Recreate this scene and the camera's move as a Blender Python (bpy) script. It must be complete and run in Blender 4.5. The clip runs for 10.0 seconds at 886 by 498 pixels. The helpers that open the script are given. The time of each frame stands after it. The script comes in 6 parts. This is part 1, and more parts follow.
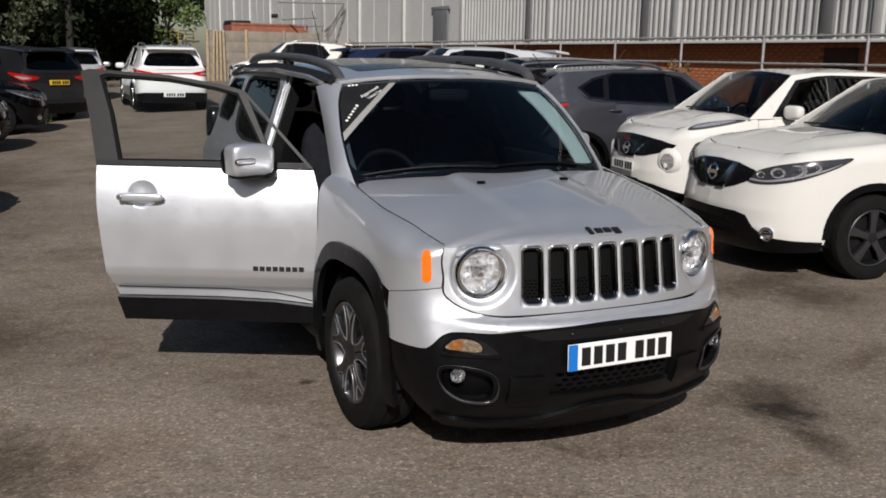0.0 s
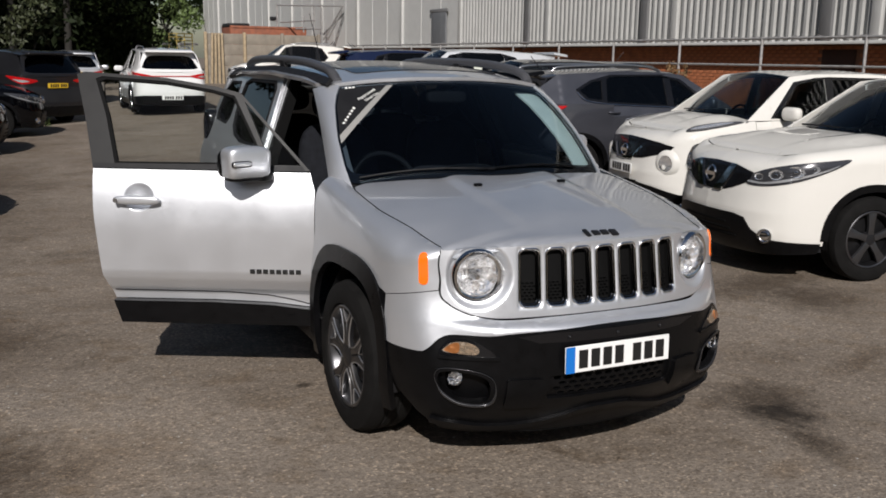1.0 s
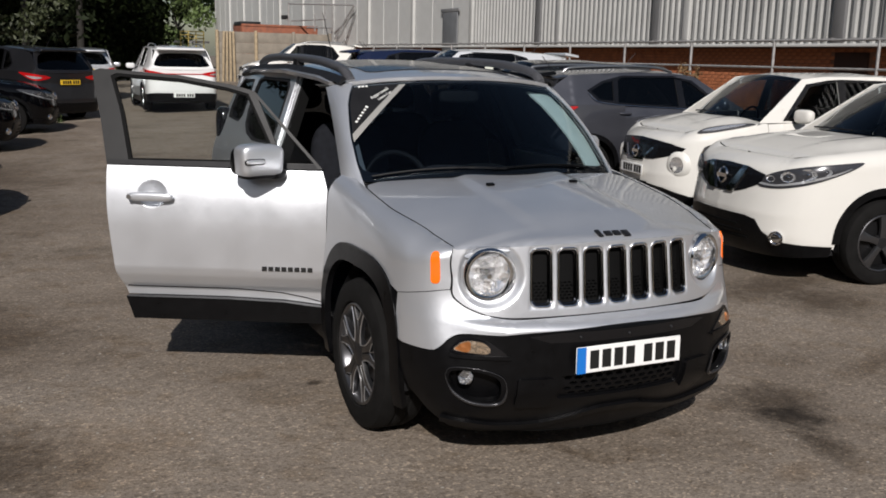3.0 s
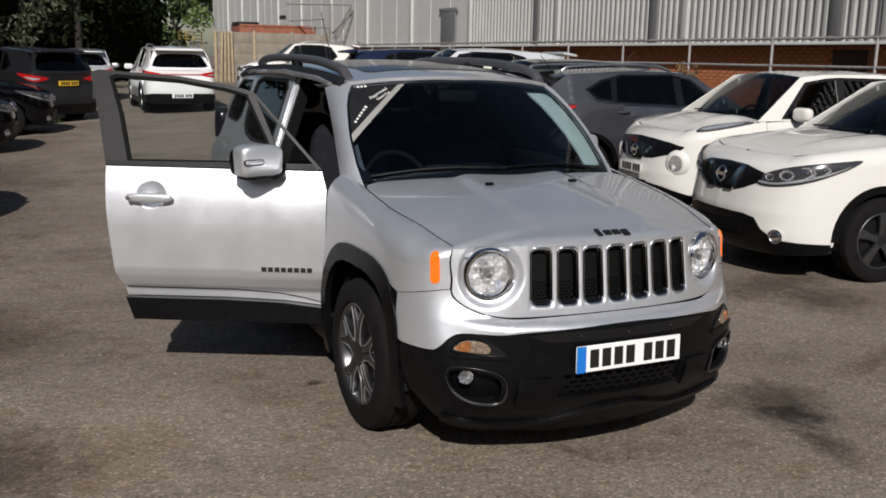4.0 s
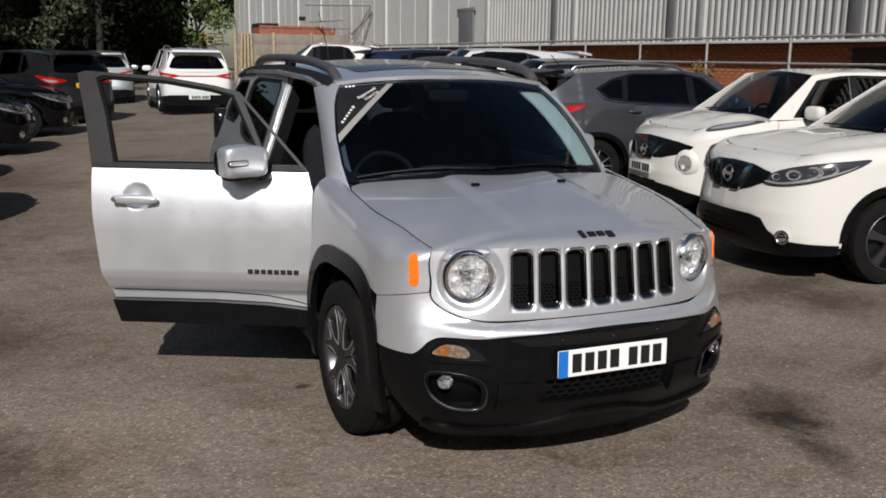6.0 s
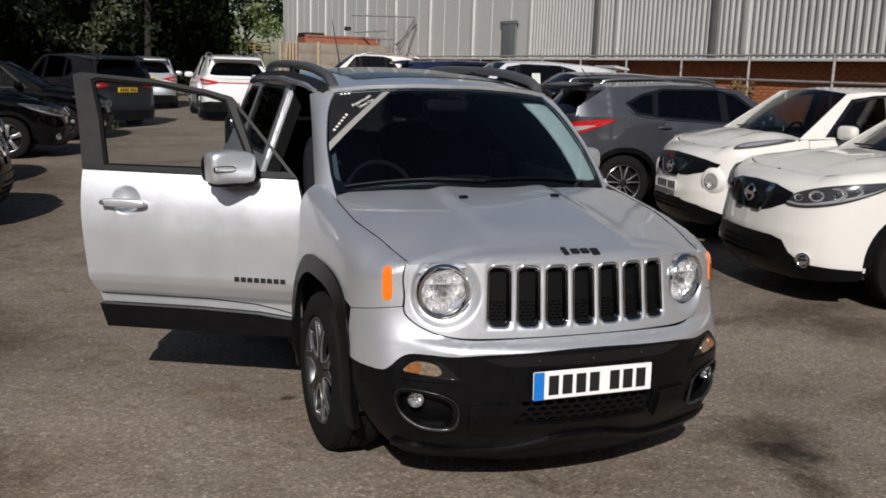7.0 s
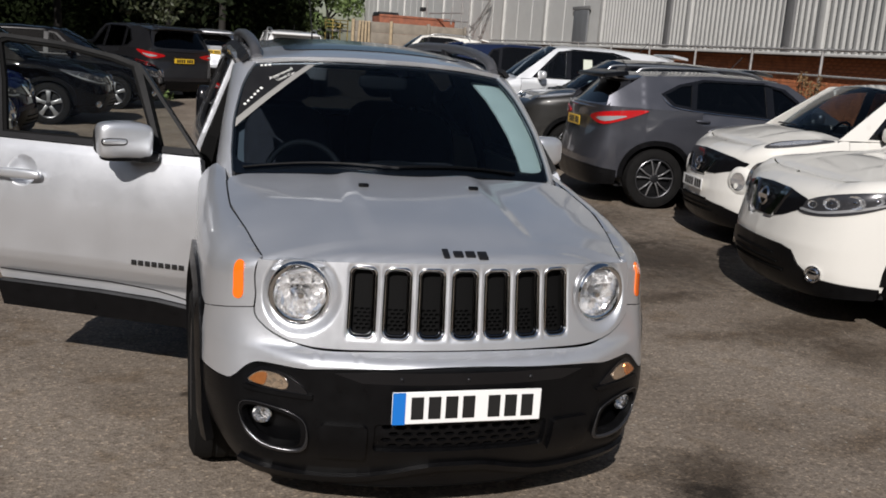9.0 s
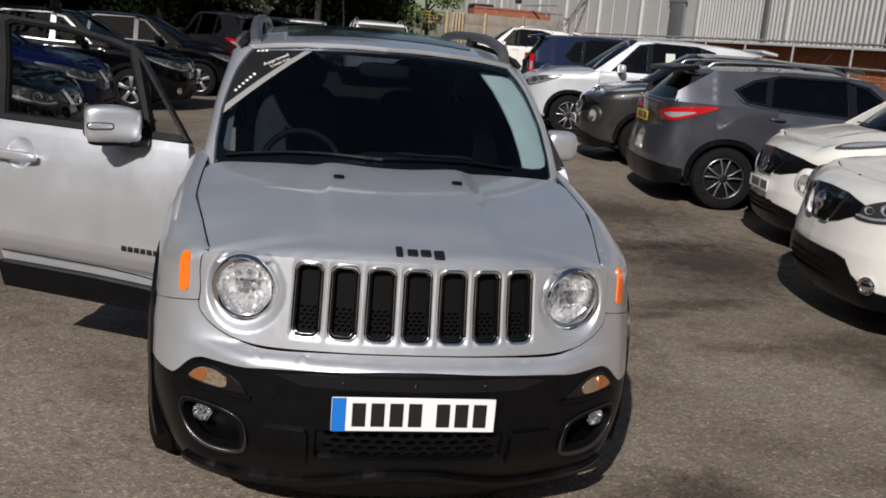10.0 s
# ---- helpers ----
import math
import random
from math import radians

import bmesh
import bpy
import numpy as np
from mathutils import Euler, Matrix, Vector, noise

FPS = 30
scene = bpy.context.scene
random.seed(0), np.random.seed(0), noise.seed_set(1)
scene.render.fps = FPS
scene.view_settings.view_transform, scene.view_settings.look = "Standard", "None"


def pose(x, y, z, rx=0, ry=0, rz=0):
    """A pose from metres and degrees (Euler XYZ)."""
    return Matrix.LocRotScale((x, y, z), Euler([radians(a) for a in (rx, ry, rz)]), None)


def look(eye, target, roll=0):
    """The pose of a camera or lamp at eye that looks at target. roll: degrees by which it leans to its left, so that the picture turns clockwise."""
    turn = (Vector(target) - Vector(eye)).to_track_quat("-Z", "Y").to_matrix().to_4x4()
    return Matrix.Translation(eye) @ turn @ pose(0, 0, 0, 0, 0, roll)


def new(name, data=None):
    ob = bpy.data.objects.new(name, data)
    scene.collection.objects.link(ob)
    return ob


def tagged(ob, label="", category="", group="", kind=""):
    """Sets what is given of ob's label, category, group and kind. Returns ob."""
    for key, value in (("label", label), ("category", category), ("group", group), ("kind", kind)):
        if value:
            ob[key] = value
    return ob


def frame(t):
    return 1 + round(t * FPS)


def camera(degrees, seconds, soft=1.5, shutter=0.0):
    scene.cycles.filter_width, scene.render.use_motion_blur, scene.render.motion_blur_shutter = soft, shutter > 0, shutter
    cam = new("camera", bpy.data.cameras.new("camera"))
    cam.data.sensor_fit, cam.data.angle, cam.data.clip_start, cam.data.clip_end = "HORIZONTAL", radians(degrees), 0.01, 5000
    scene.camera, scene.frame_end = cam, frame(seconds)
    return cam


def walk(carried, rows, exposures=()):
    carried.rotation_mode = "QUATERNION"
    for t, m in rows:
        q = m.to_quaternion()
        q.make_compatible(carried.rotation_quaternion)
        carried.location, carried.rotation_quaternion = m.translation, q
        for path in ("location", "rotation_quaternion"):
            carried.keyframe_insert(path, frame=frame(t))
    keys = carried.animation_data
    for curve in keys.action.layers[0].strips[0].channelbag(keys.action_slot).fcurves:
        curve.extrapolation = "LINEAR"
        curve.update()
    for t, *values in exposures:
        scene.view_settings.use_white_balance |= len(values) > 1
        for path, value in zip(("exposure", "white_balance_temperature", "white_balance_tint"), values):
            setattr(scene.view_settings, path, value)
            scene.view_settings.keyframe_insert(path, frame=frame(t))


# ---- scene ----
cam = camera(50.8, 10.0, soft=1.75)
METRES, EYE, TILT, LEAN, TURN = 1.79, 1.5, 0.0, 0.0, 0.0
PATH = [
    (0, (-2.274, -3.047, 1.665), (-1.431, -1.279, 1.261), 1.0),
    (0.5, (-2.266, -3.047, 1.664), (-1.423, -1.278, 1.267), 0.9),
    (1, (-2.262, -3.044, 1.664), (-1.417, -1.276, 1.265), 0.9),
    (1.5, (-2.267, -3.045, 1.66), (-1.427, -1.274, 1.26), 1.0),
    (2, (-2.276, -3.049, 1.662), (-1.445, -1.275, 1.258), 1.2),
    (2.5, (-2.278, -3.047, 1.662), (-1.451, -1.271, 1.262), 1.4),
    (4, (-2.28, -3.044, 1.664), (-1.45, -1.269, 1.263), 1.1),
    (4.5, (-2.289, -3.051, 1.663), (-1.462, -1.274, 1.262), 1.1),
    (5, (-2.295, -3.048, 1.666), (-1.471, -1.269, 1.269), 1.0),
    (5.5, (-2.261, -3.049, 1.662), (-1.435, -1.271, 1.265), 0.8),
    (6.8, (-1.815, -3.053, 1.652), (-1.124, -1.218, 1.26), 1.3),
    (7, (-1.797, -3.037, 1.647), (-1.097, -1.202, 1.269), 1.9),
    (7.5, (-1.635, -2.94, 1.651), (-0.942, -1.103, 1.267), 2.2),
    (8, (-1.407, -2.919, 1.646), (-0.757, -1.065, 1.268), 2.3),
    (8.5, (-1.15, -2.918, 1.659), (-0.552, -1.058, 1.23), 3.4),
    (9, (-0.929, -2.812, 1.638), (-0.389, -0.932, 1.22), 4.1),
    (9.5, (-0.727, -2.721, 1.653), (-0.262, -0.827, 1.207), 4.9),
    (10, (-0.431, -2.72, 1.649), (-0.092, -0.801, 1.201), 4.8),
]
walk(cam, [(t, look(eye, target, roll)) for t, eye, target, roll in PATH])

# ---- world, sun, exposure ----
scene.view_settings.exposure = 0.0
world = bpy.data.worlds.new("world")
scene.world = world
world.use_nodes = True
SUN_EL, SUN_AZ = 34.5, 205.6          # height above the horizon; compass of the sun from +Y, clockwise
_sky = world.node_tree.nodes.new("ShaderNodeTexSky")
_sky.sky_type, _sky.sun_disc = "NISHITA", False
_sky.sun_elevation, _sky.sun_rotation = radians(SUN_EL), radians(SUN_AZ)
_bg = world.node_tree.nodes["Background"]
_bg.inputs["Strength"].default_value = 0.051
world.node_tree.links.new(_sky.outputs[0], _bg.inputs["Color"])
_sun = bpy.data.lights.new("sun", "SUN")
_sun.energy, _sun.angle, _sun.color = 4.7, radians(0.6), (1.0, 0.952, 0.925)
_az, _el = radians(SUN_AZ), radians(SUN_EL)
SUN_DIR = Vector((math.sin(_az) * math.cos(_el), math.cos(_az) * math.cos(_el), math.sin(_el)))
new("sun", _sun).matrix_world = look(SUN_DIR * 60, (0, 0, 0))


# ---- materials ----
def mat(name, color, rough=0.5, metal=0.0, coat=0.0, vary=0.0, scale=8.0, bump=0.0, bscale=200.0, spec=0.5, emit=None, fine=0.0):
    m = bpy.data.materials.new(name)
    m.use_nodes = True
    nt = m.node_tree
    b = nt.nodes["Principled BSDF"]
    b.inputs["Roughness"].default_value = rough
    b.inputs["Metallic"].default_value = metal
    b.inputs["Coat Weight"].default_value = coat
    b.inputs["Coat Roughness"].default_value = 0.04
    b.inputs["Specular IOR Level"].default_value = spec
    b.inputs["Base Color"].default_value = (*color, 1)
    if emit:
        b.inputs["Emission Color"].default_value = (*emit[0], 1)
        b.inputs["Emission Strength"].default_value = emit[1]
    co = nt.nodes.new("ShaderNodeTexCoord")
    if vary:
        n = nt.nodes.new("ShaderNodeTexNoise")
        n.inputs["Scale"].default_value, n.inputs["Detail"].default_value = scale, 6
        nt.links.new(co.outputs["Object"], n.inputs["Vector"])
        n2 = nt.nodes.new("ShaderNodeTexNoise")
        n2.inputs["Scale"].default_value, n2.inputs["Detail"].default_value = scale * 14, 3
        nt.links.new(co.outputs["Object"], n2.inputs["Vector"])
        add = nt.nodes.new("ShaderNodeMath")
        add.operation = "MULTIPLY_ADD"
        add.inputs[1].default_value = 0.4
        nt.links.new(n2.outputs["Fac"], add.inputs[0])
        nt.links.new(n.outputs["Fac"], add.inputs[2])
        r = nt.nodes.new("ShaderNodeMapRange")
        r.inputs["From Min"].default_value, r.inputs["From Max"].default_value = 0.45, 0.95
        r.inputs["To Min"].default_value, r.inputs["To Max"].default_value = 1 - vary, 1 + vary
        nt.links.new(add.outputs[0], r.inputs["Value"])
        mul = nt.nodes.new("ShaderNodeMix")
        mul.data_type, mul.blend_type = "RGBA", "MULTIPLY"
        mul.inputs[0].default_value = 1
        mul.inputs[6].default_value = (*color, 1)
        nt.links.new(r.outputs[0], mul.inputs[7])
        nt.links.new(mul.outputs[2], b.inputs["Base Color"])
        rr = nt.nodes.new("ShaderNodeMapRange")
        rr.inputs["From Min"].default_value, rr.inputs["From Max"].default_value = 0.4, 1.0
        rr.inputs["To Min"].default_value, rr.inputs["To Max"].default_value = rough * 0.85, min(1, rough * 1.25)
        nt.links.new(add.outputs[0], rr.inputs["Value"])
        nt.links.new(rr.outputs[0], b.inputs["Roughness"])
    if bump:
        n = nt.nodes.new("ShaderNodeTexNoise")
        n.inputs["Scale"].default_value, n.inputs["Detail"].default_value = bscale, 4
        nt.links.new(co.outputs["Object"], n.inputs["Vector"])
        bp = nt.nodes.new("ShaderNodeBump")
        bp.inputs["Strength"].default_value, bp.inputs["Distance"].default_value = bump, 0.01
        nt.links.new(n.outputs["Fac"], bp.inputs["Height"])
        nt.links.new(bp.outputs[0], b.inputs["Normal"])
    return m


def glass_mat(name, tint, rough=0.02, ior=1.5):
    """Thin pane: tinted see-through with a Fresnel gloss."""
    m = bpy.data.materials.new(name)
    m.use_nodes = True
    nt = m.node_tree
    nt.nodes.remove(nt.nodes["Principled BSDF"])
    tr, gl = nt.nodes.new("ShaderNodeBsdfTransparent"), nt.nodes.new("ShaderNodeBsdfGlossy")
    fr, mx = nt.nodes.new("ShaderNodeFresnel"), nt.nodes.new("ShaderNodeMixShader")
    tr.inputs["Color"].default_value = (*tint, 1)
    gl.inputs["Roughness"].default_value = rough
    fr.inputs["IOR"].default_value = ior
    nt.links.new(fr.outputs[0], mx.inputs[0])
    nt.links.new(tr.outputs[0], mx.inputs[1])
    nt.links.new(gl.outputs[0], mx.inputs[2])
    nt.links.new(mx.outputs[0], nt.nodes["Material Output"].inputs["Surface"])
    return m


def paint(name, color, metal=0.0, rough=0.35, coat=1.0):
    dark = max(color) < 0.05 and metal < 0.2
    return mat(name, color, 0.6 if dark else rough, metal, coat, 0.015, 5.0, spec=0.0 if dark else 0.1 if metal < 0.2 else 0.5)


SILVER = paint("silver_paint", (0.655, 0.67, 0.695), 0.72, 0.38)
WHITE = paint("white_paint", (0.66, 0.645, 0.60), 0.0, 0.3)
PUREWHITE = paint("bright_white_paint", (0.70, 0.70, 0.695), 0.0, 0.3)
PEARL = paint("silvery_white_paint", (0.56, 0.575, 0.59), 0.35, 0.34)
GREY = paint("grey_metallic_paint", (0.062, 0.064, 0.076), 0.6, 0.36)
DARK = paint("dark_grey_paint", (0.016, 0.016, 0.018), 0.4, 0.4, 0.7)
BLACK = paint("black_paint", (0.0015, 0.0015, 0.002), 0.0, 0.25, 0.6)
BLUE = paint("blue_paint", (0.002, 0.004, 0.03), 0.1, 0.4, 0.5)
NAVY = paint("dark_blue_paint", (0.008, 0.014, 0.04), 0.1, 0.4, 0.6)
BRONZE = paint("bronze_grey_paint", (0.022, 0.021, 0.019), 0.3, 0.36)
PLASTIC = mat("black_plastic", (0.0032, 0.0032, 0.0036), 0.30, 0, 0, 0.25, 20, 0.04, 700, 0.2)
MATTBLK = mat("matt_black_insert", (0.004, 0.004, 0.004), 0.7, spec=0.1)
GLOSSBLK = mat("gloss_black", (0.006, 0.006, 0.007), 0.12)
TRIM = mat("matt_black_trim", (0.012, 0.012, 0.013), 0.5, 0, 0, 0.15, 12, spec=0.2)
PILLAR = mat("dark_grey_film", (0.013, 0.0128, 0.0125), 0.42, 0.0, 0, 0.12, 12, spec=0.25)
RAIL = mat("grey_rail", (0.085, 0.085, 0.09), 0.35, 0.3, 0, 0.12, 12)
RUBBER = mat("tyre_rubber", (0.008, 0.0077, 0.0075), 0.85, 0, 0, 0.35, 14, 0.3, 300, 0.12)
CHROME = mat("chrome", (0.78, 0.78, 0.78), 0.09, 1.0)
REFLECTOR = mat("lamp_reflector", (0.98, 0.98, 0.98), 0.09, 0.8)
POD = mat("silver_lamp_pod", (0.62, 0.63, 0.64), 0.18, 0.6, 1.0)
SMOKE = mat("dark_chrome", (0.12, 0.12, 0.125), 0.10, 1.0)
WHEELBLK = mat("black_wheel_paint", (0.006, 0.006, 0.0065), 0.4, spec=0.25)
LAMPDARK = mat("dark_lamp_housing", (0.06, 0.06, 0.065), 0.2, 0.4, 0.5)
FOGTRIM = mat("fog_rim", (0.045, 0.045, 0.048), 0.25, 0.6, 0.4)
LAMPGREY = mat("grey_lamp_housing", (0.09, 0.09, 0.095), 0.22, 0.5, 0.5)
WHEELGREY = mat("dark_grey_alloy", (0.012, 0.012, 0.013), 0.36, 0.2, 0.3)
GREYALLOY = mat("grey_alloy", (0.085, 0.085, 0.09), 0.3, 0.8, 0.3)
SATIN = mat("satin_metal", (0.5, 0.5, 0.5), 0.3, 1.0)
ALLOY = mat("machined_alloy", (0.55, 0.55, 0.56), 0.3, 0.9, 0.3)
ALLOYDARK = mat("dark_alloy", (0.022, 0.022, 0.024), 0.35, 0.5)
GLASS = glass_mat("window_glass", (0.68, 0.79, 0.87), 0.02, 1.45)
PRIVACY = glass_mat("privacy_glass", (0.06, 0.065, 0.07), 0.02, 1.48)
LENS = glass_mat("lamp_lens", (0.99, 0.99, 0.99), 0.02, 1.10)
AMBER = mat("amber_lens", (0.95, 0.17, 0.01), 0.2, 0, 0.8)
REDLENS = mat("red_lens", (0.42, 0.008, 0.01), 0.15, 0, 1.0)
CLEARLENS = mat("clear_lens", (0.55, 0.42, 0.30), 0.14, 0.75, 1.0)
PALEAMBER = mat("pale_amber_lens", (0.55, 0.21, 0.07), 0.16, 0.6, 1.0)
for _m, _k in ((CLEARLENS, 45.0), (PALEAMBER, 45.0)):      # pressed facets in lamp bowls and lenses
    _nt = _m.node_tree
    _co, _vo, _bp = _nt.nodes.new("ShaderNodeTexCoord"), _nt.nodes.new("ShaderNodeTexVoronoi"), _nt.nodes.new("ShaderNodeBump")
    _vo.inputs["Scale"].default_value = _k
    _bp.inputs["Strength"].default_value, _bp.inputs["Distance"].default_value = 0.5, 0.005
    _nt.links.new(_co.outputs["Object"], _vo.inputs["Vector"])
    _nt.links.new(_vo.outputs["Distance"], _bp.inputs["Height"])
    _nt.links.new(_bp.outputs[0], _nt.nodes["Principled BSDF"].inputs["Normal"])
PLATEW = mat("white_plate", (0.80, 0.80, 0.78), 0.35)
PLATEY = mat("yellow_plate", (0.72, 0.46, 0.03), 0.35)
PLATEB = mat("blue_plate_band", (0.01, 0.16, 0.55), 0.35)
INK = mat("black_ink", (0.012, 0.012, 0.012), 0.4)
CLOTH = mat("dark_seat_cloth", (0.012, 0.013, 0.016), 0.9, 0, 0, 0.3, 30, 0.3, 800, 0.1)
DASH = mat("dark_dashboard", (0.004, 0.004, 0.0045), 0.7, 0, 0, 0.2, 20, spec=0.12)
PALETRIM = mat("pale_pillar_trim", (0.52, 0.55, 0.47), 0.7, 0, 0, 0.08, 10)
DIMTRIM = mat("shaded_pillar_trim", (0.06, 0.065, 0.07), 0.7)
STICKER = mat("pale_sticker", (0.26, 0.255, 0.24), 0.6)
PAPER = mat("white_paper", (0.8, 0.8, 0.76), 0.7)

# ---- shape tools ----
from mathutils.geometry import delaunay_2d_cdt


def part(name, mesh, material, parent=None, label=""):
    """Link a mesh (or a bmesh) as one object under a thing or a part."""
    if isinstance(mesh, bmesh.types.BMesh):
        me = bpy.data.meshes.new(name)
        mesh.to_mesh(me)
        mesh.free()
        mesh = me
    if material and not mesh.materials:
        mesh.materials.append(material)
    ob = new(name, mesh)
    if parent:
        ob.parent = parent
    if label:
        ob["label"] = label
    return ob


def thing(name, m, label, category, group=""):
    ob = new(name)
    ob.empty_display_size = 0.2
    ob.matrix_world = m
    return tagged(ob, label, category, group)


def catmull(pts, n=8, closed=False):
    """A smooth curve through a few control points."""
    P = [np.array(p, float) for p in pts]
    out = []
    k = len(P)
    for i in range(k if closed else k - 1):
        p0 = P[(i - 1) % k] if closed or i > 0 else 2 * P[0] - P[1]
        p1, p2 = P[i], P[(i + 1) % k]
        p3 = P[(i + 2) % k] if closed or i + 2 < k else 2 * P[-1] - P[-2]
        for j in range(n):
            t = j / n
            out.append(0.5 * (2 * p1 + (p2 - p0) * t + (2 * p0 - 5 * p1 + 4 * p2 - p3) * t * t + (3 * p1 - p0 - 3 * p2 + p3) * t ** 3))
    if not closed:
        out.append(P[-1])
    return [tuple(p) for p in out]


def rrect(cx, cy, w, h, r, n=5, skew=0.0):
    out = []
    for sx, sy, a0 in ((1, 1, 0), (-1, 1, 90), (-1, -1, 180), (1, -1, 270)):
        for i in range(n + 1):
            a = radians(a0 + 90 * i / n)
            y = sy * (h / 2 - r) + r * math.sin(a)
            out.append((cx + sx * (w / 2 - r) + r * math.cos(a) + skew * y, cy + y))
    return out


def ellipse(cx, cy, rx, ry, n=32, p=2.0, a0=0.0, a1=360.0):
    out = []
    full = abs(a1 - a0) >= 360
    for i in range(n if full else n + 1):
        a = radians(a0 + (a1 - a0) * i / n)
        c, s = math.cos(a), math.sin(a)
        out.append((cx + rx * math.copysign(abs(c) ** (2 / p), c), cy + ry * math.copysign(abs(s) ** (2 / p), s)))
    return out


def resample(poly, step):
    out = []
    k = len(poly)
    for i in range(k):
        a, b = np.array(poly[i]), np.array(poly[(i + 1) % k])
        n = max(1, int(math.ceil(np.linalg.norm(b - a) / step)))
        for j in range(n):
            out.append(tuple(a + (b - a) * j / n))
    clean = []
    for p in out:
        if not clean or math.hypot(p[0] - clean[-1][0], p[1] - clean[-1][1]) > 1e-4:
            clean.append(p)
    if math.hypot(clean[0][0] - clean[-1][0], clean[0][1] - clean[-1][1]) < 1e-4:
        clean.pop()
    return clean


def inside(poly, P):
    P = np.asarray(P)
    q = np.asarray(poly)
    r = np.zeros(len(P), bool)
    x0, y0 = q[:, 0], q[:, 1]
    x1, y1 = np.roll(x0, -1), np.roll(y0, -1)
    for a, b, c, d in zip(x0, y0, x1, y1):
        if b == d:
            continue
        hit = ((b > P[:, 1]) != (d > P[:, 1])) & (P[:, 0] < (c - a) * (P[:, 1] - b) / (d - b) + a)
        r ^= hit
    return r


def patch(outline, fn, step=0.05, holes=(), thick=0.0, out=(0, -1, 0), lift=0.0, move=None, e=6e-3):
    """A panel: a flat outline with holes, laid on the surface fn(u, v), with thickness towards the inside."""
    loops = [resample(outline, step)] + [resample(h, step) for h in holes]
    pts, edges = [], []
    for lp in loops:
        b = len(pts)
        pts += lp
        edges += [(b + i, b + (i + 1) % len(lp)) for i in range(len(lp))]
    rim = list(edges)
    A = np.array(loops[0])
    gx, gy = np.meshgrid(np.arange(A[:, 0].min(), A[:, 0].max(), step), np.arange(A[:, 1].min(), A[:, 1].max(), step))
    gx[::2] += step / 2
    G = np.stack([gx.ravel(), gy.ravel()], 1)
    ok = inside(loops[0], G) if len(G) else np.zeros(0, bool)
    for h in loops[1:]:
        ok &= ~inside(h, G)
    B = np.array(pts)
    G = G[ok]
    if len(G):
        d = np.min(((G[:, None, :] - B[None, :, :]) ** 2).sum(2), 1)
        G = G[d > (0.45 * step) ** 2]
    vs = [Vector(p) for p in pts] + [Vector(p) for p in G]
    rv, _, rf, orig, _, _ = delaunay_2d_cdt(vs, edges, [], 0, 1e-6)
    P = np.array([(v.x, v.y) for v in rv])
    tri = np.array([f for f in rf if len(f) == 3])
    c = P[tri].mean(1)
    keep = inside(loops[0], c)
    for h in loops[1:]:
        keep &= ~inside(h, c)
    tri = tri[keep]
    X = np.array([fn(u, v) for u, v in P], float)
    Xu = np.array([fn(u + e, v) for u, v in P], float) - np.array([fn(u - e, v) for u, v in P], float)
    Xv = np.array([fn(u, v + e) for u, v in P], float) - np.array([fn(u, v - e) for u, v in P], float)
    N = np.cross(Xu, Xv)
    N /= np.maximum(np.linalg.norm(N, axis=1, keepdims=True), 1e-12)
    if (N @ np.array(out, float)).sum() < 0:
        N = -N
    X = X + N * lift
    # wind the faces with the normals
    fnorm = np.cross(X[tri[:, 1]] - X[tri[:, 0]], X[tri[:, 2]] - X[tri[:, 0]])
    bad = (fnorm * N[tri].mean(1)).sum(1) < 0
    tri[bad] = tri[bad][:, ::-1]
    verts, faces, normals = [X], [tuple(int(i) for i in t) for t in tri], [N[t] for t in tri]
    if thick:
        n = len(X)
        verts.append(X - N * thick)
        faces += [tuple(int(i) + n for i in t[::-1]) for t in tri]
        normals += [-N[t[::-1]] for t in tri]
        # rim from the boundary edges of the kept triangles
        count = {}
        for t in tri:
            for a, b in ((t[0], t[1]), (t[1], t[2]), (t[2], t[0])):
                count[(int(a), int(b))] = 1
        base = 2 * n
        extra = []
        for a, b in list(count):
            if (b, a) in count:
                continue
            q = [X[b], X[a], X[a] - N[a] * thick, X[b] - N[b] * thick]
            fnn = np.cross(q[1] - q[0], q[2] - q[0])
            fnn = fnn / max(np.linalg.norm(fnn), 1e-12)
            k = base + len(extra)
            extra += q
            faces.append((k, k + 1, k + 2, k + 3))
            normals.append(np.array([fnn] * 4))
        if extra:
            verts.append(np.array(extra))
    V = np.concatenate(verts)
    NL = np.concatenate(normals)
    if move is not None:
        R = np.array(move.to_3x3())
        V = V @ R.T + np.array(move.translation)
        NL = NL @ R.T
    me = bpy.data.meshes.new("panel")
    me.from_pydata([tuple(v) for v in V], [], faces)
    me.polygons.foreach_set("use_smooth", [True] * len(me.polygons))
    me.normals_split_custom_set([tuple(x) for x in NL])
    return me


def mirror_mesh(me):
    """The same panel on the other side of the car (x turned round)."""
    m2 = me.copy()
    n = [Vector(c.vector) for c in me.corner_normals]
    co = [(-v.co.x, v.co.y, v.co.z) for v in me.vertices]
    faces = [tuple(reversed(p.vertices)) for p in me.polygons]
    nn = []
    for p in me.polygons:
        for i in reversed(p.loop_indices):
            nn.append((-n[i].x, n[i].y, n[i].z))
    out = bpy.data.meshes.new("panel")
    out.from_pydata(co, [], faces)
    out.polygons.foreach_set("use_smooth", [True] * len(out.polygons))
    out.normals_split_custom_set(nn)
    for m in me.materials:
        out.materials.append(m)
    bpy.data.meshes.remove(m2)
    return out


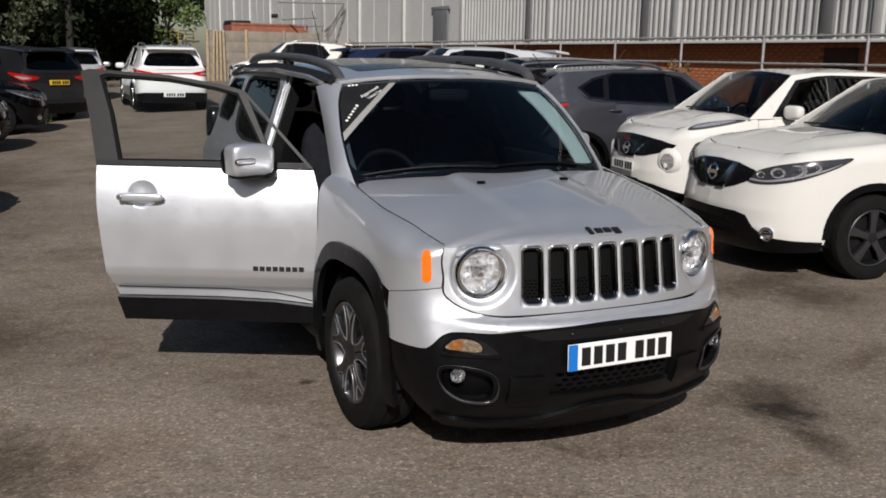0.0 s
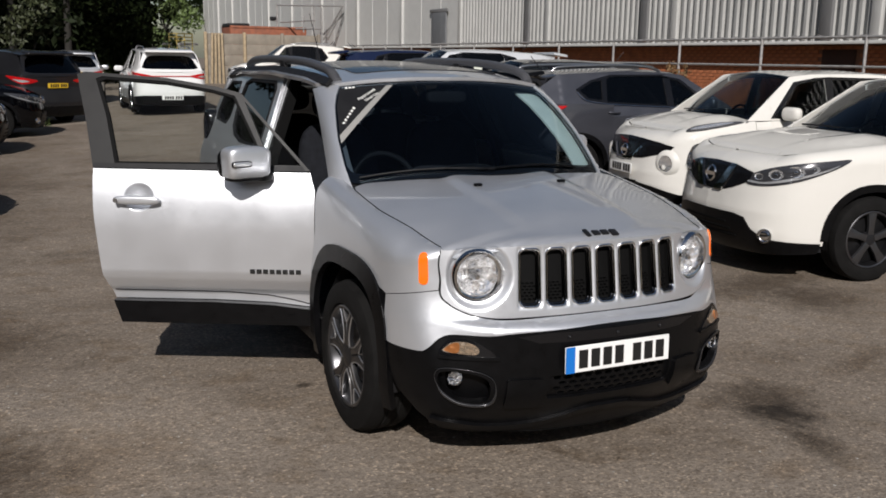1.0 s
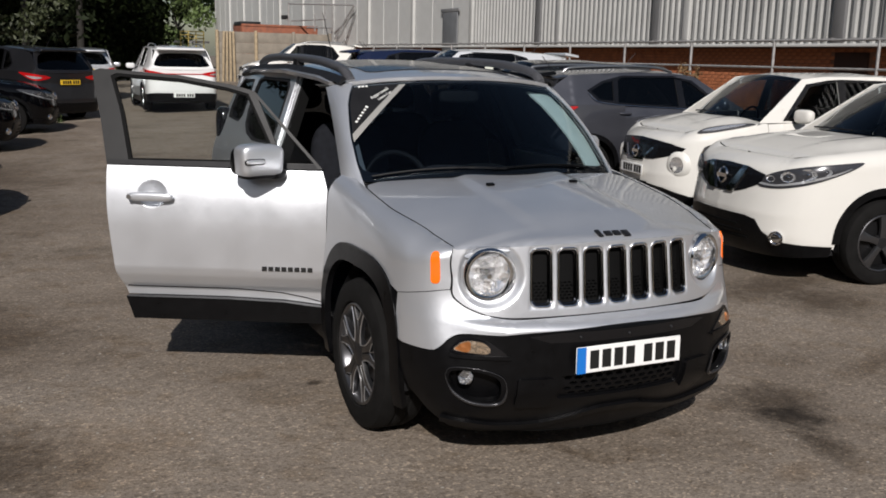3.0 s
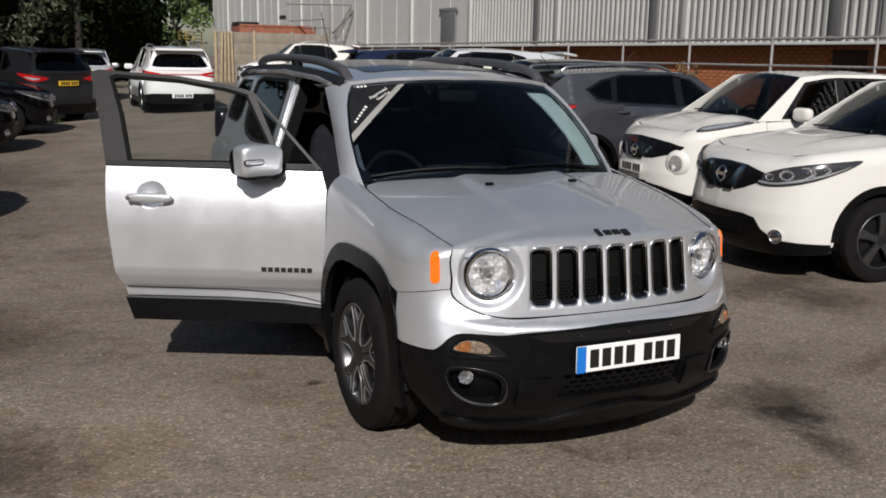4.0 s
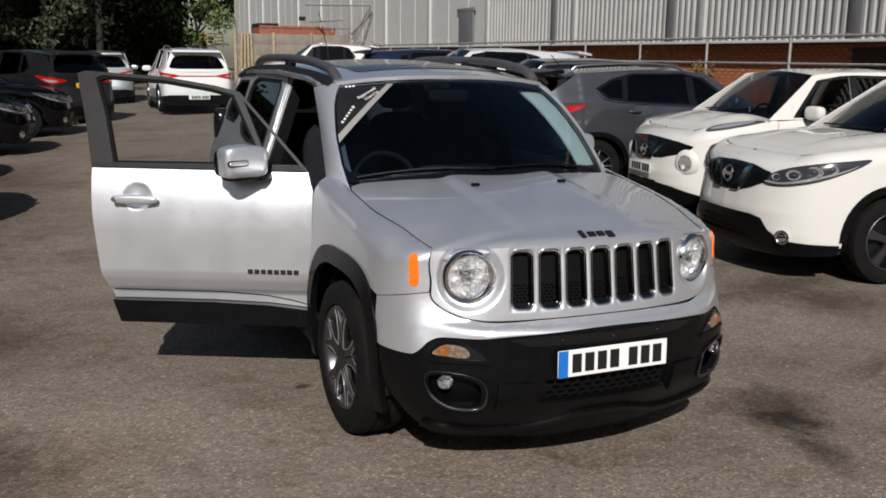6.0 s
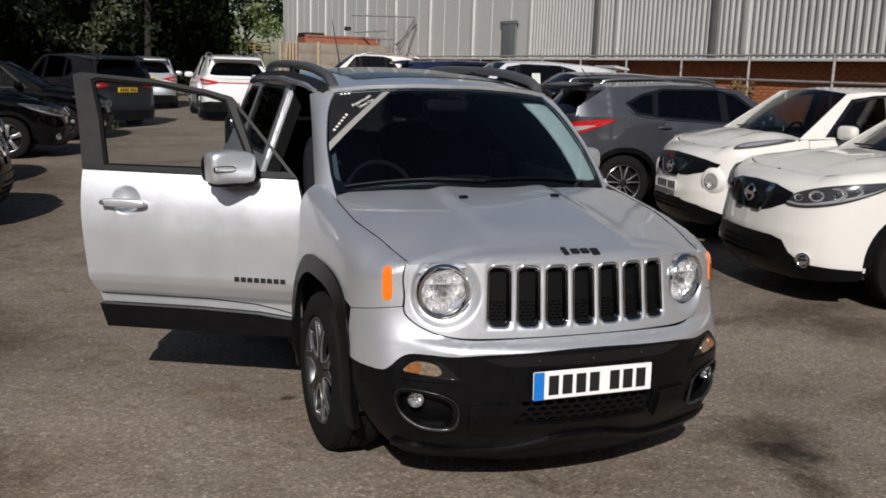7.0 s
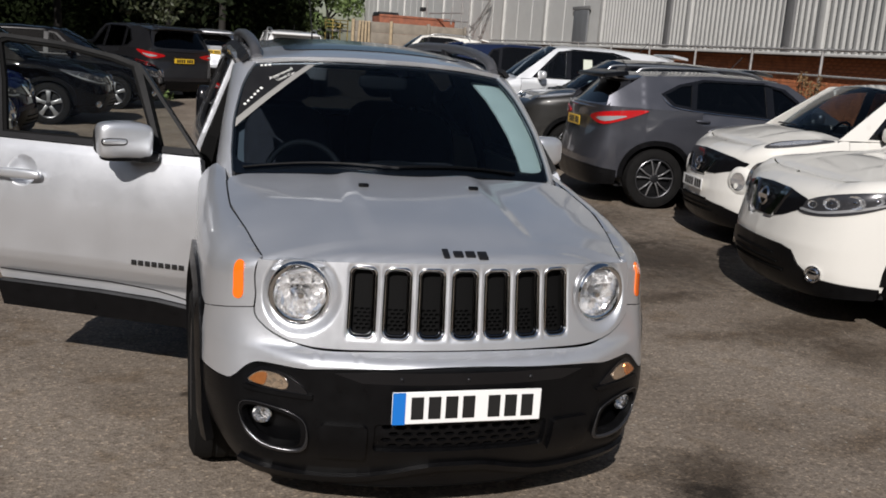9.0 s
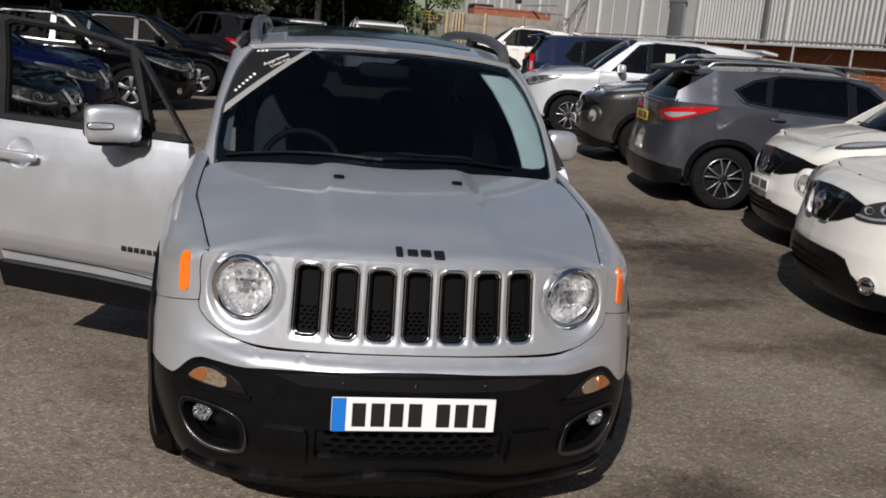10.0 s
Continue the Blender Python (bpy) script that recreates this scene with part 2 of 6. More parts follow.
def shade(bm, angle=40):
    for f in bm.faces:
        f.smooth = True
    for e in bm.edges:
        if len(e.link_faces) == 2 and e.calc_face_angle(0) > radians(angle):
            e.smooth = False
    return bm


def box(sx, sy, sz, m=None, bevel=0.0, seg=2, taper=None):
    bm = bmesh.new()
    bmesh.ops.create_cube(bm, size=1)
    bmesh.ops.scale(bm, vec=(sx, sy, sz), verts=bm.verts)
    if taper:
        for v in bm.verts:
            if v.co.z > 0:
                v.co.x *= taper[0]
                v.co.y *= taper[1]
    if bevel:
        bmesh.ops.bevel(bm, geom=list(bm.edges), offset=bevel, segments=seg, profile=0.5, affect="EDGES")
    if m is not None:
        bmesh.ops.transform(bm, matrix=m, verts=bm.verts)
    return shade(bm)


def lathe(profile, n=32, m=None, close=False, angle=40):
    """Turn (radius, height) points round the z axis."""
    bm = bmesh.new()
    rings = []
    for i in range(n):
        a = 2 * math.pi * i / n
        rings.append([bm.verts.new((r * math.cos(a), r * math.sin(a), z)) for r, z in profile])
    k = len(profile)
    for i in range(n):
        A, B = rings[i], rings[(i + 1) % n]
        for j in range(k if close else k - 1):
            j2 = (j + 1) % k
            bm.faces.new((A[j], B[j], B[j2], A[j2]))
    bmesh.ops.remove_doubles(bm, verts=bm.verts, dist=1e-5)
    bmesh.ops.recalc_face_normals(bm, faces=bm.faces)
    if m is not None:
        bmesh.ops.transform(bm, matrix=m, verts=bm.verts)
    return shade(bm, angle)


def tube(path, r, n=8, m=None, closed=False, rx=None):
    """A round (or flat: rx) bar along a path."""
    bm = bmesh.new()
    P = [Vector(p) for p in path]
    rings = []
    up = Vector((0, 0, 1))
    k = len(P)
    for i, p in enumerate(P):
        t = (P[(i + 1) % k] - P[i - 1]) if closed else (P[min(i + 1, k - 1)] - P[max(i - 1, 0)])
        t.normalize()
        s = t.cross(up)
        if s.length < 1e-3:
            s = t.cross(Vector((0, 1, 0)))
        s.normalize()
        w = s.cross(t)
        rr = r(i / (k - 1)) if callable(r) else r
        q = rx if rx else rr
        rings.append([bm.verts.new(p + s * q * math.cos(2 * math.pi * j / n) + w * rr * math.sin(2 * math.pi * j / n)) for j in range(n)])
    for i in range(k if closed else k - 1):
        A, B = rings[i], rings[(i + 1) % k]
        for j in range(n):
            bm.faces.new((A[j], A[(j + 1) % n], B[(j + 1) % n], B[j]))
    if not closed:
        bm.faces.new(rings[0])
        bm.faces.new(rings[-1])
    bmesh.ops.recalc_face_normals(bm, faces=bm.faces)
    if m is not None:
        bmesh.ops.transform(bm, matrix=m, verts=bm.verts)
    return shade(bm, 50)


def slab(poly, depth, m=None, bevel=0.0):
    """An outline in x, y pulled out along z."""
    bm = bmesh.new()
    lo = [bm.verts.new((x, y, 0)) for x, y in poly]
    f = bm.faces.new(lo)
    r = bmesh.ops.extrude_face_region(bm, geom=[f])
    top = [v for v in r["geom"] if isinstance(v, bmesh.types.BMVert)]
    bmesh.ops.translate(bm, vec=(0, 0, depth), verts=top)
    bmesh.ops.recalc_face_normals(bm, faces=bm.faces)
    if bevel:
        es = [e for e in bm.edges if all(v in top for v in e.verts)]
        bmesh.ops.bevel(bm, geom=es, offset=bevel, segments=2, profile=0.5, affect="EDGES")
    if m is not None:
        bmesh.ops.transform(bm, matrix=m, verts=bm.verts)
    return shade(bm)


def blob(rx, ry, rz, m=None, p=2.6, nu=20, nv=12):
    """A rounded block (superellipsoid)."""
    bm = bmesh.new()
    f = lambda c: math.copysign(abs(c) ** (2 / p), c)
    rings = []
    for j in range(1, nv):
        b = -math.pi / 2 + math.pi * j / nv
        rings.append([bm.verts.new((rx * f(math.cos(b)) * f(math.cos(2 * math.pi * i / nu)), ry * f(math.cos(b)) * f(math.sin(2 * math.pi * i / nu)), rz * f(math.sin(b)))) for i in range(nu)])
    for A, B in zip(rings, rings[1:]):
        for i in range(nu):
            bm.faces.new((A[i], A[(i + 1) % nu], B[(i + 1) % nu], B[i]))
    bm.faces.new(rings[0])
    bm.faces.new(rings[-1])
    bmesh.ops.recalc_face_normals(bm, faces=bm.faces)
    if m is not None:
        bmesh.ops.transform(bm, matrix=m, verts=bm.verts)
    return shade(bm, 60)


def interp(x, xs, ys):
    return float(np.interp(x, xs, ys))


def curve1(xs, ys):
    """A smooth one-way curve through a short table."""
    c = np.array(catmull(list(zip(xs, ys)), 10))
    return lambda x: float(np.interp(x, c[:, 0], c[:, 1]))


def sstep(a, b, x):
    t = min(1.0, max(0.0, (x - a) / (b - a)))
    return t * t * (3 - 2 * t)


def wheel_shell(m, r, w0, w1):
    """The dark half drum over a wheel."""
    bm = lathe([(r, w0), (r, w1), (0.15, w1 + 0.005)], 32, m)
    cut = m.translation.z - 0.10
    bmesh.ops.delete(bm, geom=[f for f in bm.faces if f.calc_center_median().z < cut], context="FACES")
    return bm


def wheel(parent, pos, side, R=0.352, w=0.225, rim=0.235, spokes=5, bright=ALLOY, dark=ALLOYDARK, twin=True, steer=0.0, edged=False):
    """A wheel whose outer face looks along side * x."""
    m = Matrix.Translation(pos) @ pose(0, 0, 0, 0, 0, steer) @ pose(0, 0, 0, 0, 90 if side > 0 else -90, 0)
    h = w / 2
    tyre = part("wheel", lathe([(rim, -h * 0.8), (rim + 0.012, -h), (R - 0.045, -h * 1.04), (R - 0.012, -h * 0.9), (R, -h * 0.6), (R, -0.035), (R - 0.006, -0.03), (R - 0.006, -0.022), (R, -0.017),
                                (R, 0.017), (R - 0.006, 0.022), (R - 0.006, 0.03), (R, 0.035), (R, h * 0.6), (R - 0.012, h * 0.9), (R - 0.045, h * 1.04), (rim + 0.03, h * 1.03), (rim + 0.012, h), (rim, h * 0.8)], 48, m, True, 35), RUBBER, parent, "black rubber tyre on an alloy wheel")
    part("rim", lathe([(rim + 0.002, h * 0.9), (rim - 0.008, h * 0.93), (rim - 0.02, h * 0.8), (rim - 0.03, 0.0), (rim - 0.02, -h * 0.8), (rim + 0.002, -h * 0.85)], 40, m, True), GREYALLOY if edged else WHEELBLK, tyre, "dark alloy rim with a bright lip")
    part("rim_lip", lathe([(rim + 0.004, h * 0.93), (rim - 0.003, h * 0.965), (rim - 0.012, h * 0.93)], 40, m), GREYALLOY, tyre)
    part("brake_disc", lathe([(0.0, 0.0), (0.14, 0.0), (0.14, 0.02), (0.0, 0.02)], 24, m), SATIN, tyre)
    part("wheel_well", lathe([(0.0, -h * 0.5), (rim - 0.03, -h * 0.5), (rim - 0.03, -h * 0.55), (0.0, -h * 0.55)], 24, m), WHEELBLK, tyre)
    for i in range(spokes):
        a = 360 / spokes * i + 18 * side
        ri = rim - 0.012
        if edged:          # broad dark grey spokes with thin machined edges and a small window at the rim
            mm = m @ pose(0, 0, h * 0.70, 0, 0, a)
            for d in (-1, 1):
                poly = [(0.0, 0.050), (d * 0.038, 0.050), (d * 0.033, 0.085), (d * 0.037, 0.125), (d * 0.056, 0.175), (d * 0.084, ri), (d * 0.046, ri), (d * 0.034, 0.195), (d * 0.004, 0.160)]
                part("spoke", slab(poly, 0.022, mm, 0.004), WHEELGREY, tyre)
                part("spoke_edge", tube([(px, py, 0.0215) for px, py in catmull(poly[1:6], 3)], 0.0036, 5, mm), bright, tyre)
                part("window_edge", tube([(px, py, 0.0215) for px, py in poly[6:]], 0.0028, 5, mm), bright, tyre)
        elif twin:
            for d in (-1, 1):
                poly = [(d * 0.003, 0.045), (d * 0.020, 0.045), (d * 0.030, 0.11), (d * 0.064, ri), (d * 0.049, ri), (d * 0.017, 0.115)]
                part("spoke", slab(poly, 0.02, m @ pose(0, 0, h * 0.72, 0, 0, a), 0.004), bright, tyre)
        else:
            poly = [(-0.028, 0.04), (0.028, 0.04), (0.026, 0.12), (0.040, ri), (-0.040, ri), (-0.026, 0.12)]
            part("spoke", slab(poly, 0.025, m @ pose(0, 0, h * 0.7, 0, 0, a), 0.005), bright, tyre)
    if not edged:
        part("spoke_star", lathe([(0.0, h * 0.45), (0.10, h * 0.45), (rim - 0.03, h * 0.3)], 30, m), WHEELBLK, tyre)
    part("hub", lathe([(0, h * 0.95), (0.03, h * 0.95), (0.055, h * 0.88), (0.068, h * 0.6)], 20, m), dark, tyre)
    return tyre


def plate(parent, m, yellow=False, band=True):
    """A number plate, its characters as plain bars. m: its middle, facing along -y."""
    p = part("number_plate", box(0.52, 0.008, 0.111, m, 0.003, 1), PLATEY if yellow else PLATEW, parent, "yellow rear number plate with dark bars" if yellow else "white front number plate with dark bars")
    if band:
        part("blue_band", box(0.043, 0.003, 0.109, m @ pose(-0.2375, -0.005, 0)), PLATEB, p)
    for i in range(7):
        x = -0.175 + i * 0.059 + (0.03 if i > 3 else 0)
        part("bar", box(0.042, 0.003, 0.076, m @ pose(x, -0.005, 0)), INK, p)
    return p

# ---- ground and setting ----
def asphalt():
    m = bpy.data.materials.new("worn_asphalt")
    m.use_nodes = True
    nt = m.node_tree
    N, Lk = nt.nodes.new, nt.links.new
    b = nt.nodes["Principled BSDF"]
    co = N("ShaderNodeTexCoord")

    def noise_(scale, detail, rough=0.5):
        n = N("ShaderNodeTexNoise")
        n.inputs["Scale"].default_value, n.inputs["Detail"].default_value, n.inputs["Roughness"].default_value = scale, detail, rough
        Lk(co.outputs["Object"], n.inputs["Vector"])
        return n.outputs["Fac"]

    def ramp(src, stops):
        r = N("ShaderNodeValToRGB")
        while len(r.color_ramp.elements) < len(stops):
            r.color_ramp.elements.new(0.5)
        for e, (p, c) in zip(r.color_ramp.elements, stops):
            e.position, e.color = p, (*c, 1)
        Lk(src, r.inputs[0])
        return r.outputs[0]

    def mix(kind, fac, a, c):
        x = N("ShaderNodeMix")
        x.data_type, x.blend_type = "RGBA", kind
        if isinstance(fac, float):
            x.inputs[0].default_value = fac
        else:
            Lk(fac, x.inputs[0])
        Lk(a, x.inputs[6])
        Lk(c, x.inputs[7])
        return x.outputs[2]
    base = ramp(noise_(0.45, 7, 0.62), [(0.3, (0.155, 0.125, 0.099)), (0.5, (0.203, 0.169, 0.137)), (0.7, (0.238, 0.203, 0.168))])
    grit = ramp(noise_(70.0, 4, 0.65), [(0.28, (0.52, 0.50, 0.48)), (0.45, (0.96, 0.96, 0.96)), (0.60, (1.04, 1.04, 1.03)), (0.72, (1.6, 1.56, 1.48))])
    col = mix("MULTIPLY", 1.0, base, grit)
    v = N("ShaderNodeTexVoronoi")
    v.inputs["Scale"].default_value = 85
    Lk(co.outputs["Object"], v.inputs["Vector"])
    chips = N("ShaderNodeSeparateColor")
    Lk(v.outputs["Color"], chips.inputs[0])
    col = mix("MULTIPLY", 1.0, col, ramp(chips.outputs[0], [(0.0, (0.68, 0.66, 0.64)), (0.35, (0.97, 0.97, 0.97)), (0.85, (1.05, 1.05, 1.03)), (1.0, (1.7, 1.66, 1.58))]))
    stain = ramp(noise_(1.5, 6, 0.7), [(0.30, (0.5, 0.48, 0.45)), (0.45, (1, 1, 1)), (1.0, (1, 1, 1))])
    col = mix("MULTIPLY", 0.75, col, stain)
    # long worn streaks across the yard
    mp = N("ShaderNodeMapping")
    mp.inputs["Scale"].default_value = (0.6, 1.7, 1)
    mp.inputs["Rotation"].default_value = (0, 0, 0.45)
    Lk(co.outputs["Object"], mp.inputs["Vector"])
    sn = N("ShaderNodeTexNoise")
    sn.inputs["Scale"].default_value, sn.inputs["Detail"].default_value = 1.1, 5
    Lk(mp.outputs[0], sn.inputs["Vector"])
    col = mix("MULTIPLY", 0.45, col, ramp(sn.outputs["Fac"], [(0.32, (0.72, 0.70, 0.67)), (0.5, (1, 1, 1)), (0.72, (1.15, 1.14, 1.12))]))
    # rusty and mossy mottling, and lumps in the worn surface
    col = mix("MULTIPLY", 0.8, col, ramp(noise_(3.2, 5, 0.65), [(0.34, (0.80, 0.74, 0.66)), (0.48, (1, 1, 1)), (0.60, (1.0, 1.0, 1.0)), (0.72, (1.10, 1.06, 1.0))]))
    col = mix("MULTIPLY", 0.9, col, ramp(noise_(26.0, 5, 0.7), [(0.30, (0.70, 0.68, 0.65)), (0.47, (0.98, 0.98, 0.98)), (0.62, (1.06, 1.06, 1.05)), (0.75, (1.2, 1.18, 1.16))]))
    # scattered pale pebbles
    pb = N("ShaderNodeTexVoronoi")
    pb.inputs["Scale"].default_value = 26
    Lk(co.outputs["Object"], pb.inputs["Vector"])
    pc = N("ShaderNodeSeparateColor")
    Lk(pb.outputs["Color"], pc.inputs[0])
    th = N("ShaderNodeMath")
    th.operation = "GREATER_THAN"
    th.inputs[1].default_value = 0.93
    Lk(pc.outputs[0], th.inputs[0])
    near = N("ShaderNodeMath")
    near.operation = "LESS_THAN"
    near.inputs[1].default_value = 0.17
    Lk(pb.outputs["Distance"], near.inputs[0])
    both = N("ShaderNodeMath")
    both.operation = "MULTIPLY"
    Lk(th.outputs[0], both.inputs[0])
    Lk(near.outputs[0], both.inputs[1])
    col = mix("MIX", both.outputs[0], col, ramp(pc.outputs[1], [(0.0, (0.22, 0.2, 0.17)), (1.0, (0.42, 0.40, 0.36))]))
    # oil, damp and dark asphalt patches, each ragged; by the right-hand cars shade is painted in too
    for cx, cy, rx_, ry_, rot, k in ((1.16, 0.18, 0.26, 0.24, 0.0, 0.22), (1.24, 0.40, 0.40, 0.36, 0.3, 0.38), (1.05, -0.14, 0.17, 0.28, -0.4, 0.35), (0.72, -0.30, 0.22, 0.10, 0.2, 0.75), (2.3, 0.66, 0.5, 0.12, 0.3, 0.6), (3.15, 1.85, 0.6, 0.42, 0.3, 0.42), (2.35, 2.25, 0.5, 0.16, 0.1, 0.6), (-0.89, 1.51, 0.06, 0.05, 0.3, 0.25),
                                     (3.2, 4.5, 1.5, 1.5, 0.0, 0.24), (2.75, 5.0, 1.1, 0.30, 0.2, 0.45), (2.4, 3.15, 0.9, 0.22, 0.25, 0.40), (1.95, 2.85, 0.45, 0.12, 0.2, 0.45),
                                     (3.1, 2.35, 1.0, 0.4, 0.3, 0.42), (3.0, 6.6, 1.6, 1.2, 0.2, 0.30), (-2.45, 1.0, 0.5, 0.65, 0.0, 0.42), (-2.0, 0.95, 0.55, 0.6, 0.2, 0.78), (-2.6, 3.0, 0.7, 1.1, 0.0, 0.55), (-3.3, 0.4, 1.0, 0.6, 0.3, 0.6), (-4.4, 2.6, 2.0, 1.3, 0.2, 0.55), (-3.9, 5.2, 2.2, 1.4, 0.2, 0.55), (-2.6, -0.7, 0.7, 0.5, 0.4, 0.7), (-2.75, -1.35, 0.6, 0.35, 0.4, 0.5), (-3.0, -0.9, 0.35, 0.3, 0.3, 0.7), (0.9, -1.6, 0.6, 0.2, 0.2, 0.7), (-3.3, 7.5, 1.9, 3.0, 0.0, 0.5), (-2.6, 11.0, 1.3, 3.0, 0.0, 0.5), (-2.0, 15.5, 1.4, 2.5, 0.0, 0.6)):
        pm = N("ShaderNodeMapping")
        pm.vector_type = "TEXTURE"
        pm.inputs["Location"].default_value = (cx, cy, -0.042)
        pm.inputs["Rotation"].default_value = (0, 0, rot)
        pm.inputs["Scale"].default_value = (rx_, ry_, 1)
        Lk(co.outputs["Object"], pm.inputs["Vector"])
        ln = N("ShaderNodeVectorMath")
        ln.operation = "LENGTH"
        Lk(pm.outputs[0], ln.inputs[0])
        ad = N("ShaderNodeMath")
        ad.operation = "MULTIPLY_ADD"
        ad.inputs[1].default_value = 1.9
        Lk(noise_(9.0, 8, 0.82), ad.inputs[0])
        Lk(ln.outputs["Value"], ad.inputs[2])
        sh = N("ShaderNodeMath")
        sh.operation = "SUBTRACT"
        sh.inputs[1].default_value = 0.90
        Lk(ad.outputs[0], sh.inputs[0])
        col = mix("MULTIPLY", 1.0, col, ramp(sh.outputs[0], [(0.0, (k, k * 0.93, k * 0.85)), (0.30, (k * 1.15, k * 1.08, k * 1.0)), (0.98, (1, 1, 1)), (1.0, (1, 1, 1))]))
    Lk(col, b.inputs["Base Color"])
    b.inputs["Roughness"].default_value = 0.85
    b.inputs["Specular IOR Level"].default_value = 0.3
    bp = N("ShaderNodeBump")
    bp.inputs["Strength"].default_value, bp.inputs["Distance"].default_value = 0.4, 0.006
    Lk(v.outputs["Distance"], bp.inputs["Height"])
    bp2 = N("ShaderNodeBump")
    bp2.inputs["Strength"].default_value, bp2.inputs["Distance"].default_value = 0.4, 0.03
    Lk(noise_(9, 4), bp2.inputs["Height"])
    Lk(bp.outputs[0], bp2.inputs["Normal"])
    Lk(bp2.outputs[0], b.inputs["Normal"])
    return m


def ground_z(y, x=0.0):
    """The yard is level along the hedge and rises gently along the building."""
    return -0.042 + 0.0035 * max(0.0, min(y, 60.0) - 26.0) + 0.019 * max(0.0, min(y, 28.0) - 6.0) * sstep(-4.0, 5.5, min(x, 30.0))


def ground():
    bm = bmesh.new()
    xs = [-400, -120, -40] + list(np.arange(-14, 22.1, 0.6)) + [40, 120, 400]
    ys = [-400, -120, -40] + list(np.arange(-10, 58.1, 0.6)) + [90, 150, 400]
    vs = [[bm.verts.new((x, y, ground_z(y, x) + (0.006 * noise.noise((x * 0.7, y * 0.7, 0)) if abs(x) < 22 and -10 < y < 55 else 0))) for x in xs] for y in ys]
    for i in range(len(ys) - 1):
        for j in range(len(xs) - 1):
            bm.faces.new((vs[i][j], vs[i][j + 1], vs[i + 1][j + 1], vs[i + 1][j]))
    for f in bm.faces:
        f.smooth = True
    tagged(part("ground", bm, asphalt()), "worn brown-grey asphalt car park with stains, loose grit and shade painted in by the right-hand cars", "ground", kind="structure")


ground()
WX = 12.4
CLAD = mat("grey_white_cladding", (0.36, 0.36, 0.345), 0.5, 0, 0, 0.08, 1.5)
CLADDARK = mat("grey_cladding_joint", (0.16, 0.16, 0.16), 0.6, 0, 0, 0.1, 3)
CLADPALE = mat("white_steel_cover", (0.50, 0.50, 0.48), 0.5, 0, 0, 0.06, 3)
DOORGREY = mat("grey_steel_door", (0.12, 0.125, 0.13), 0.6, 0, 0, 0.15, 4)
BRICK = mat("red_brick_course", (0.36, 0.125, 0.052), 0.9, 0, 0, 0.35, 5, 0.4, 40)
MORTAR = mat("mortar", (0.20, 0.095, 0.055), 0.95, 0, 0, 0.2, 10)
DARKRECESS = mat("dark_brown_panel", (0.05, 0.022, 0.014), 0.9, 0, 0, 0.3, 6)
STEEL = mat("galvanised_steel", (0.34, 0.33, 0.32), 0.5, 0.4, 0, 0.25, 10)
CONC = mat("weathered_concrete", (0.21, 0.185, 0.15), 0.9, 0, 0, 0.25, 2.5, 0.3, 40)
TIMBER = mat("weathered_timber", (0.32, 0.25, 0.16), 0.85, 0, 0, 0.3, 6, 0.3, 80)
RUST = mat("rusty_red_paint", (0.22, 0.075, 0.04), 0.75, 0, 0, 0.35, 4)
YELLOW = mat("yellow_rail_paint", (0.55, 0.42, 0.12), 0.6, 0, 0, 0.2, 6)


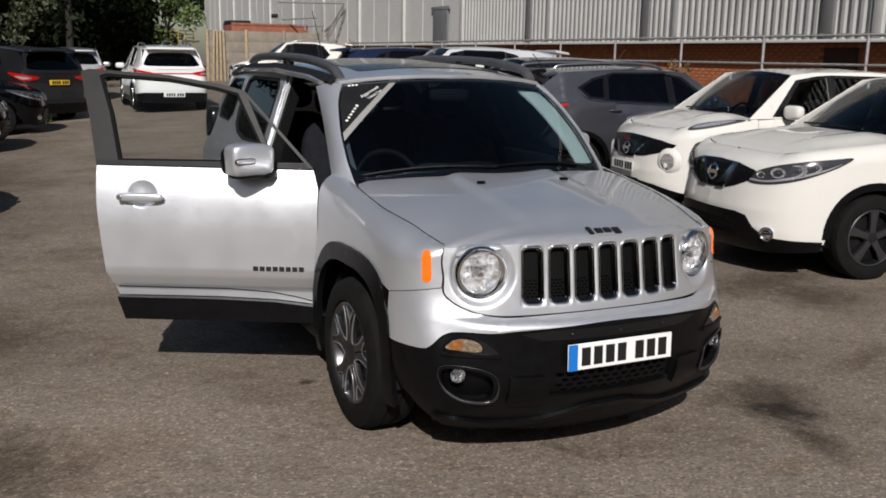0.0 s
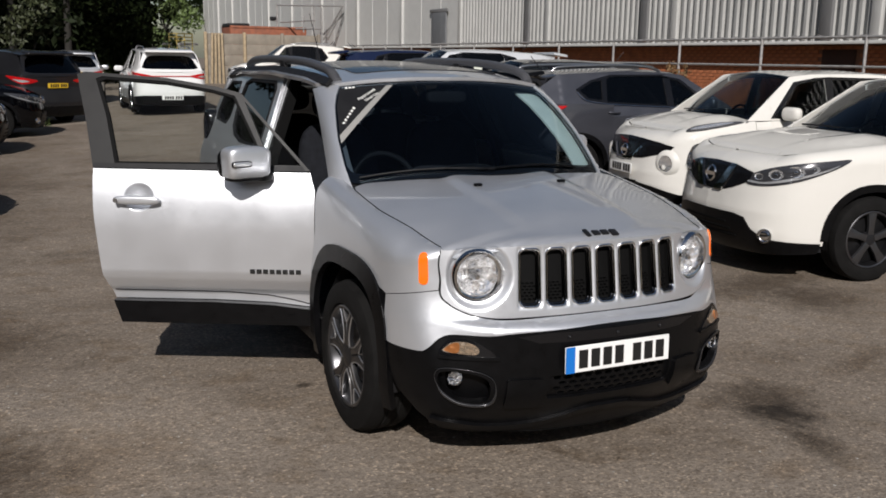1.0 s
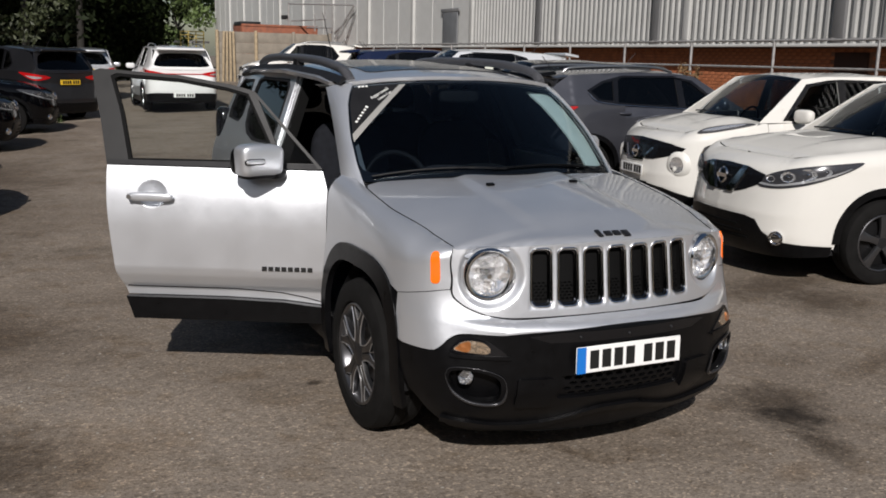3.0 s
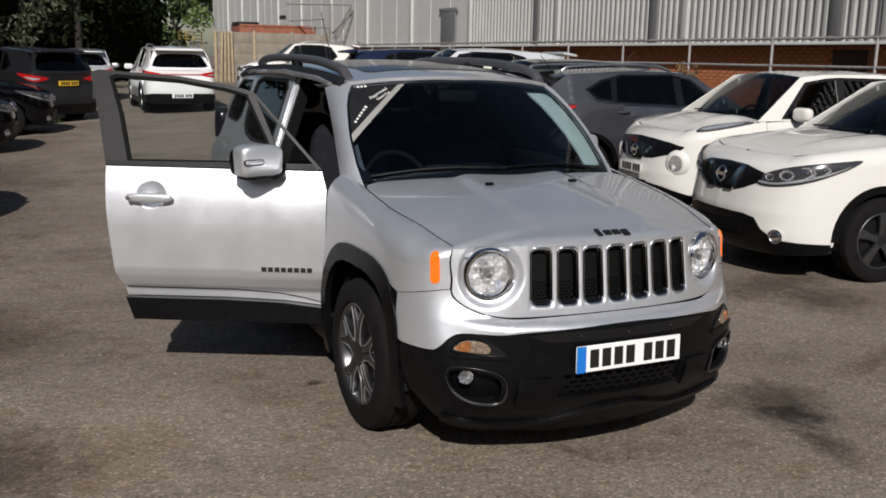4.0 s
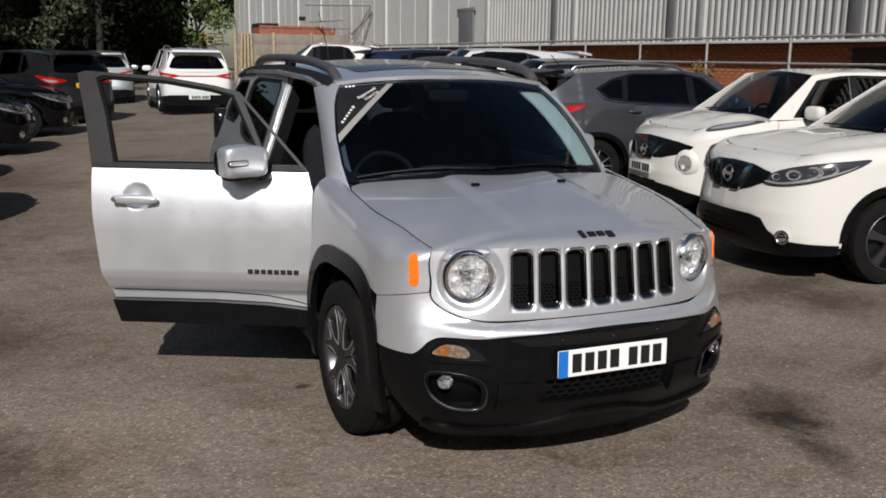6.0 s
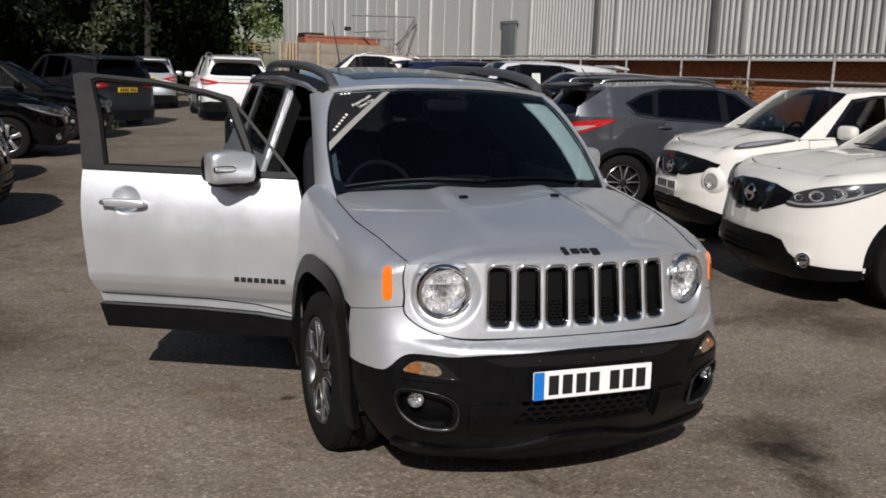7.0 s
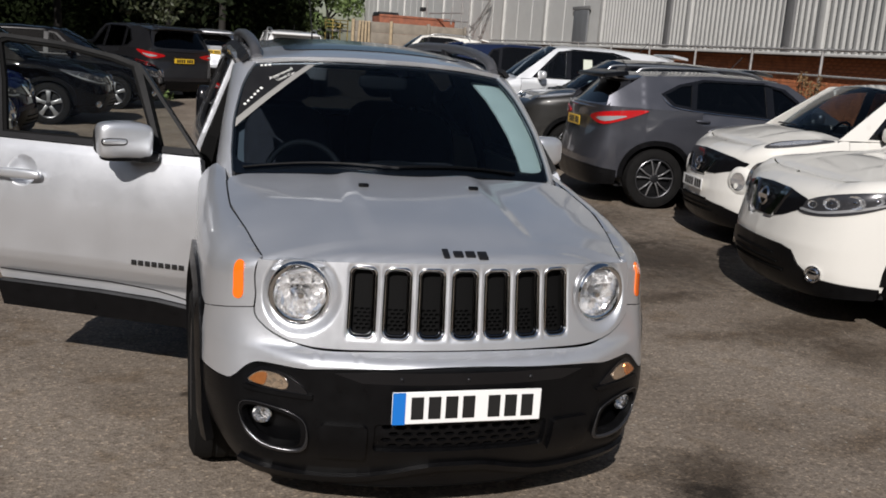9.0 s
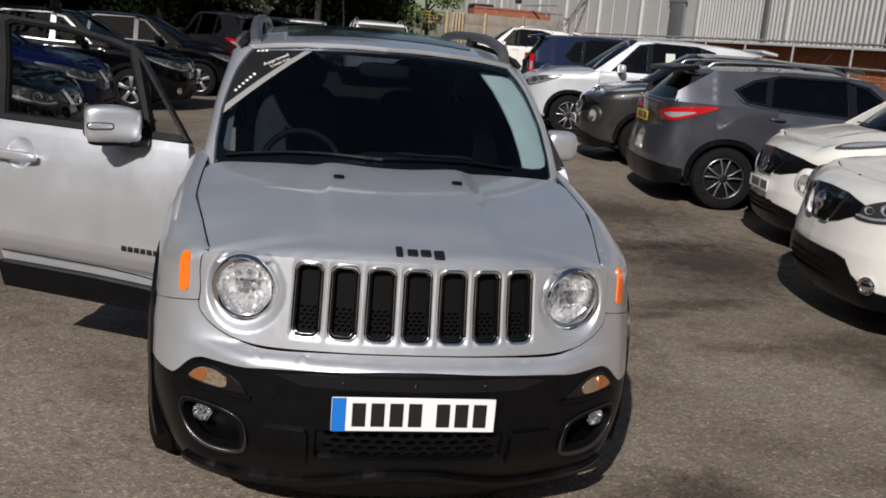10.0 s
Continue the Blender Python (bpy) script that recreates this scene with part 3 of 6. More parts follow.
def building():
    Y0, Y1, ZB, ZT = -6.0, 70.0, 2.12, 9.0
    bays = [-2.02, 3.67, 9.36, 15.05, 20.74, 26.43, 31.6, 36.6, 41.6, 46.7, 51.4, 56.2, 60.5, 64.8]
    root = thing("warehouse", Matrix.Translation((WX, 30, 0)), "long industrial building with grey-white ribbed cladding over a brick base", "building")
    inv = Matrix.Translation((-WX, -30, 0))

    def W(name, bm, m, lab=""):
        bmesh.ops.transform(bm, matrix=inv, verts=bm.verts)
        return part(name, bm, m, root, lab)
    edges = [Y0] + [b for b in bays if Y0 < b < Y1] + [Y1]
    for a, b in zip(edges, edges[1:]):
        bm = bmesh.new()
        # far bays are plain sheets with wide ribs, the near ones are closely ribbed
        wide = a > 26
        p, dep = (1.9, 0.014) if wide else (0.218, 0.06)
        prof = []
        n = max(1, round((b - a) / p))
        q = (b - a) / n
        for i in range(n):
            y = a + i * q
            f = 0.965 if wide else 0.52
            prof += [(y, 0), (y + q * f, 0), (y + q * (f + (1 - f) * 0.15), dep), (y + q * (1 - (1 - f) * 0.15), dep)]
        prof.append((b, 0))
        lo = [bm.verts.new((WX - d, y, ZB)) for y, d in prof]
        hi = [bm.verts.new((WX - d, y, ZT)) for y, d in prof]
        for i in range(len(prof) - 1):
            bm.faces.new((lo[i], lo[i + 1], hi[i + 1], hi[i]))
        bmesh.ops.recalc_face_normals(bm, faces=bm.faces)
        W("cladding_panel", bm, CLADPALE if wide else CLAD, "flat steel cladding with faint seams" if wide else "ribbed steel cladding")
    for i, y in enumerate(bays):
        if Y0 < y < Y1:
            W("cover_strip", box(0.10, 0.22, ZT - ZB, pose(WX - 0.05, y, (ZB + ZT) / 2), 0.01), CLADPALE, "pale cover strip")
            if y < 25:
                W("downpipe", box(0.12, 0.30, ZT - ZB, pose(WX - 0.05, y + 1.15, (ZB + ZT) / 2), 0.02), CLADDARK, "grey downpipe casing")
    W("base_flashing", box(0.14, Y1 - Y0, 0.06, pose(WX - 0.05, (Y0 + Y1) / 2, ZB - 0.03), 0.01), CLADPALE)
    W("inner_shell", box(20, Y1 - Y0, ZT - 0.02, pose(WX + 10.3, (Y0 + Y1) / 2, (ZT - 0.02) / 2)), CLAD)
    W("end_wall", box(20, 0.1, ZT, pose(WX + 10, Y1 + 0.06, ZT / 2)), CLAD)
    W("roof_edge", box(0.5, Y1 - Y0, 0.25, pose(WX, (Y0 + Y1) / 2, ZT + 0.12), 0.02), CLADPALE)
    W("brick_base", box(0.2, Y1 - Y0, ZB, pose(WX + 0.35, (Y0 + Y1) / 2, ZB / 2)), MORTAR, "mortar bed")
    W("brick_recess", box(0.06, 0.80, 1.95, pose(WX + 0.235, 10.4, 0.98), 0.01), DARKRECESS, "dark brown panel set in the brick")
    d = W("steel_door", box(0.06, 1.22, 2.1, pose(WX - 0.075, 28.1, 2.24), 0.01), DOORGREY, "grey steel side door")
    W("door_reveal", box(0.05, 1.5, 0.12, pose(WX - 0.09, 28.1, 3.36), 0.01), CLADDARK)
    return root, W


WAREHOUSE, on_wall = building()


def fence():
    root = thing("wall_top_fence", Matrix.Translation((11.6, 14, 0)), "galvanised tube fence in front of the brick wall", "fence")
    z = 2.16
    for i in range(14):
        y = 1.4 + 2.5 * i
        part("post", tube([(0, y - 14, ground_z(y, 11.6)), (0, y - 14, z)], 0.03, 8), STEEL, root)
    for h in (z, 1.64):
        part("rail", tube([(0, 0.5 - 14, h), (0, 36 - 14, h)], 0.024, 8), STEEL, root)
    for k, h in enumerate((z - 0.03, z + 0.02)):
        pts = [(0.0, y - 14, h + 0.02 * math.sin(y * 12 + k)) for y in np.arange(0.5, 36, 0.12)]
        part("barbed_wire", tube(pts, 0.006, 4), STEEL, root)


fence()


def yard_end():
    # concrete panel wall with posts
    w = thing("panel_wall", Matrix.Translation((9, 40, 0)), "weathered concrete panel wall with timber posts", "wall")
    for i in range(3):
        x = -2.55 + 1.75 * i
        for k in range(5):
            part("concrete_panel", box(1.7, 0.06, 0.47, pose(x + 0.87, 0, 0.50 + 0.475 * k), 0.006), CONC, w)
    part("gravel_board", box(5.3, 0.05, 0.36, pose(0.05, 0, 0.09), 0.006), CONC, w)
    for i in range(4):
        part("post", box(0.12, 0.14, 2.7, pose(-2.6 + 1.75 * i, -0.06, 1.35), 0.01), TIMBER if i < 2 else CONC, w)
    for i in range(4):
        part("leaning_timber", box(0.10, 0.05, 2.5, pose(-2.35 + 0.16 * i, -0.14, 1.4, 0, 2 - i, 0), 0.005), TIMBER, w)
    s = thing("rubbish_skip", Matrix.Translation((10.0, 43.5, 0)), "rusty red steel skip behind the panel wall", "skip")
    part("tub", box(3.6, 1.8, 2.7, pose(0, 0, 1.65), 0.05, 2, (1.05, 1.08)), RUST, s)
    part("rim", box(3.75, 2.0, 0.12, pose(0, 0, 3.02), 0.02), RUST, s)
    part("load", box(1.0, 1.5, 0.2, pose(-1.4, 0, 3.1), 0.05), TRIM, s, "dark load")
    g = thing("access_frame", Matrix.Translation((10.54, 43.0, 0)), "galvanised steel access frame with handrails", "railing")
    run = lambda u, z: (1.66 * u, -4.9 * u, z)          # from behind the panel wall to the face of the building
    for a, b in ((run(0, 0.0), run(0, 4.18)), (run(0, 4.12), run(1, 3.93)), (run(0.05, 3.30), run(0.6, 3.34)), (run(0.3, 2.98), run(0.7, 2.94)), (run(0.58, 0.0), run(0.58, 3.98)), (run(0.7, 0.0), run(0.7, 3.92)), (run(1, 3.93), run(0.72, 2.45)), (run(1, 3.75), run(0.78, 2.45)), (run(0.42, 2.8), run(0.42, 3.6))):
        part("bar", tube([a, b], 0.04, 6), STEEL, g)
    for k in range(6):
        u = 0.75 + 0.036 * k
        part("ladder_rung", tube([run(u, 2.60 + 0.20 * k), run(u + 0.035, 2.56 + 0.20 * k)], 0.022, 5), STEEL, g)
    part("flood_lamp", box(0.34, 0.26, 0.20, pose(*run(-0.06, 3.48)), 0.03), TRIM, g, "dark flood lamp")
    part("lamp_arm", tube([run(-0.06, 3.40), run(0.0, 3.36)], 0.03, 6), STEEL, g)
    r = thing("yellow_handrail", Matrix.Translation((8.0, 55, 0)), "faded yellow handrail of a raised platform", "railing")
    for h in (2.50, 2.70, 2.90):
        part("rail", tube([(-0.75, 0, h), (0.70, 0, h)], 0.035, 6), YELLOW, r)
    for x in (-0.7, -0.25, 0.2, 0.65):
        part("post", tube([(x, 0, 0.03), (x, 0, 2.90)], 0.035, 6), YELLOW, r)
    part("platform", box(2.0, 1.0, 0.12, pose(0, 0.5, 2.3)), STEEL, r)


yard_end()

# trees and hedges; dark and light leaf colours paint in shaded and sunlit foliage
LEAF = mat("shaded_leaves", (0.009, 0.0135, 0.0045), 0.7, 0, 0, 0.5, 1.2, spec=0.06)
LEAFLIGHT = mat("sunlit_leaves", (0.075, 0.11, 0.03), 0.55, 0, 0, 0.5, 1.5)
LEAFSUN = mat("sun_tinted_leaves", (0.036, 0.044, 0.016), 0.6, 0, 0, 0.5, 1.5)
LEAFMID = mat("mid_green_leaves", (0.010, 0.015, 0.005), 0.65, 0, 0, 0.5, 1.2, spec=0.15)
BARK = mat("grey_bark", (0.016, 0.014, 0.011), 0.9, 0, 0, 0.4, 5, 0.5, 30)
rng = np.random.default_rng(7)


def leaves(centres, radii, count, size, drop=0.75):
    """Many small folded leaves, thickest near the outside of each clump."""
    vs, fs = [], []
    for (c, r) in zip(centres, radii):
        for _ in range(count):
            d = rng.normal(size=3)
            d /= np.linalg.norm(d)
            p = np.array(c) + d * np.array(r) * (rng.random() ** 0.4)
            a = rng.normal(size=3)
            a /= np.linalg.norm(a)
            b = np.cross(a, rng.normal(size=3))
            b /= np.linalg.norm(b)
            s = size * (0.6 + 0.8 * rng.random())
            k = len(vs)
            vs += [tuple(p - a * s), tuple(p + b * s * 0.45), tuple(p + a * s), tuple(p - b * s * 0.45 + np.cross(a, b) * s * 0.15)]
            fs += [(k, k + 1, k + 2), (k, k + 2, k + 3)]
    me = bpy.data.meshes.new("leaves")
    me.from_pydata(vs, [], fs)
    return me


def tree(x, y, h, spread, low, m, clumps=16, count=170, size=0.17, spray=(), lab="tall broad-leaved tree with dark dense foliage"):
    t = thing("tree", Matrix.Translation((x, y, ground_z(y))), lab, "tree", "trees round the yard")
    lean = rng.normal(size=2) * 0.3
    part("trunk", tube([(0, 0, -0.1), (lean[0] * 0.3, lean[1] * 0.3, h * 0.3), (lean[0], lean[1], h * 0.62)], lambda u: 0.17 * (1 - 0.65 * u), 9), BARK, t)
    cs, rs = [], []
    for i in range(clumps):
        a = i * 2.4 + rng.random()
        q = spread * (0.25 + 0.65 * rng.random())
        z = low + (h - low) * rng.random()
        taper = 1 - 0.55 * max(0, (z - low) / (h - low) - 0.4)
        c = (lean[0] + q * math.cos(a) * taper, lean[1] + q * math.sin(a) * taper, z)
        cs.append(c)
        r = spread * (0.26 + 0.16 * rng.random())
        rs.append((r, r, r * 0.75))
        if i % 3 == 0:
            part("limb", tube([(lean[0] * 0.5, lean[1] * 0.5, h * (0.28 + 0.02 * (i % 7))), (c[0] * 0.5, c[1] * 0.5, (c[2] + h * 0.4) / 2), c], lambda u: 0.09 * (1 - 0.8 * u), 6), BARK, t)
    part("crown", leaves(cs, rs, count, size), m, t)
    # sun on the outer sprays is painted by a lighter leaf colour
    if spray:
        part("sun_tinted_spray", leaves([(a - x, b - y, c) for a, b, c in spray], [(0.75, 0.6, 0.42)] * len(spray), 130, 0.11), LEAFSUN, t, "outer leaves in a lighter colour that stands for sunlight")
    return t


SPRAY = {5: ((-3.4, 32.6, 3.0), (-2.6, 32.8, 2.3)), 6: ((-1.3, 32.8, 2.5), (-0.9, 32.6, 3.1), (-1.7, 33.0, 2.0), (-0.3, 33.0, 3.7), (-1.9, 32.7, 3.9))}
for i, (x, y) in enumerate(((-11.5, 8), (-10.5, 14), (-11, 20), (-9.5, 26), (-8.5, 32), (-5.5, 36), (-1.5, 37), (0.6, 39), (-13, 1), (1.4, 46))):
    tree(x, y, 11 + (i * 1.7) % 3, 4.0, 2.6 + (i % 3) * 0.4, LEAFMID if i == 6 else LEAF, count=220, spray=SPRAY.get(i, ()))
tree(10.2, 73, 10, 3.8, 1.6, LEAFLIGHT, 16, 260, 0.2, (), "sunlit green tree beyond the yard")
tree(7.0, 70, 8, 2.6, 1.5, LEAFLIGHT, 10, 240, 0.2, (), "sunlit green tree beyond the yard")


def hedge():
    cs, rs = [], []
    for y in np.arange(2, 42, 1.3):
        for z in (0.7, 2.0, 3.3):
            cs.append((-12.6 + rng.normal() * 0.5 + (y - 2) * 0.05, y + rng.normal() * 0.3, z))
            rs.append((1.0, 1.0, 0.9))
    for x in np.arange(-11, 5.0, 1.2):
        for z in (0.8, 2.2, 3.6, 5.0):
            cs.append((x + rng.normal() * 0.3, 42 + rng.normal() * 0.6, z))
            rs.append((1.0, 0.9, 0.95))
    # unseen run behind the camera, added to darken reflections in glass and paint
    for x in np.arange(-22, 16, 1.5):
        for z in (0.8, 2.4, 4.0, 5.6):
            cs.append((x + rng.normal() * 0.3, -18.2 - (x + 22) * 0.132, z + rng.normal() * 0.3))
            rs.append((1.2, 0.9, 1.1))
    tagged(part("hedge", leaves(cs, rs, 120, 0.16), LEAF), "dark overgrown hedge along the edge of the yard, with an added unseen run behind the camera", "hedge", kind="stuff")
    bm = bmesh.new()
    for a, b in (((-17.5, -20.5), (-12.0, 44)), ((-12.0, 44), (4.8, 44.6))):
        p = [bm.verts.new((*a, 0)), bm.verts.new((*b, 0)), bm.verts.new((*b, 6.5)), bm.verts.new((*a, 6.5))]
        bm.faces.new(p)
    # core of the added run behind the camera
    for a, b in (((-22, -19), (16, -24)),):
        p = [bm.verts.new((*a, 0)), bm.verts.new((*b, 0)), bm.verts.new((*b, 6.0)), bm.verts.new((*a, 6.0))]
        bm.faces.new(p)
    r = bmesh.ops.solidify(bm, geom=list(bm.faces), thickness=0.6)
    tagged(part("hedge_core", bm, LEAF), "dense dark inside of the hedge and of its added unseen run", "hedge", kind="stuff")
    bush = leaves([(-1.35, 20.4, 0.06), (-1.65, 20.6, 0.08)], [(0.28, 0.28, 0.18)] * 2, 160, 0.045)
    tagged(part("weeds", bush, LEAFLIGHT), "patch of green weeds at the edge of the asphalt", "weeds", kind="stuff")


hedge()


def dry_bush(x, y):
    t = thing("dry_bush", Matrix.Translation((x, y, ground_z(y, x))), "straggly dry brown bush in front of the brick wall", "bush")
    z0 = ground_z(y, x)
    for i in range(7):
        a = i * 2.4
        part("stem", tube([(0, 0, -0.03), (0.10 * math.cos(a), 0.10 * math.sin(a), 0.9), (0.18 * math.cos(a), 0.18 * math.sin(a), 1.40 + 0.04 * i - z0)], lambda u: 0.014 * (1 - 0.7 * u), 5), BARK, t)
    cs = [(0.16 * math.cos(i * 2.4), 0.16 * math.sin(i * 2.4), 1.26 + 0.05 * i - z0) for i in range(7)]
    part("foliage", leaves(cs, [(0.10, 0.10, 0.16)] * 7, 45, 0.035), DRYLEAF, t, "dry yellow-brown leaves")


DRYLEAF = mat("dry_leaves", (0.13, 0.075, 0.028), 0.75, 0, 0, 0.5, 3)
dry_bush(9.7, 11.6)

# ---- the silver car with the open door ----
PLAN = catmull([(0, 0), (0.2, 0.012), (0.39, 0.052), (0.55, 0.105), (0.66, 0.165), (0.745, 0.245), (0.80, 0.345), (0.838, 0.46), (0.862, 0.62), (0.874, 0.84), (0.874, 1.1), (0.868, 1.36), (0.866, 1.7)], 10)
_pa = np.array(PLAN)
_ps = np.concatenate([[0], np.cumsum(np.hypot(*np.diff(_pa, axis=0).T))])


def plan(s):
    """The car's outline from above: s metres from the middle of the nose, on the +x side."""
    return interp(s, _ps, _pa[:, 0]), interp(s, _ps, _pa[:, 1])


def s_of_x(x):
    return interp(x, _pa[:60, 0], _ps[:60])


def s_of_y(y):
    return interp(y, _pa[:, 1], _ps)


def plan_in(s):
    """The way into the car at s."""
    a, b = plan(s - 0.03 if s > 0.03 else 0.0), plan(s + 0.03)
    t = Vector((b[0] - a[0], b[1] - a[1])).normalized()
    return -t.y, t.x


WZ, WF = (0.15, 0.3, 0.5, 0.62, 0.8, 0.95), (0.99, 1.022, 1.03, 1.024, 1.0, 0.995)


def nose(y0z, y0=None, top=True, tuck=None):
    """A surface over (s, z), s signed: + for x > 0. y0: how far the nose lies back at each height."""
    def fn(s, v):
        q, sg = abs(s), (1 if s >= 0 else -1)
        x, y = plan(q)
        z, inset = v, 0.0
        if top and q > 0.45:
            zt = 0.907 + 0.152 * max(0.0, y - 0.145)
            rr = 0.035 + 0.095 * sstep(0.70, 1.0, q)
            z0 = zt - rr
            if v > z0:
                a = min(1.0, (v - z0) / (rr * 1.46)) * math.pi / 2
                z, inset = z0 + rr * math.sin(a), (0.025 + 0.09 * sstep(0.70, 1.0, q)) * (1 - math.cos(a))
        if tuck and top and q > 0.45 and v > z0:
            x -= tuck(q) * (1 - math.cos(a))
        nx, ny = plan_in(q)
        f = 1 - sstep(0.62, 1.15, q)
        wf = interp(z, WZ, WF)
        return (sg * (x * wf + nx * inset), y + ny * inset + f * (y0z(z) if callable(y0z) else interp(z, y0z, y0)), z)
    return fn


_foot = lambda z: 0.13 * (1 - sstep(0.08, 0.38, z))
_mid = nose(lambda z: _foot(z) + 0.012 * sstep(0.596, 0.622, z) + 0.066 * sstep(0.612, 0.643, z) + 0.03 * sstep(0.66, 0.95, z))
_end = nose(lambda z: 0.13 * (1 - sstep(0.06, 0.27, z)) + 0.098 * sstep(0.40, 0.765, z) + 0.02 * sstep(0.73, 0.95, z))


def BUMP(s, z):
    k = sstep(0.48, 0.76, abs(s))
    p, q = _mid(s, z), _end(s, z)
    x, y, z2 = (a * (1 - k) + b * k for a, b in zip(p, q))
    return (x * (1 - 0.045 * k * (1 - sstep(0.17, 0.44, z))), y, z2)


_flat = nose(lambda z: 0.078 + 0.14 * (z - 0.66), None, False)
SLOT, SLOT_W, SLOT_H, SLOT_Z, LAMP_S, LAMP_Z = 0.1155, 0.092, 0.238, 0.796, 0.558, 0.806


def GRIL(s, z):
    """The grille panel: it rolls in round each slot and dishes round the lamps."""
    x, y, zz = _flat(s, z)
    k = max(-3, min(3, round(s / SLOT)))
    dx, dz = max(0.0, abs(s - k * SLOT) - SLOT_W / 2), abs(z - SLOT_Z) - SLOT_H / 2
    y += 0.009 * max(0.0, 1 - dx / 0.0115) ** 2 * (1 - sstep(-0.025, 0.012, dz))
    r = math.hypot(abs(s) - LAMP_S, z - LAMP_Z)
    y += 0.024 * (1 - sstep(0.108, 0.142, r))
    return (x, y, zz)


_fy = ((0.5, 0.75, 0.95), (0.09, 0.1, 0.118))
_q0 = np.linspace(0.6, 2.1, 120)
_r0 = [nose(*_fy)(q, 1.3) for q in _q0]
_far = interp(0.75, [p[1] for p in _r0], [p[0] for p in _r0])
# the shut line between bonnet and wing runs straight to the lamp
_tk = [max(0.0, p[0] - (0.660 + (_far - 0.660) * (p[1] - 0.275) / 0.475)) if 0.275 < p[1] < 0.75 else 0.0 for p in _r0]
FEND = nose(*_fy, True, lambda q: interp(q, _q0, _tk))


_rim = [FEND(q, 1.3) for q in np.linspace(0.6, 2.1, 80)]
_rimy = [p[1] for p in _rim]


def hood_edge(y):
    """Half width of the bonnet: the inner line of the front wings."""
    return interp(y, _rimy, [p[0] for p in _rim]) - 0.003


def hood_z(x, y):
    t = y - 0.13
    u = min(1.2, abs(x) / hood_edge(y))
    ze = interp(y, _rimy, [p[2] for p in _rim]) - 0.002
    dome = 0.015 * (1 - sstep(0.255, 0.335, abs(x)))
    lip = -0.03 * (1 - sstep(-0.01, 0.07, y - 0.11 - 0.36 * x * x)) ** 2
    mid = 0.950 + 0.19 * t - 0.035 * t * t
    return ze + (mid - ze) * (1 - u ** 3) + dome * sstep(0.05, 0.3, t) + lip * (1 - sstep(0.55, 0.68, abs(x)))


_wide = curve1((0.2, 0.42, 0.465, 0.492, 0.62, 0.74, 0.84, 0.95, 1.06, 1.12, 1.56, 1.62), (0.852, 0.855, 0.858, 0.871, 0.880, 0.886, 0.886, 0.873, 0.846, 0.82, 0.645, 0.61))


def side_x(y, z):
    """Half width of the body from the front door back."""
    return _wide(z) * (1 - 0.012 * sstep(3.2, 4.25, y) ** 2)


def side_r(y, z):
    return (-side_x(y, z), y, z)


def side_l(y, z):
    return (side_x(y, z), y, z)


def door_r(y, z):
    """The driver's door skin, undercut below a soft shoulder."""
    under = interp(z, (0.38, 0.42, 0.468, 0.50, 0.545, 0.575), (0.042, 0.041, 0.038, 0.027, 0.006, 0.0))
    return (-side_x(y, z) + under, y, z)


def arch(cy, cz, rx, rz, n=28):
    return ellipse(cy, cz, rx, rz, n, 3.0, 180, 0)


def facets(bm, m, amount):
    """Small uneven pressed facets, flat shaded."""
    r = random.Random(5)
    for v in bm.verts:
        v.co.z += r.uniform(-amount, amount) * 1.6
        v.co.x += r.uniform(-amount, amount)
    for f in bm.faces:
        f.smooth = False
    bmesh.ops.transform(bm, matrix=m, verts=bm.verts)
    return bm


def mirror_cap(m):
    """A mirror housing: flat-topped, rounded at its outer end, drawn in towards the bottom."""
    bm = blob(0.116, 0.060, 0.080, None, 5.5, 40, 22)
    for v in bm.verts:
        u, z = v.co.x / 0.116, v.co.z / 0.080
        v.co.x *= 1 + 0.035 * z
        v.co.z += 0.006 * (1 - u * u) - 0.010 * max(0.0, u) ** 2 * max(0.0, z)
        v.co.y += 0.020 * max(0.0, -u - 0.45) ** 2 + 0.012 * max(0.0, -z) ** 2
    bmesh.ops.transform(bm, matrix=m, verts=bm.verts)
    return bm


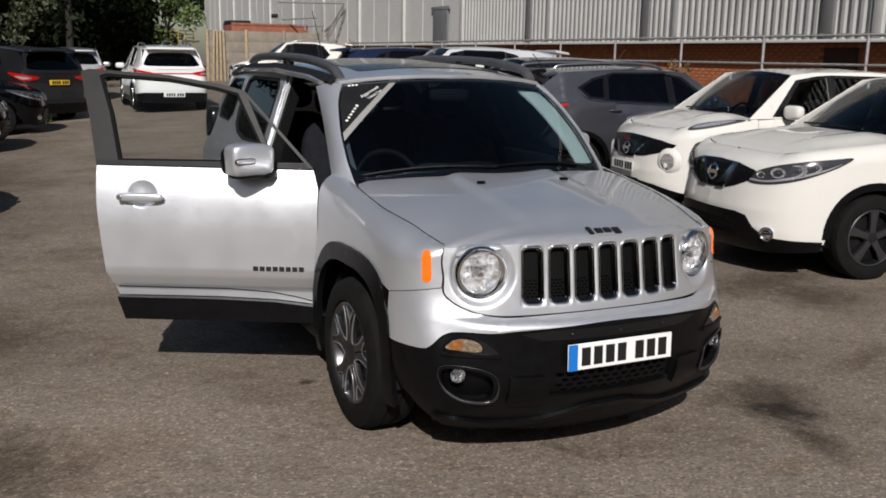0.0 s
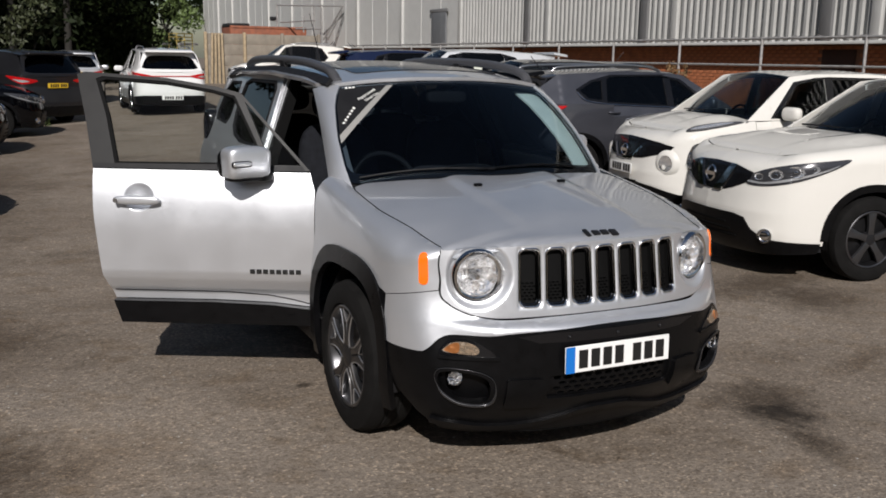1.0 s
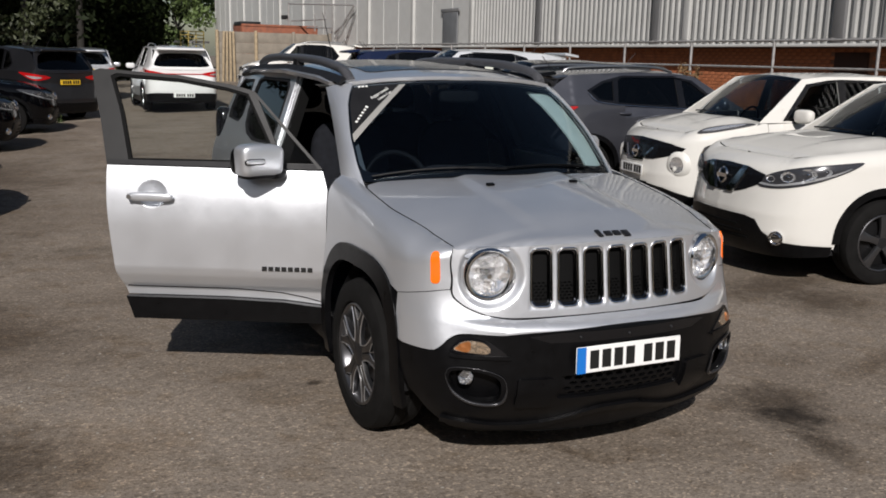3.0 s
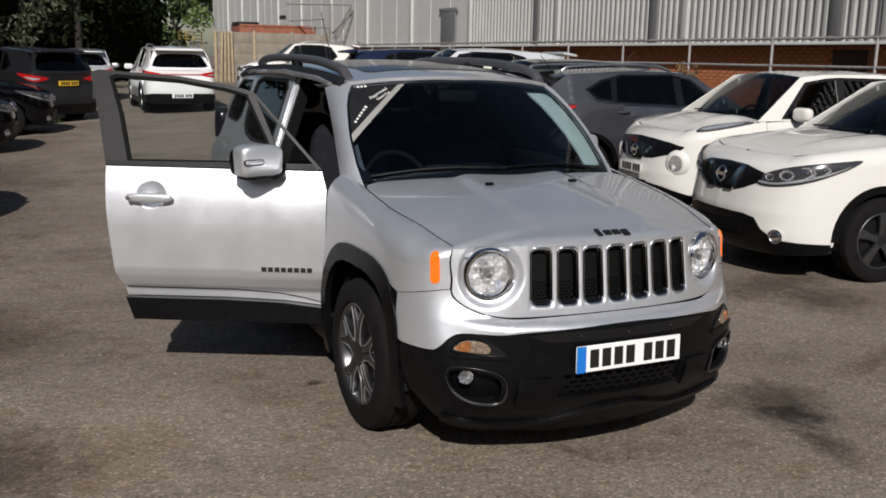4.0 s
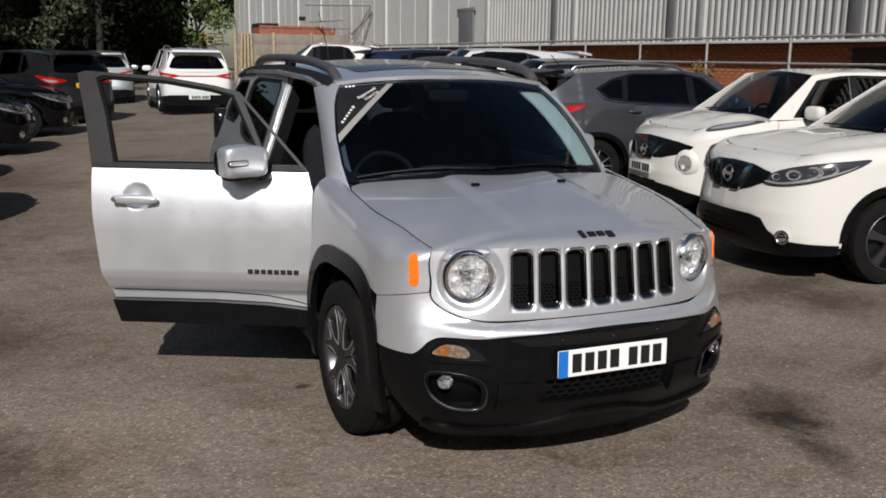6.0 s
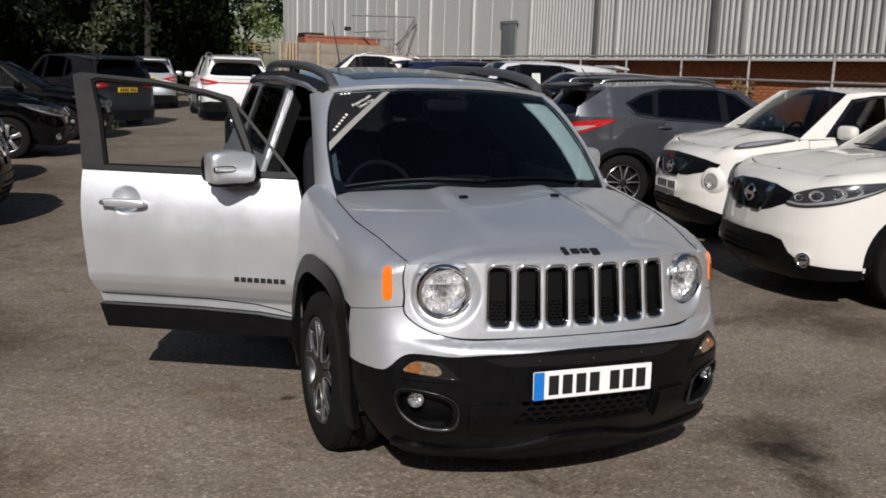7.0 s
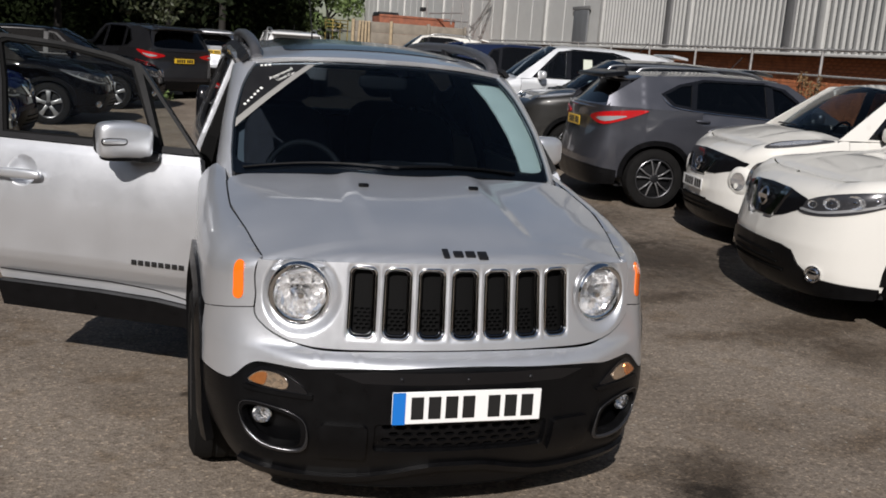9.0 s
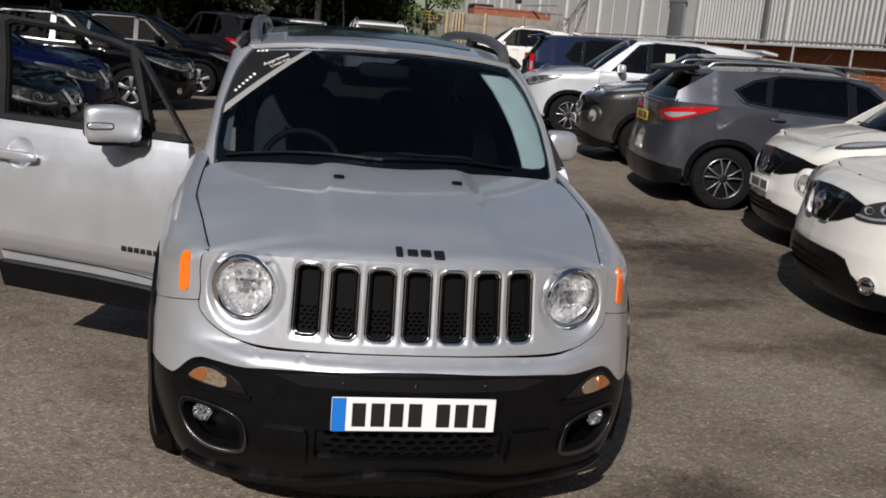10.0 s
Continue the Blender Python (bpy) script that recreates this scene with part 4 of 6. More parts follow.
def suv():
    car = thing("silver_suv", Matrix(), "silver boxy compact car with its driver's door open on worn asphalt", "car")
    B = lambda n, me, m, lab="", p=car: part(n, me, m, p, lab)
    SL = s_of_x
    # lower bumper in black plastic, with openings
    top_b = [(0.0, 0.606), (0.15, 0.602), (0.43, 0.588), (0.54, 0.578), (0.62, 0.577), (0.69, 0.572), (0.735, 0.552), (0.785, 0.512), (0.83, 0.497), (s_of_y(0.40), 0.500), (s_of_y(0.448), 0.515)]
    edge = catmull(top_b, 5)
    low = [(s_of_y(0.448), 0.48), (s_of_y(0.44), 0.41), (s_of_y(0.395), 0.31), (s_of_y(0.32), 0.225), (SL(0.72), 0.155), (SL(0.6), 0.135), (SL(0.45), 0.13), (0, 0.128)]
    half = edge + low
    outline = half + [(-s, z) for s, z in reversed(half[1:-1])]
    fog = lambda d: [(d * s, z) for s, z in catmull([(0.768, 0.395), (0.760, 0.430), (0.735, 0.444), (0.68, 0.447), (0.60, 0.437), (0.545, 0.415), (0.524, 0.385), (0.520, 0.335), (0.530, 0.300), (0.560, 0.287), (0.62, 0.288), (0.69, 0.302), (0.745, 0.338)], 4, True)]
    mesh_hole = rrect(0, 0.354, 0.60, 0.106, 0.015)
    gap = [(-0.345, 0.548), (0.345, 0.548), (0.435, 0.577), (0.30, 0.590), (-0.30, 0.590), (-0.435, 0.577)]
    bump = B("lower_bumper", patch(outline, BUMP, 0.035, [fog(1), fog(-1), mesh_hole], 0.02), PLASTIC, "black plastic lower bumper")
    # silver bumper band round the grille panel
    gp = [(0, 0.643), (0.22, 0.641), (0.452, 0.636), (0.55, 0.645), (0.615, 0.663), (0.672, 0.690), (0.714, 0.727), (SL(0.683), 0.785), (SL(0.689), 0.85), (SL(0.682), 0.912)]
    arc = catmull(gp, 6)
    g = 0.004
    up = [(s + g * 1.2, z - g) for s, z in arc if z < 0.748]
    sA = interp(0.745, [p[1] for p in arc], [p[0] for p in arc])
    half = [(s, z + g) for s, z in edge] + [(s_of_y(0.448), 0.62), (s_of_y(0.452), 0.7015)] + [(sA + 0.006, 0.7435)] + [p for p in up[::-1] if p[1] < 0.735]
    outline = half + [(-s, z) for s, z in reversed(half[1:-1])]
    B("upper_bumper", patch(outline, BUMP, 0.018, [], 0.015), SILVER, "silver painted bumper band")
    # grille panel with seven slots and two lamps
    ztop = lambda s: 0.936 - 0.03 * (abs(s) / 0.70) ** 2
    half = arc + [(SL(0.672), ztop(SL(0.672)) + 0.002)] + [(s, ztop(s)) for s in (0.6, 0.45, 0.3, 0.15, 0)]
    outline = half + [(-s, z) for s, z in reversed(half[1:-1])]
    slots = [rrect(i * 0.1155, 0.796, 0.092, 0.238, 0.032) for i in range(-3, 4)]
    LX = LAMP_S
    lamps = [ellipse(d * LX, 0.806, 0.104, 0.106, 40) for d in (-1, 1)]
    gr = B("grille_panel", patch(outline, GRIL, 0.0085, slots + lamps, 0.012, e=0.003), SILVER, "silver grille panel with seven upright slots")
    back = nose((0.6, 0.95), (0.13, 0.165), False)
    B("grille_backing", patch(rrect(0, 0.795, 0.86, 0.25, 0.02), back, 0.05), MATTBLK, "", gr)
    for i in range(-3, 4):
        c = i * 0.1155
        for inset, r, dy, mt in ((0.004, 0.0062, 0.0, CHROME), (0.012, 0.0052, 0.010, SMOKE)):
            path = [Vector(GRIL(u, v)) + Vector((0, dy, 0)) for u, v in rrect(c, 0.796, 0.092 - 2 * inset + 0.006, 0.238 - 2 * inset + 0.006, 0.030 - inset * 0.6, 7)]
            B("slot_ring", tube(path, r, 8, None, True), mt, "chrome slot surround", gr)
        B("slot_wall", patch(rrect(c, 0.796, 0.096, 0.242, 0.033), GRIL, 0.03, [rrect(c, 0.796, 0.076, 0.222, 0.026)], 0.03, lift=-0.008), MATTBLK, "", gr)
        holes = []
        for r in range(6):
            for k in range(3):
                holes.append(ellipse(c - 0.022 + 0.02 * k + (0.0 if r % 2 else 0.010), 0.704 + 0.013 * r, 0.0085, 0.0055, 6))
        B("slot_mesh", patch(rrect(c, 0.796, 0.08, 0.226, 0.026), GRIL, 0.04, holes, 0.006, lift=-0.032), MATTBLK, "black honeycomb insert", gr)
    for d in (-1, 1):
        x, y, z = GRIL(d * LX, 0.806)
        yaw = d * 20
        m = Matrix.Translation((x, y - 0.008, z)) @ pose(0, 0, 0, 90 + 4, 0, yaw)
        hl = B("headlight", lathe([(0.112, -0.008), (0.112, 0.004), (0.106, 0.012), (0.099, 0.004), (0.098, -0.03)], 48, m), CHROME, "round headlight with a clear lens")
        m2 = Matrix.Translation((x, y - 0.008, z)) @ pose(0, 0, 0, 90 + 2, 0, d * 7) @ Matrix.Scale(0.97, 4)
        B("bowl", facets(lathe([(0.0, -0.080), (0.018, -0.078), (0.034, -0.070), (0.050, -0.056), (0.064, -0.041), (0.078, -0.026), (0.090, -0.012)], 24), m2, 0.0022), REFLECTOR, "faceted bright reflector", hl)
        B("outer_ring", lathe([(0.089, -0.014), (0.092, -0.004), (0.099, 0.0), (0.104, 0.0), (0.094, -0.05)], 48, m2), CHROME, "chrome ring", hl)
        B("bulb_shield", lathe([(0.0, 0.0), (0.010, -0.002), (0.016, -0.010), (0.018, -0.05)], 20, m2 @ pose(0.004, -0.012, -0.010)), CHROME, "chrome bulb cap", hl)
        B("lower_bowl", lathe([(0.034, -0.018), (0.030, -0.022), (0.018, -0.046), (0.0, -0.056)], 14, m2 @ pose(0.006, -0.050, -0.004), False, 6), REFLECTOR, "", hl)
        for k in (-1, 1):
            B("reflector_fin", box(0.003, 0.085, 0.036, m2 @ pose(0.036 * k, 0.018, -0.048, 0, 0, -8 * k), 0.001, 1), REFLECTOR, "", hl)
        B("reflector_step", box(0.135, 0.004, 0.030, m2 @ pose(0, 0.026, -0.046, 0, 0, 0), 0.001, 1), REFLECTOR, "", hl)
        B("lens", lathe([(0.0, 0.026), (0.04, 0.023), (0.075, 0.014), (0.099, 0.002)], 40, m), LENS, "clear lens", hl)
        # side marker
        s0 = SL(0.742)
        B("side_marker", patch([(d * s, z) for s, z in rrect(s0 + (0.024 if d > 0 else 0.0), 0.829, 0.050, 0.128, 0.020, 5, 0.05)], FEND, 0.02, [], 0.02, lift=0.004), AMBER, "amber side marker lamp")
        # daytime lamp, fog lamp with its frame
        rl = B("running_lamp", patch([(d * u, z) for u, z in catmull([(0.580, 0.522), (0.592, 0.541), (0.625, 0.553), (0.672, 0.550), (0.706, 0.530), (0.716, 0.512), (0.655, 0.506), (0.594, 0.506)], 4, True)], BUMP, 0.02, [], 0.01, lift=0.010), CLEARLENS, "clear and amber running lamp")
        B("amber_half", patch([(d * u, z) for u, z in catmull([(0.652, 0.547), (0.678, 0.544), (0.702, 0.528), (0.710, 0.515), (0.660, 0.510)], 4, True)], BUMP, 0.02, [], 0.006, lift=0.014), PALEAMBER, "pale amber lens", rl)
        B("lamp_hood", patch([(d * u, z) for u, z in catmull([(0.520, 0.505), (0.565, 0.540), (0.62, 0.564), (0.68, 0.562), (0.722, 0.530), (0.730, 0.503), (0.62, 0.494), (0.54, 0.490)], 4, True)], BUMP, 0.02, [], 0.01, lift=0.005), GLOSSBLK, "", rl)
        B("lamp_lip", patch([(d * s, z) for s, z in rrect(0.62, 0.490, 0.24, 0.014, 0.006)], BUMP, 0.02, [], 0.012, lift=0.012), PLASTIC)
        o, h = fog(d), [(d * 0.645 + (s - d * 0.645) * 0.86, 0.372 + (z - 0.372) * 0.82) for s, z in fog(d)]
        fr = B("fog_frame", patch(o, BUMP, 0.02, [h], 0.03, lift=0.005), PLASTIC, "black fog lamp surround")
        rim = [Vector(BUMP(u, v)) + Vector((0, -0.010, 0)) for u, v in fog(d)]
        B("fog_trim", tube(rim, lambda u: 0.0020 + 0.0060 * sstep(0.45, 0.62, u) * (1 - sstep(0.92, 1.0, u)), 8, None, True), FOGTRIM, "dark glossy rim trim", fr)
        deep = nose((0.15, 0.34, 0.42, 0.56), (0.12, 0.075, 0.06, 0.06))
        B("fog_recess", patch(rrect(d * 0.645, 0.365, 0.27, 0.19, 0.03), deep, 0.04), PLASTIC, "", fr)
        x, y, z = deep(d * 0.672, 0.400)
        m = Matrix.Translation((x, y - 0.042, z)) @ pose(0, 0, 0, 90, 0, d * 16) @ Matrix.Scale(0.80, 4)
        B("fog_lamp", facets(lathe([(0.0, -0.03), (0.018, -0.024), (0.027, -0.012), (0.034, 0.0), (0.038, 0.008), (0.043, 0.0), (0.043, -0.03)], 16), m, 0.0014), CHROME, "round fog lamp", fr)
        B("fog_bulb", blob(0.010, 0.010, 0.012, m @ pose(0, 0, -0.012), 2, 10, 6), CHROME, "", fr)
        B("fog_lens", lathe([(0.0, 0.012), (0.02, 0.01), (0.036, 0.004)], 24, m), LENS, "", fr)
    # lower mouth, dark slot under the silver band, sensors, skid lip
    under = nose((0.15, 0.34, 0.42, 0.62), (0.12, 0.075, 0.06, 0.06))
    B("mouth_backing", patch(rrect(0, 0.36, 0.68, 0.13, 0.02), under, 0.06), MATTBLK, "", bump)
    holes = []
    for r in range(4):
        for k in range(-6, 7):
            holes.append(ellipse(k * 0.047 + (0.0235 if r % 2 else 0), 0.316 + 0.0255 * r, 0.019, 0.0095, 6))
    B("mouth_mesh", patch(rrect(0, 0.354, 0.61, 0.112, 0.015), BUMP, 0.05, [h for h in holes if abs(np.mean([p[0] for p in h])) < 0.275], 0.012, lift=-0.014), PLASTIC, "black honeycomb mesh", bump)
    B("dark_slot", patch(gap, BUMP, 0.05, [], 0.004, lift=0.003), GLOSSBLK, "gloss black slot", bump)
    for x in (-0.22, 0.0, 0.22):
        p = BUMP(SL(abs(x)) * (1 if x >= 0 else -1), 0.568)
        B("bolt", blob(0.008, 0.006, 0.008, Matrix.Translation((p[0], p[1] - 0.004, p[2])), 2, 8, 6), ALLOYDARK, "", bump)
    for d in (-1, 1):
        B("bumper_block", patch(rrect(d * 0.398, 0.338, 0.152, 0.125, 0.014), BUMP, 0.03, [], 0.03, lift=0.016), PLASTIC, "", bump)
    lip = catmull([(0.82, 0.192), (0.667, 0.178), (0.52, 0.153), (0.34, 0.158), (0.22, 0.185), (0.10, 0.215), (0, 0.220)], 3)
    lip = lip + [(-q, v) for q, v in reversed(lip[:-1])]
    B("lip_spoiler", patch(lip + [(q, v + 0.026) for q, v in reversed(lip)], BUMP, 0.02, [], 0.03, lift=0.016), PLASTIC, "", bump)
    dam = nose((0.05, 0.4), (0.13, 0.12))
    B("air_dam", patch([(-0.45, 0.125), (-0.3, 0.12), (0.3, 0.12), (0.45, 0.125), (0.6, 0.22), (-0.6, 0.22)], dam, 0.06, [], 0.01), MATTBLK, "", bump)
    B("undertray", box(1.15, 3.2, 0.02, Matrix.Translation((0, 2.15, 0.22))), TRIM, "dark underbody tray")
    plate(car, pose(0, -0.014, 0.478, -2))

    # bonnet
    yk = FEND(SL(0.690), 1.3)[1]
    half = [(0, 0.122)] + [(x, _flat(SL(x), 0.936 - 0.03 * (SL(x) / 0.7) ** 2)[1] + 0.004) for x in (0.15, 0.3, 0.4, 0.5, 0.58, 0.63, 0.655, 0.667)] + [(hood_edge(y) - 0.001, y) for y in (yk + 0.006, yk + 0.03, yk + 0.08, 0.42, 0.5, 0.6, 0.8, 1.0)] + [(hood_edge(1.08), 1.08), (0.735, 1.135), (0.68, 1.15)] + [(0.55, 1.105), (0.3, 1.045), (0, 1.02)]
    outline = half + [(-x, y) for x, y in reversed(half[1:-1])]
    bon = B("bonnet", patch(outline, lambda x, y: (x, y, hood_z(x, y)), 0.022, [], 0.012, (0, 0, 1)), SILVER, "silver bonnet with a shallow raised middle")
    rim_line = [(-(hood_edge(y) + 0.002), y, interp(y, _rimy, [p[2] for p in _rim]) - 0.0015) for y in np.linspace(yk + 0.004, 1.09, 30)]
    B("bonnet_gap", tube(rim_line, 0.0036, 6), MATTBLK, "dark shut line", bon)
    for x in (-0.23, 0.23):
        B("washer_jet", box(0.04, 0.022, 0.014, pose(x, 0.835, hood_z(x, 0.835) + 0.005, 8), 0.004), PLASTIC, "", bon)
    # dark emblem as plain blocks on the nose of the bonnet
    for i, (w, h, dz) in enumerate(((0.022, 0.05, 0.0), (0.034, 0.032, -0.004), (0.034, 0.032, -0.004), (0.034, 0.042, -0.01))):
        x = -0.062 + i * 0.043
        y = 0.165
        B("emblem", box(w, h, 0.008, pose(x, y + dz, hood_z(x, y + dz) + 0.004, 24), 0.003), ALLOYDARK, "", bon)
    # front wings, wheel arch flares, inner dark shells
    for d in (-1, 1):
        aout = [(s_of_y(y), z) for y, z in arch(0.875, 0.33, 0.455, 0.475)]
        ztop = 0.99
        fwd = SL(0.690) + 0.004
        half = [(fwd - 0.012, 0.97), (fwd + 0.002, 0.84), (fwd - 0.002, 0.78), (fwd + 0.012, 0.749), (s_of_y(0.452), 0.749)]
        pts = [p for p in aout if p[1] > 0.70 or p[0] > s_of_y(0.9)]
        top = [(s_of_y(y), 0.907 + 0.152 * max(0, y - 0.145) + 0.08) for y in (1.36, 1.2, 1.0, 0.8, 0.6, 0.45, 0.35, 0.25)]
        outline = [(arc[-1][0] + 0.004, 1.0)] + [(q + 0.006, v) for q, v in reversed(arc) if v > 0.752] + [(sA + 0.007, 0.7462), (s_of_y(0.452), 0.7042)] + pts[1:] + [(s_of_y(1.333), 0.30), (s_of_y(1.358), 0.30)] + top
        me = patch([(s, v) for s, v in outline], FEND, 0.035, [], 0.012, (1, 0, 0))
        if d < 0:
            me = mirror_mesh(me)
        B("front_wing", me, SILVER, "silver front wing")
        inn = [(s_of_y(y), z) for y, z in arch(0.875, 0.32, 0.40, 0.415)]
        fo = [(s_of_y(y), z) for y, z in arch(0.875, 0.32, 0.468, 0.495)]
        me = patch(fo + [(s_of_y(1.343), 0.2), (s_of_y(1.275), 0.2)] + inn[::-1] + [(s_of_y(0.475), 0.2), (s_of_y(0.407), 0.2)], lambda s, z: FEND(s, z), 0.03, [], 0.03, (1, 0, 0), lift=0.012)
        if d < 0:
            me = mirror_mesh(me)
        B("wheel_arch_trim", me, PLASTIC, "black plastic wheel arch trim")
        B("wheel_house", wheel_shell(Matrix.Translation((d * 0.69, 0.875, 0.33)) @ pose(0, 0, 0, 0, -90 * d, 0), 0.40, -0.14, 0.16), TRIM)
    # windscreen and cowl
    sweep = lambda x: 0.43 * (math.sqrt(x * x + 0.04) - 0.2)

    def screen(x, t):
        b = Vector((0, 0.975 + sweep(x), 1.098 - 0.05 * x * x / 0.5))
        u = Vector((0, 1.64 + 0.28 * x * x, 1.550 - 0.1 * x * x))
        p = b.lerp(u, t)
        return (x, p.y - 0.012 * 4 * t * (1 - t) * 0.6, p.z + 0.045 * 4 * t * (1 - t) * 0.5)
    x_edge = lambda t: interp(t, (0.0, 0.12, 0.45, 0.75, 0.94, 1.0), (0.735, 0.745, 0.728, 0.685, 0.64, 0.615))
    half = [(0, 0.02), (0.4, 0.02), (0.66, 0.02), (0.71, 0.035), (0.735, 0.065)] + [(x_edge(t), t) for t in (0.12, 0.3, 0.45, 0.6, 0.75, 0.88, 0.94)] + [(0.622, 0.975), (0.59, 0.995), (0, 0.995)]
    outline = half + [(-x, y) for x, y in reversed(half[1:-1])]
    inner = [(x * 0.960, 0.095 + (t - 0.02) * 0.885) for x, t in outline]
    ws = B("windscreen", patch(outline, screen, 0.06, [], 0.0, (0, -1, 1)), GLASS, "tinted windscreen with a pale sticker across one corner")
    B("screen_border", patch(outline, screen, 0.05, [inner], 0.004, (0, -1, 1), lift=-0.006), GLOSSBLK, "black screen border", ws)
    stk = [(-0.700, 0.45), (-0.706, 0.375), (-0.335, 0.955), (-0.370, 0.955)]
    B("sticker_band", patch(stk, screen, 0.05, [], 0.0, (0, -1, 1), lift=0.003), STICKER, "pale grey sticker band", ws)
    dark = [(-0.698, 0.455), (-0.372, 0.955), (-0.61, 0.955), (-0.66, 0.75)]
    B("sticker_field", patch(dark, screen, 0.05, [], 0.0, (0, -1, 1), lift=0.003), TRIM, "dark sticker field", ws)
    # sticker words that can be read, and a bar for the rest
    def on_screen(x, t, roll):
        p = Vector(screen(x, t))
        px, pt = Vector(screen(x + 0.01, t)) - p, Vector(screen(x, t + 0.01)) - p
        px.normalize()
        n = px.cross(pt).normalized()
        m = Matrix((px, n.cross(px), n)).transposed().to_4x4()
        return Matrix.Translation(p + n * 0.006) @ m @ pose(0, 0, 0, 0, 0, roll)
    for body, x, t, size in (("Approved", -0.490, 0.845, 0.031), ("Used Car", -0.470, 0.815, 0.025)):
        cu = bpy.data.curves.new("sticker_text", "FONT")
        cu.body, cu.size, cu.extrude = body, size, 0.0004
        cu.align_x = "CENTER"
        ob = new("words", cu)
        bpy.context.view_layer.update()
        me = bpy.data.meshes.new_from_object(ob.evaluated_get(bpy.context.evaluated_depsgraph_get()))
        bpy.data.objects.remove(ob)
        me.transform(on_screen(x, t, 38))
        B("sticker_words", me, PAPER, "small white words on a sticker", ws)
    for k in range(6):
        B("sticker_mark", box(0.0115, 0.013 if k != 5 else 0.016, 0.001, on_screen(-0.660 + 0.0150 * k, 0.565 + 0.029 * k, 40)), PAPER, "", ws)
    for k in range(3):
        B("corner_mark", box(0.012, 0.012, 0.001, on_screen(-0.575 + 0.018 * k, 0.955, 20)), PAPER, "", ws)
    cowl = lambda x, t: (x, 0.945 + 0.12 * t + sweep(x), 1.083 + 0.012 * t - 0.05 * x * x / 0.5)
    B("cowl", patch([(-0.74, 0), (0.74, 0), (0.74, 1), (-0.74, 1)], cowl, 0.08, [], 0.01, (0, 0, 1)), PLASTIC, "black plastic cowl")
    for x0, x1 in ((-0.12, 0.52), (-0.68, -0.05)):
        pts = []
        for i in range(9):
            x = x0 + (x1 - x0) * i / 8
            p = Vector(screen(x, 0.06 + 0.02 * math.sin(i / 8 * 3.14)))
            pts.append(p + Vector((0, -0.008, 0.006)))
        B("wiper", tube(pts, 0.006, 6), PLASTIC, "black wiper arm")
    # pillars and roof frame
    def bar(name, pts, r, material, rx=None, lab=""):
        return B(name, tube(catmull(pts, 6), r, 10, None, False, rx), material, lab)
    for d in (-1, 1):
        def pil(u, t):
            e = Vector(screen(d * (x_edge(max(t, 0.0)) - 0.012), t)) + Vector((0, -0.008, 0.006))
            o = Vector((d * (0.79 - 0.09 * t), 1.36 + 0.53 * t, 1.055 + 0.44 * t + 0.12 * t * (1 - t)))
            return tuple(e.lerp(o, u) + Vector((d * 0.010, -0.010, 0.006)) * 4 * u * (1 - u))
        B("windscreen_pillar", patch([(0, -0.05), (1, -0.15), (1, 1.0), (0, 1.0)], pil, 0.12, [], 0.03, (0, -1, 1)), SILVER, "silver windscreen pillar")
        ins = lambda u, t: tuple(Vector(screen(d * (x_edge(0.06 + 0.88 * t) - 0.02 - ((0.108 + 0.05 * t) if d > 0 else 0.05) * u), 0.06 + 0.88 * t)) + Vector((0, 0.04 + 0.03 * u, -0.02)))
        # driver's side takes a darker copy of the trim, cabin shade in its colour
        B("pillar_trim", patch([(0, 0), (1, 0), (1, 1), (0, 1)], ins, 0.2, [], 0.01, (0, -1, 1)), PALETRIM if d > 0 else DIMTRIM, "inner pillar trim")
        # roof rail
        pts = [(d * 0.592, 1.80, 1.535), (d * 0.597, 1.87, 1.578), (d * 0.60, 2.0, 1.605), (d * 0.605, 2.4, 1.638), (d * 0.60, 3.1, 1.648), (d * 0.59, 3.55, 1.635), (d * 0.58, 3.75, 1.60)]
        bar("roof_rail", pts, 0.026, RAIL, 0.028, "dark grey roof rail")
        B("rail_foot", box(0.05, 0.1, 0.06, pose(d * 0.604, 2.75, 1.625), 0.01), TRIM)
    roof = lambda x, y: (x, y, interp(y, (1.58, 1.75, 2.1, 2.8, 3.6, 4.05), (1.545, 1.572, 1.61, 1.635, 1.62, 1.58)) + 0.012 - 0.075 * (abs(x) / 0.7) ** 2.4)
    half = [(0, 1.642), (0.3, 1.667), (0.56, 1.73), (0.618, 1.755), (0.69, 1.88), (0.70, 2.2), (0.70, 3.4), (0.67, 3.9), (0.55, 4.03), (0, 4.08)]
    B("roof", patch(half + [(-x, y) for x, y in reversed(half[1:-1])], roof, 0.07, [], 0.02, (0, 0, 1)), SILVER, "silver roof")
    sun = rrect(0, 2.3, 0.9, 0.8, 0.06)
    B("glass_roof_panel", patch(sun, roof, 0.1, [], 0.004, (0, 0, 1), lift=0.004), GLOSSBLK, "dark glass roof panel")
    B("aerial", tube([(-0.1, 3.62, 1.64), (-0.1, 3.64, 1.70), (-0.115, 3.80, 1.98)], lambda u: 0.006 * (1 - 0.6 * u), 6), TRIM, "thin black roof aerial")
    # sides: sill, rear door, quarter, pillars
    win_r = catmull([(2.60, 1.10), (2.61, 1.50), (2.72, 1.535), (3.20, 1.53), (3.28, 1.48), (3.30, 1.12)], 5)
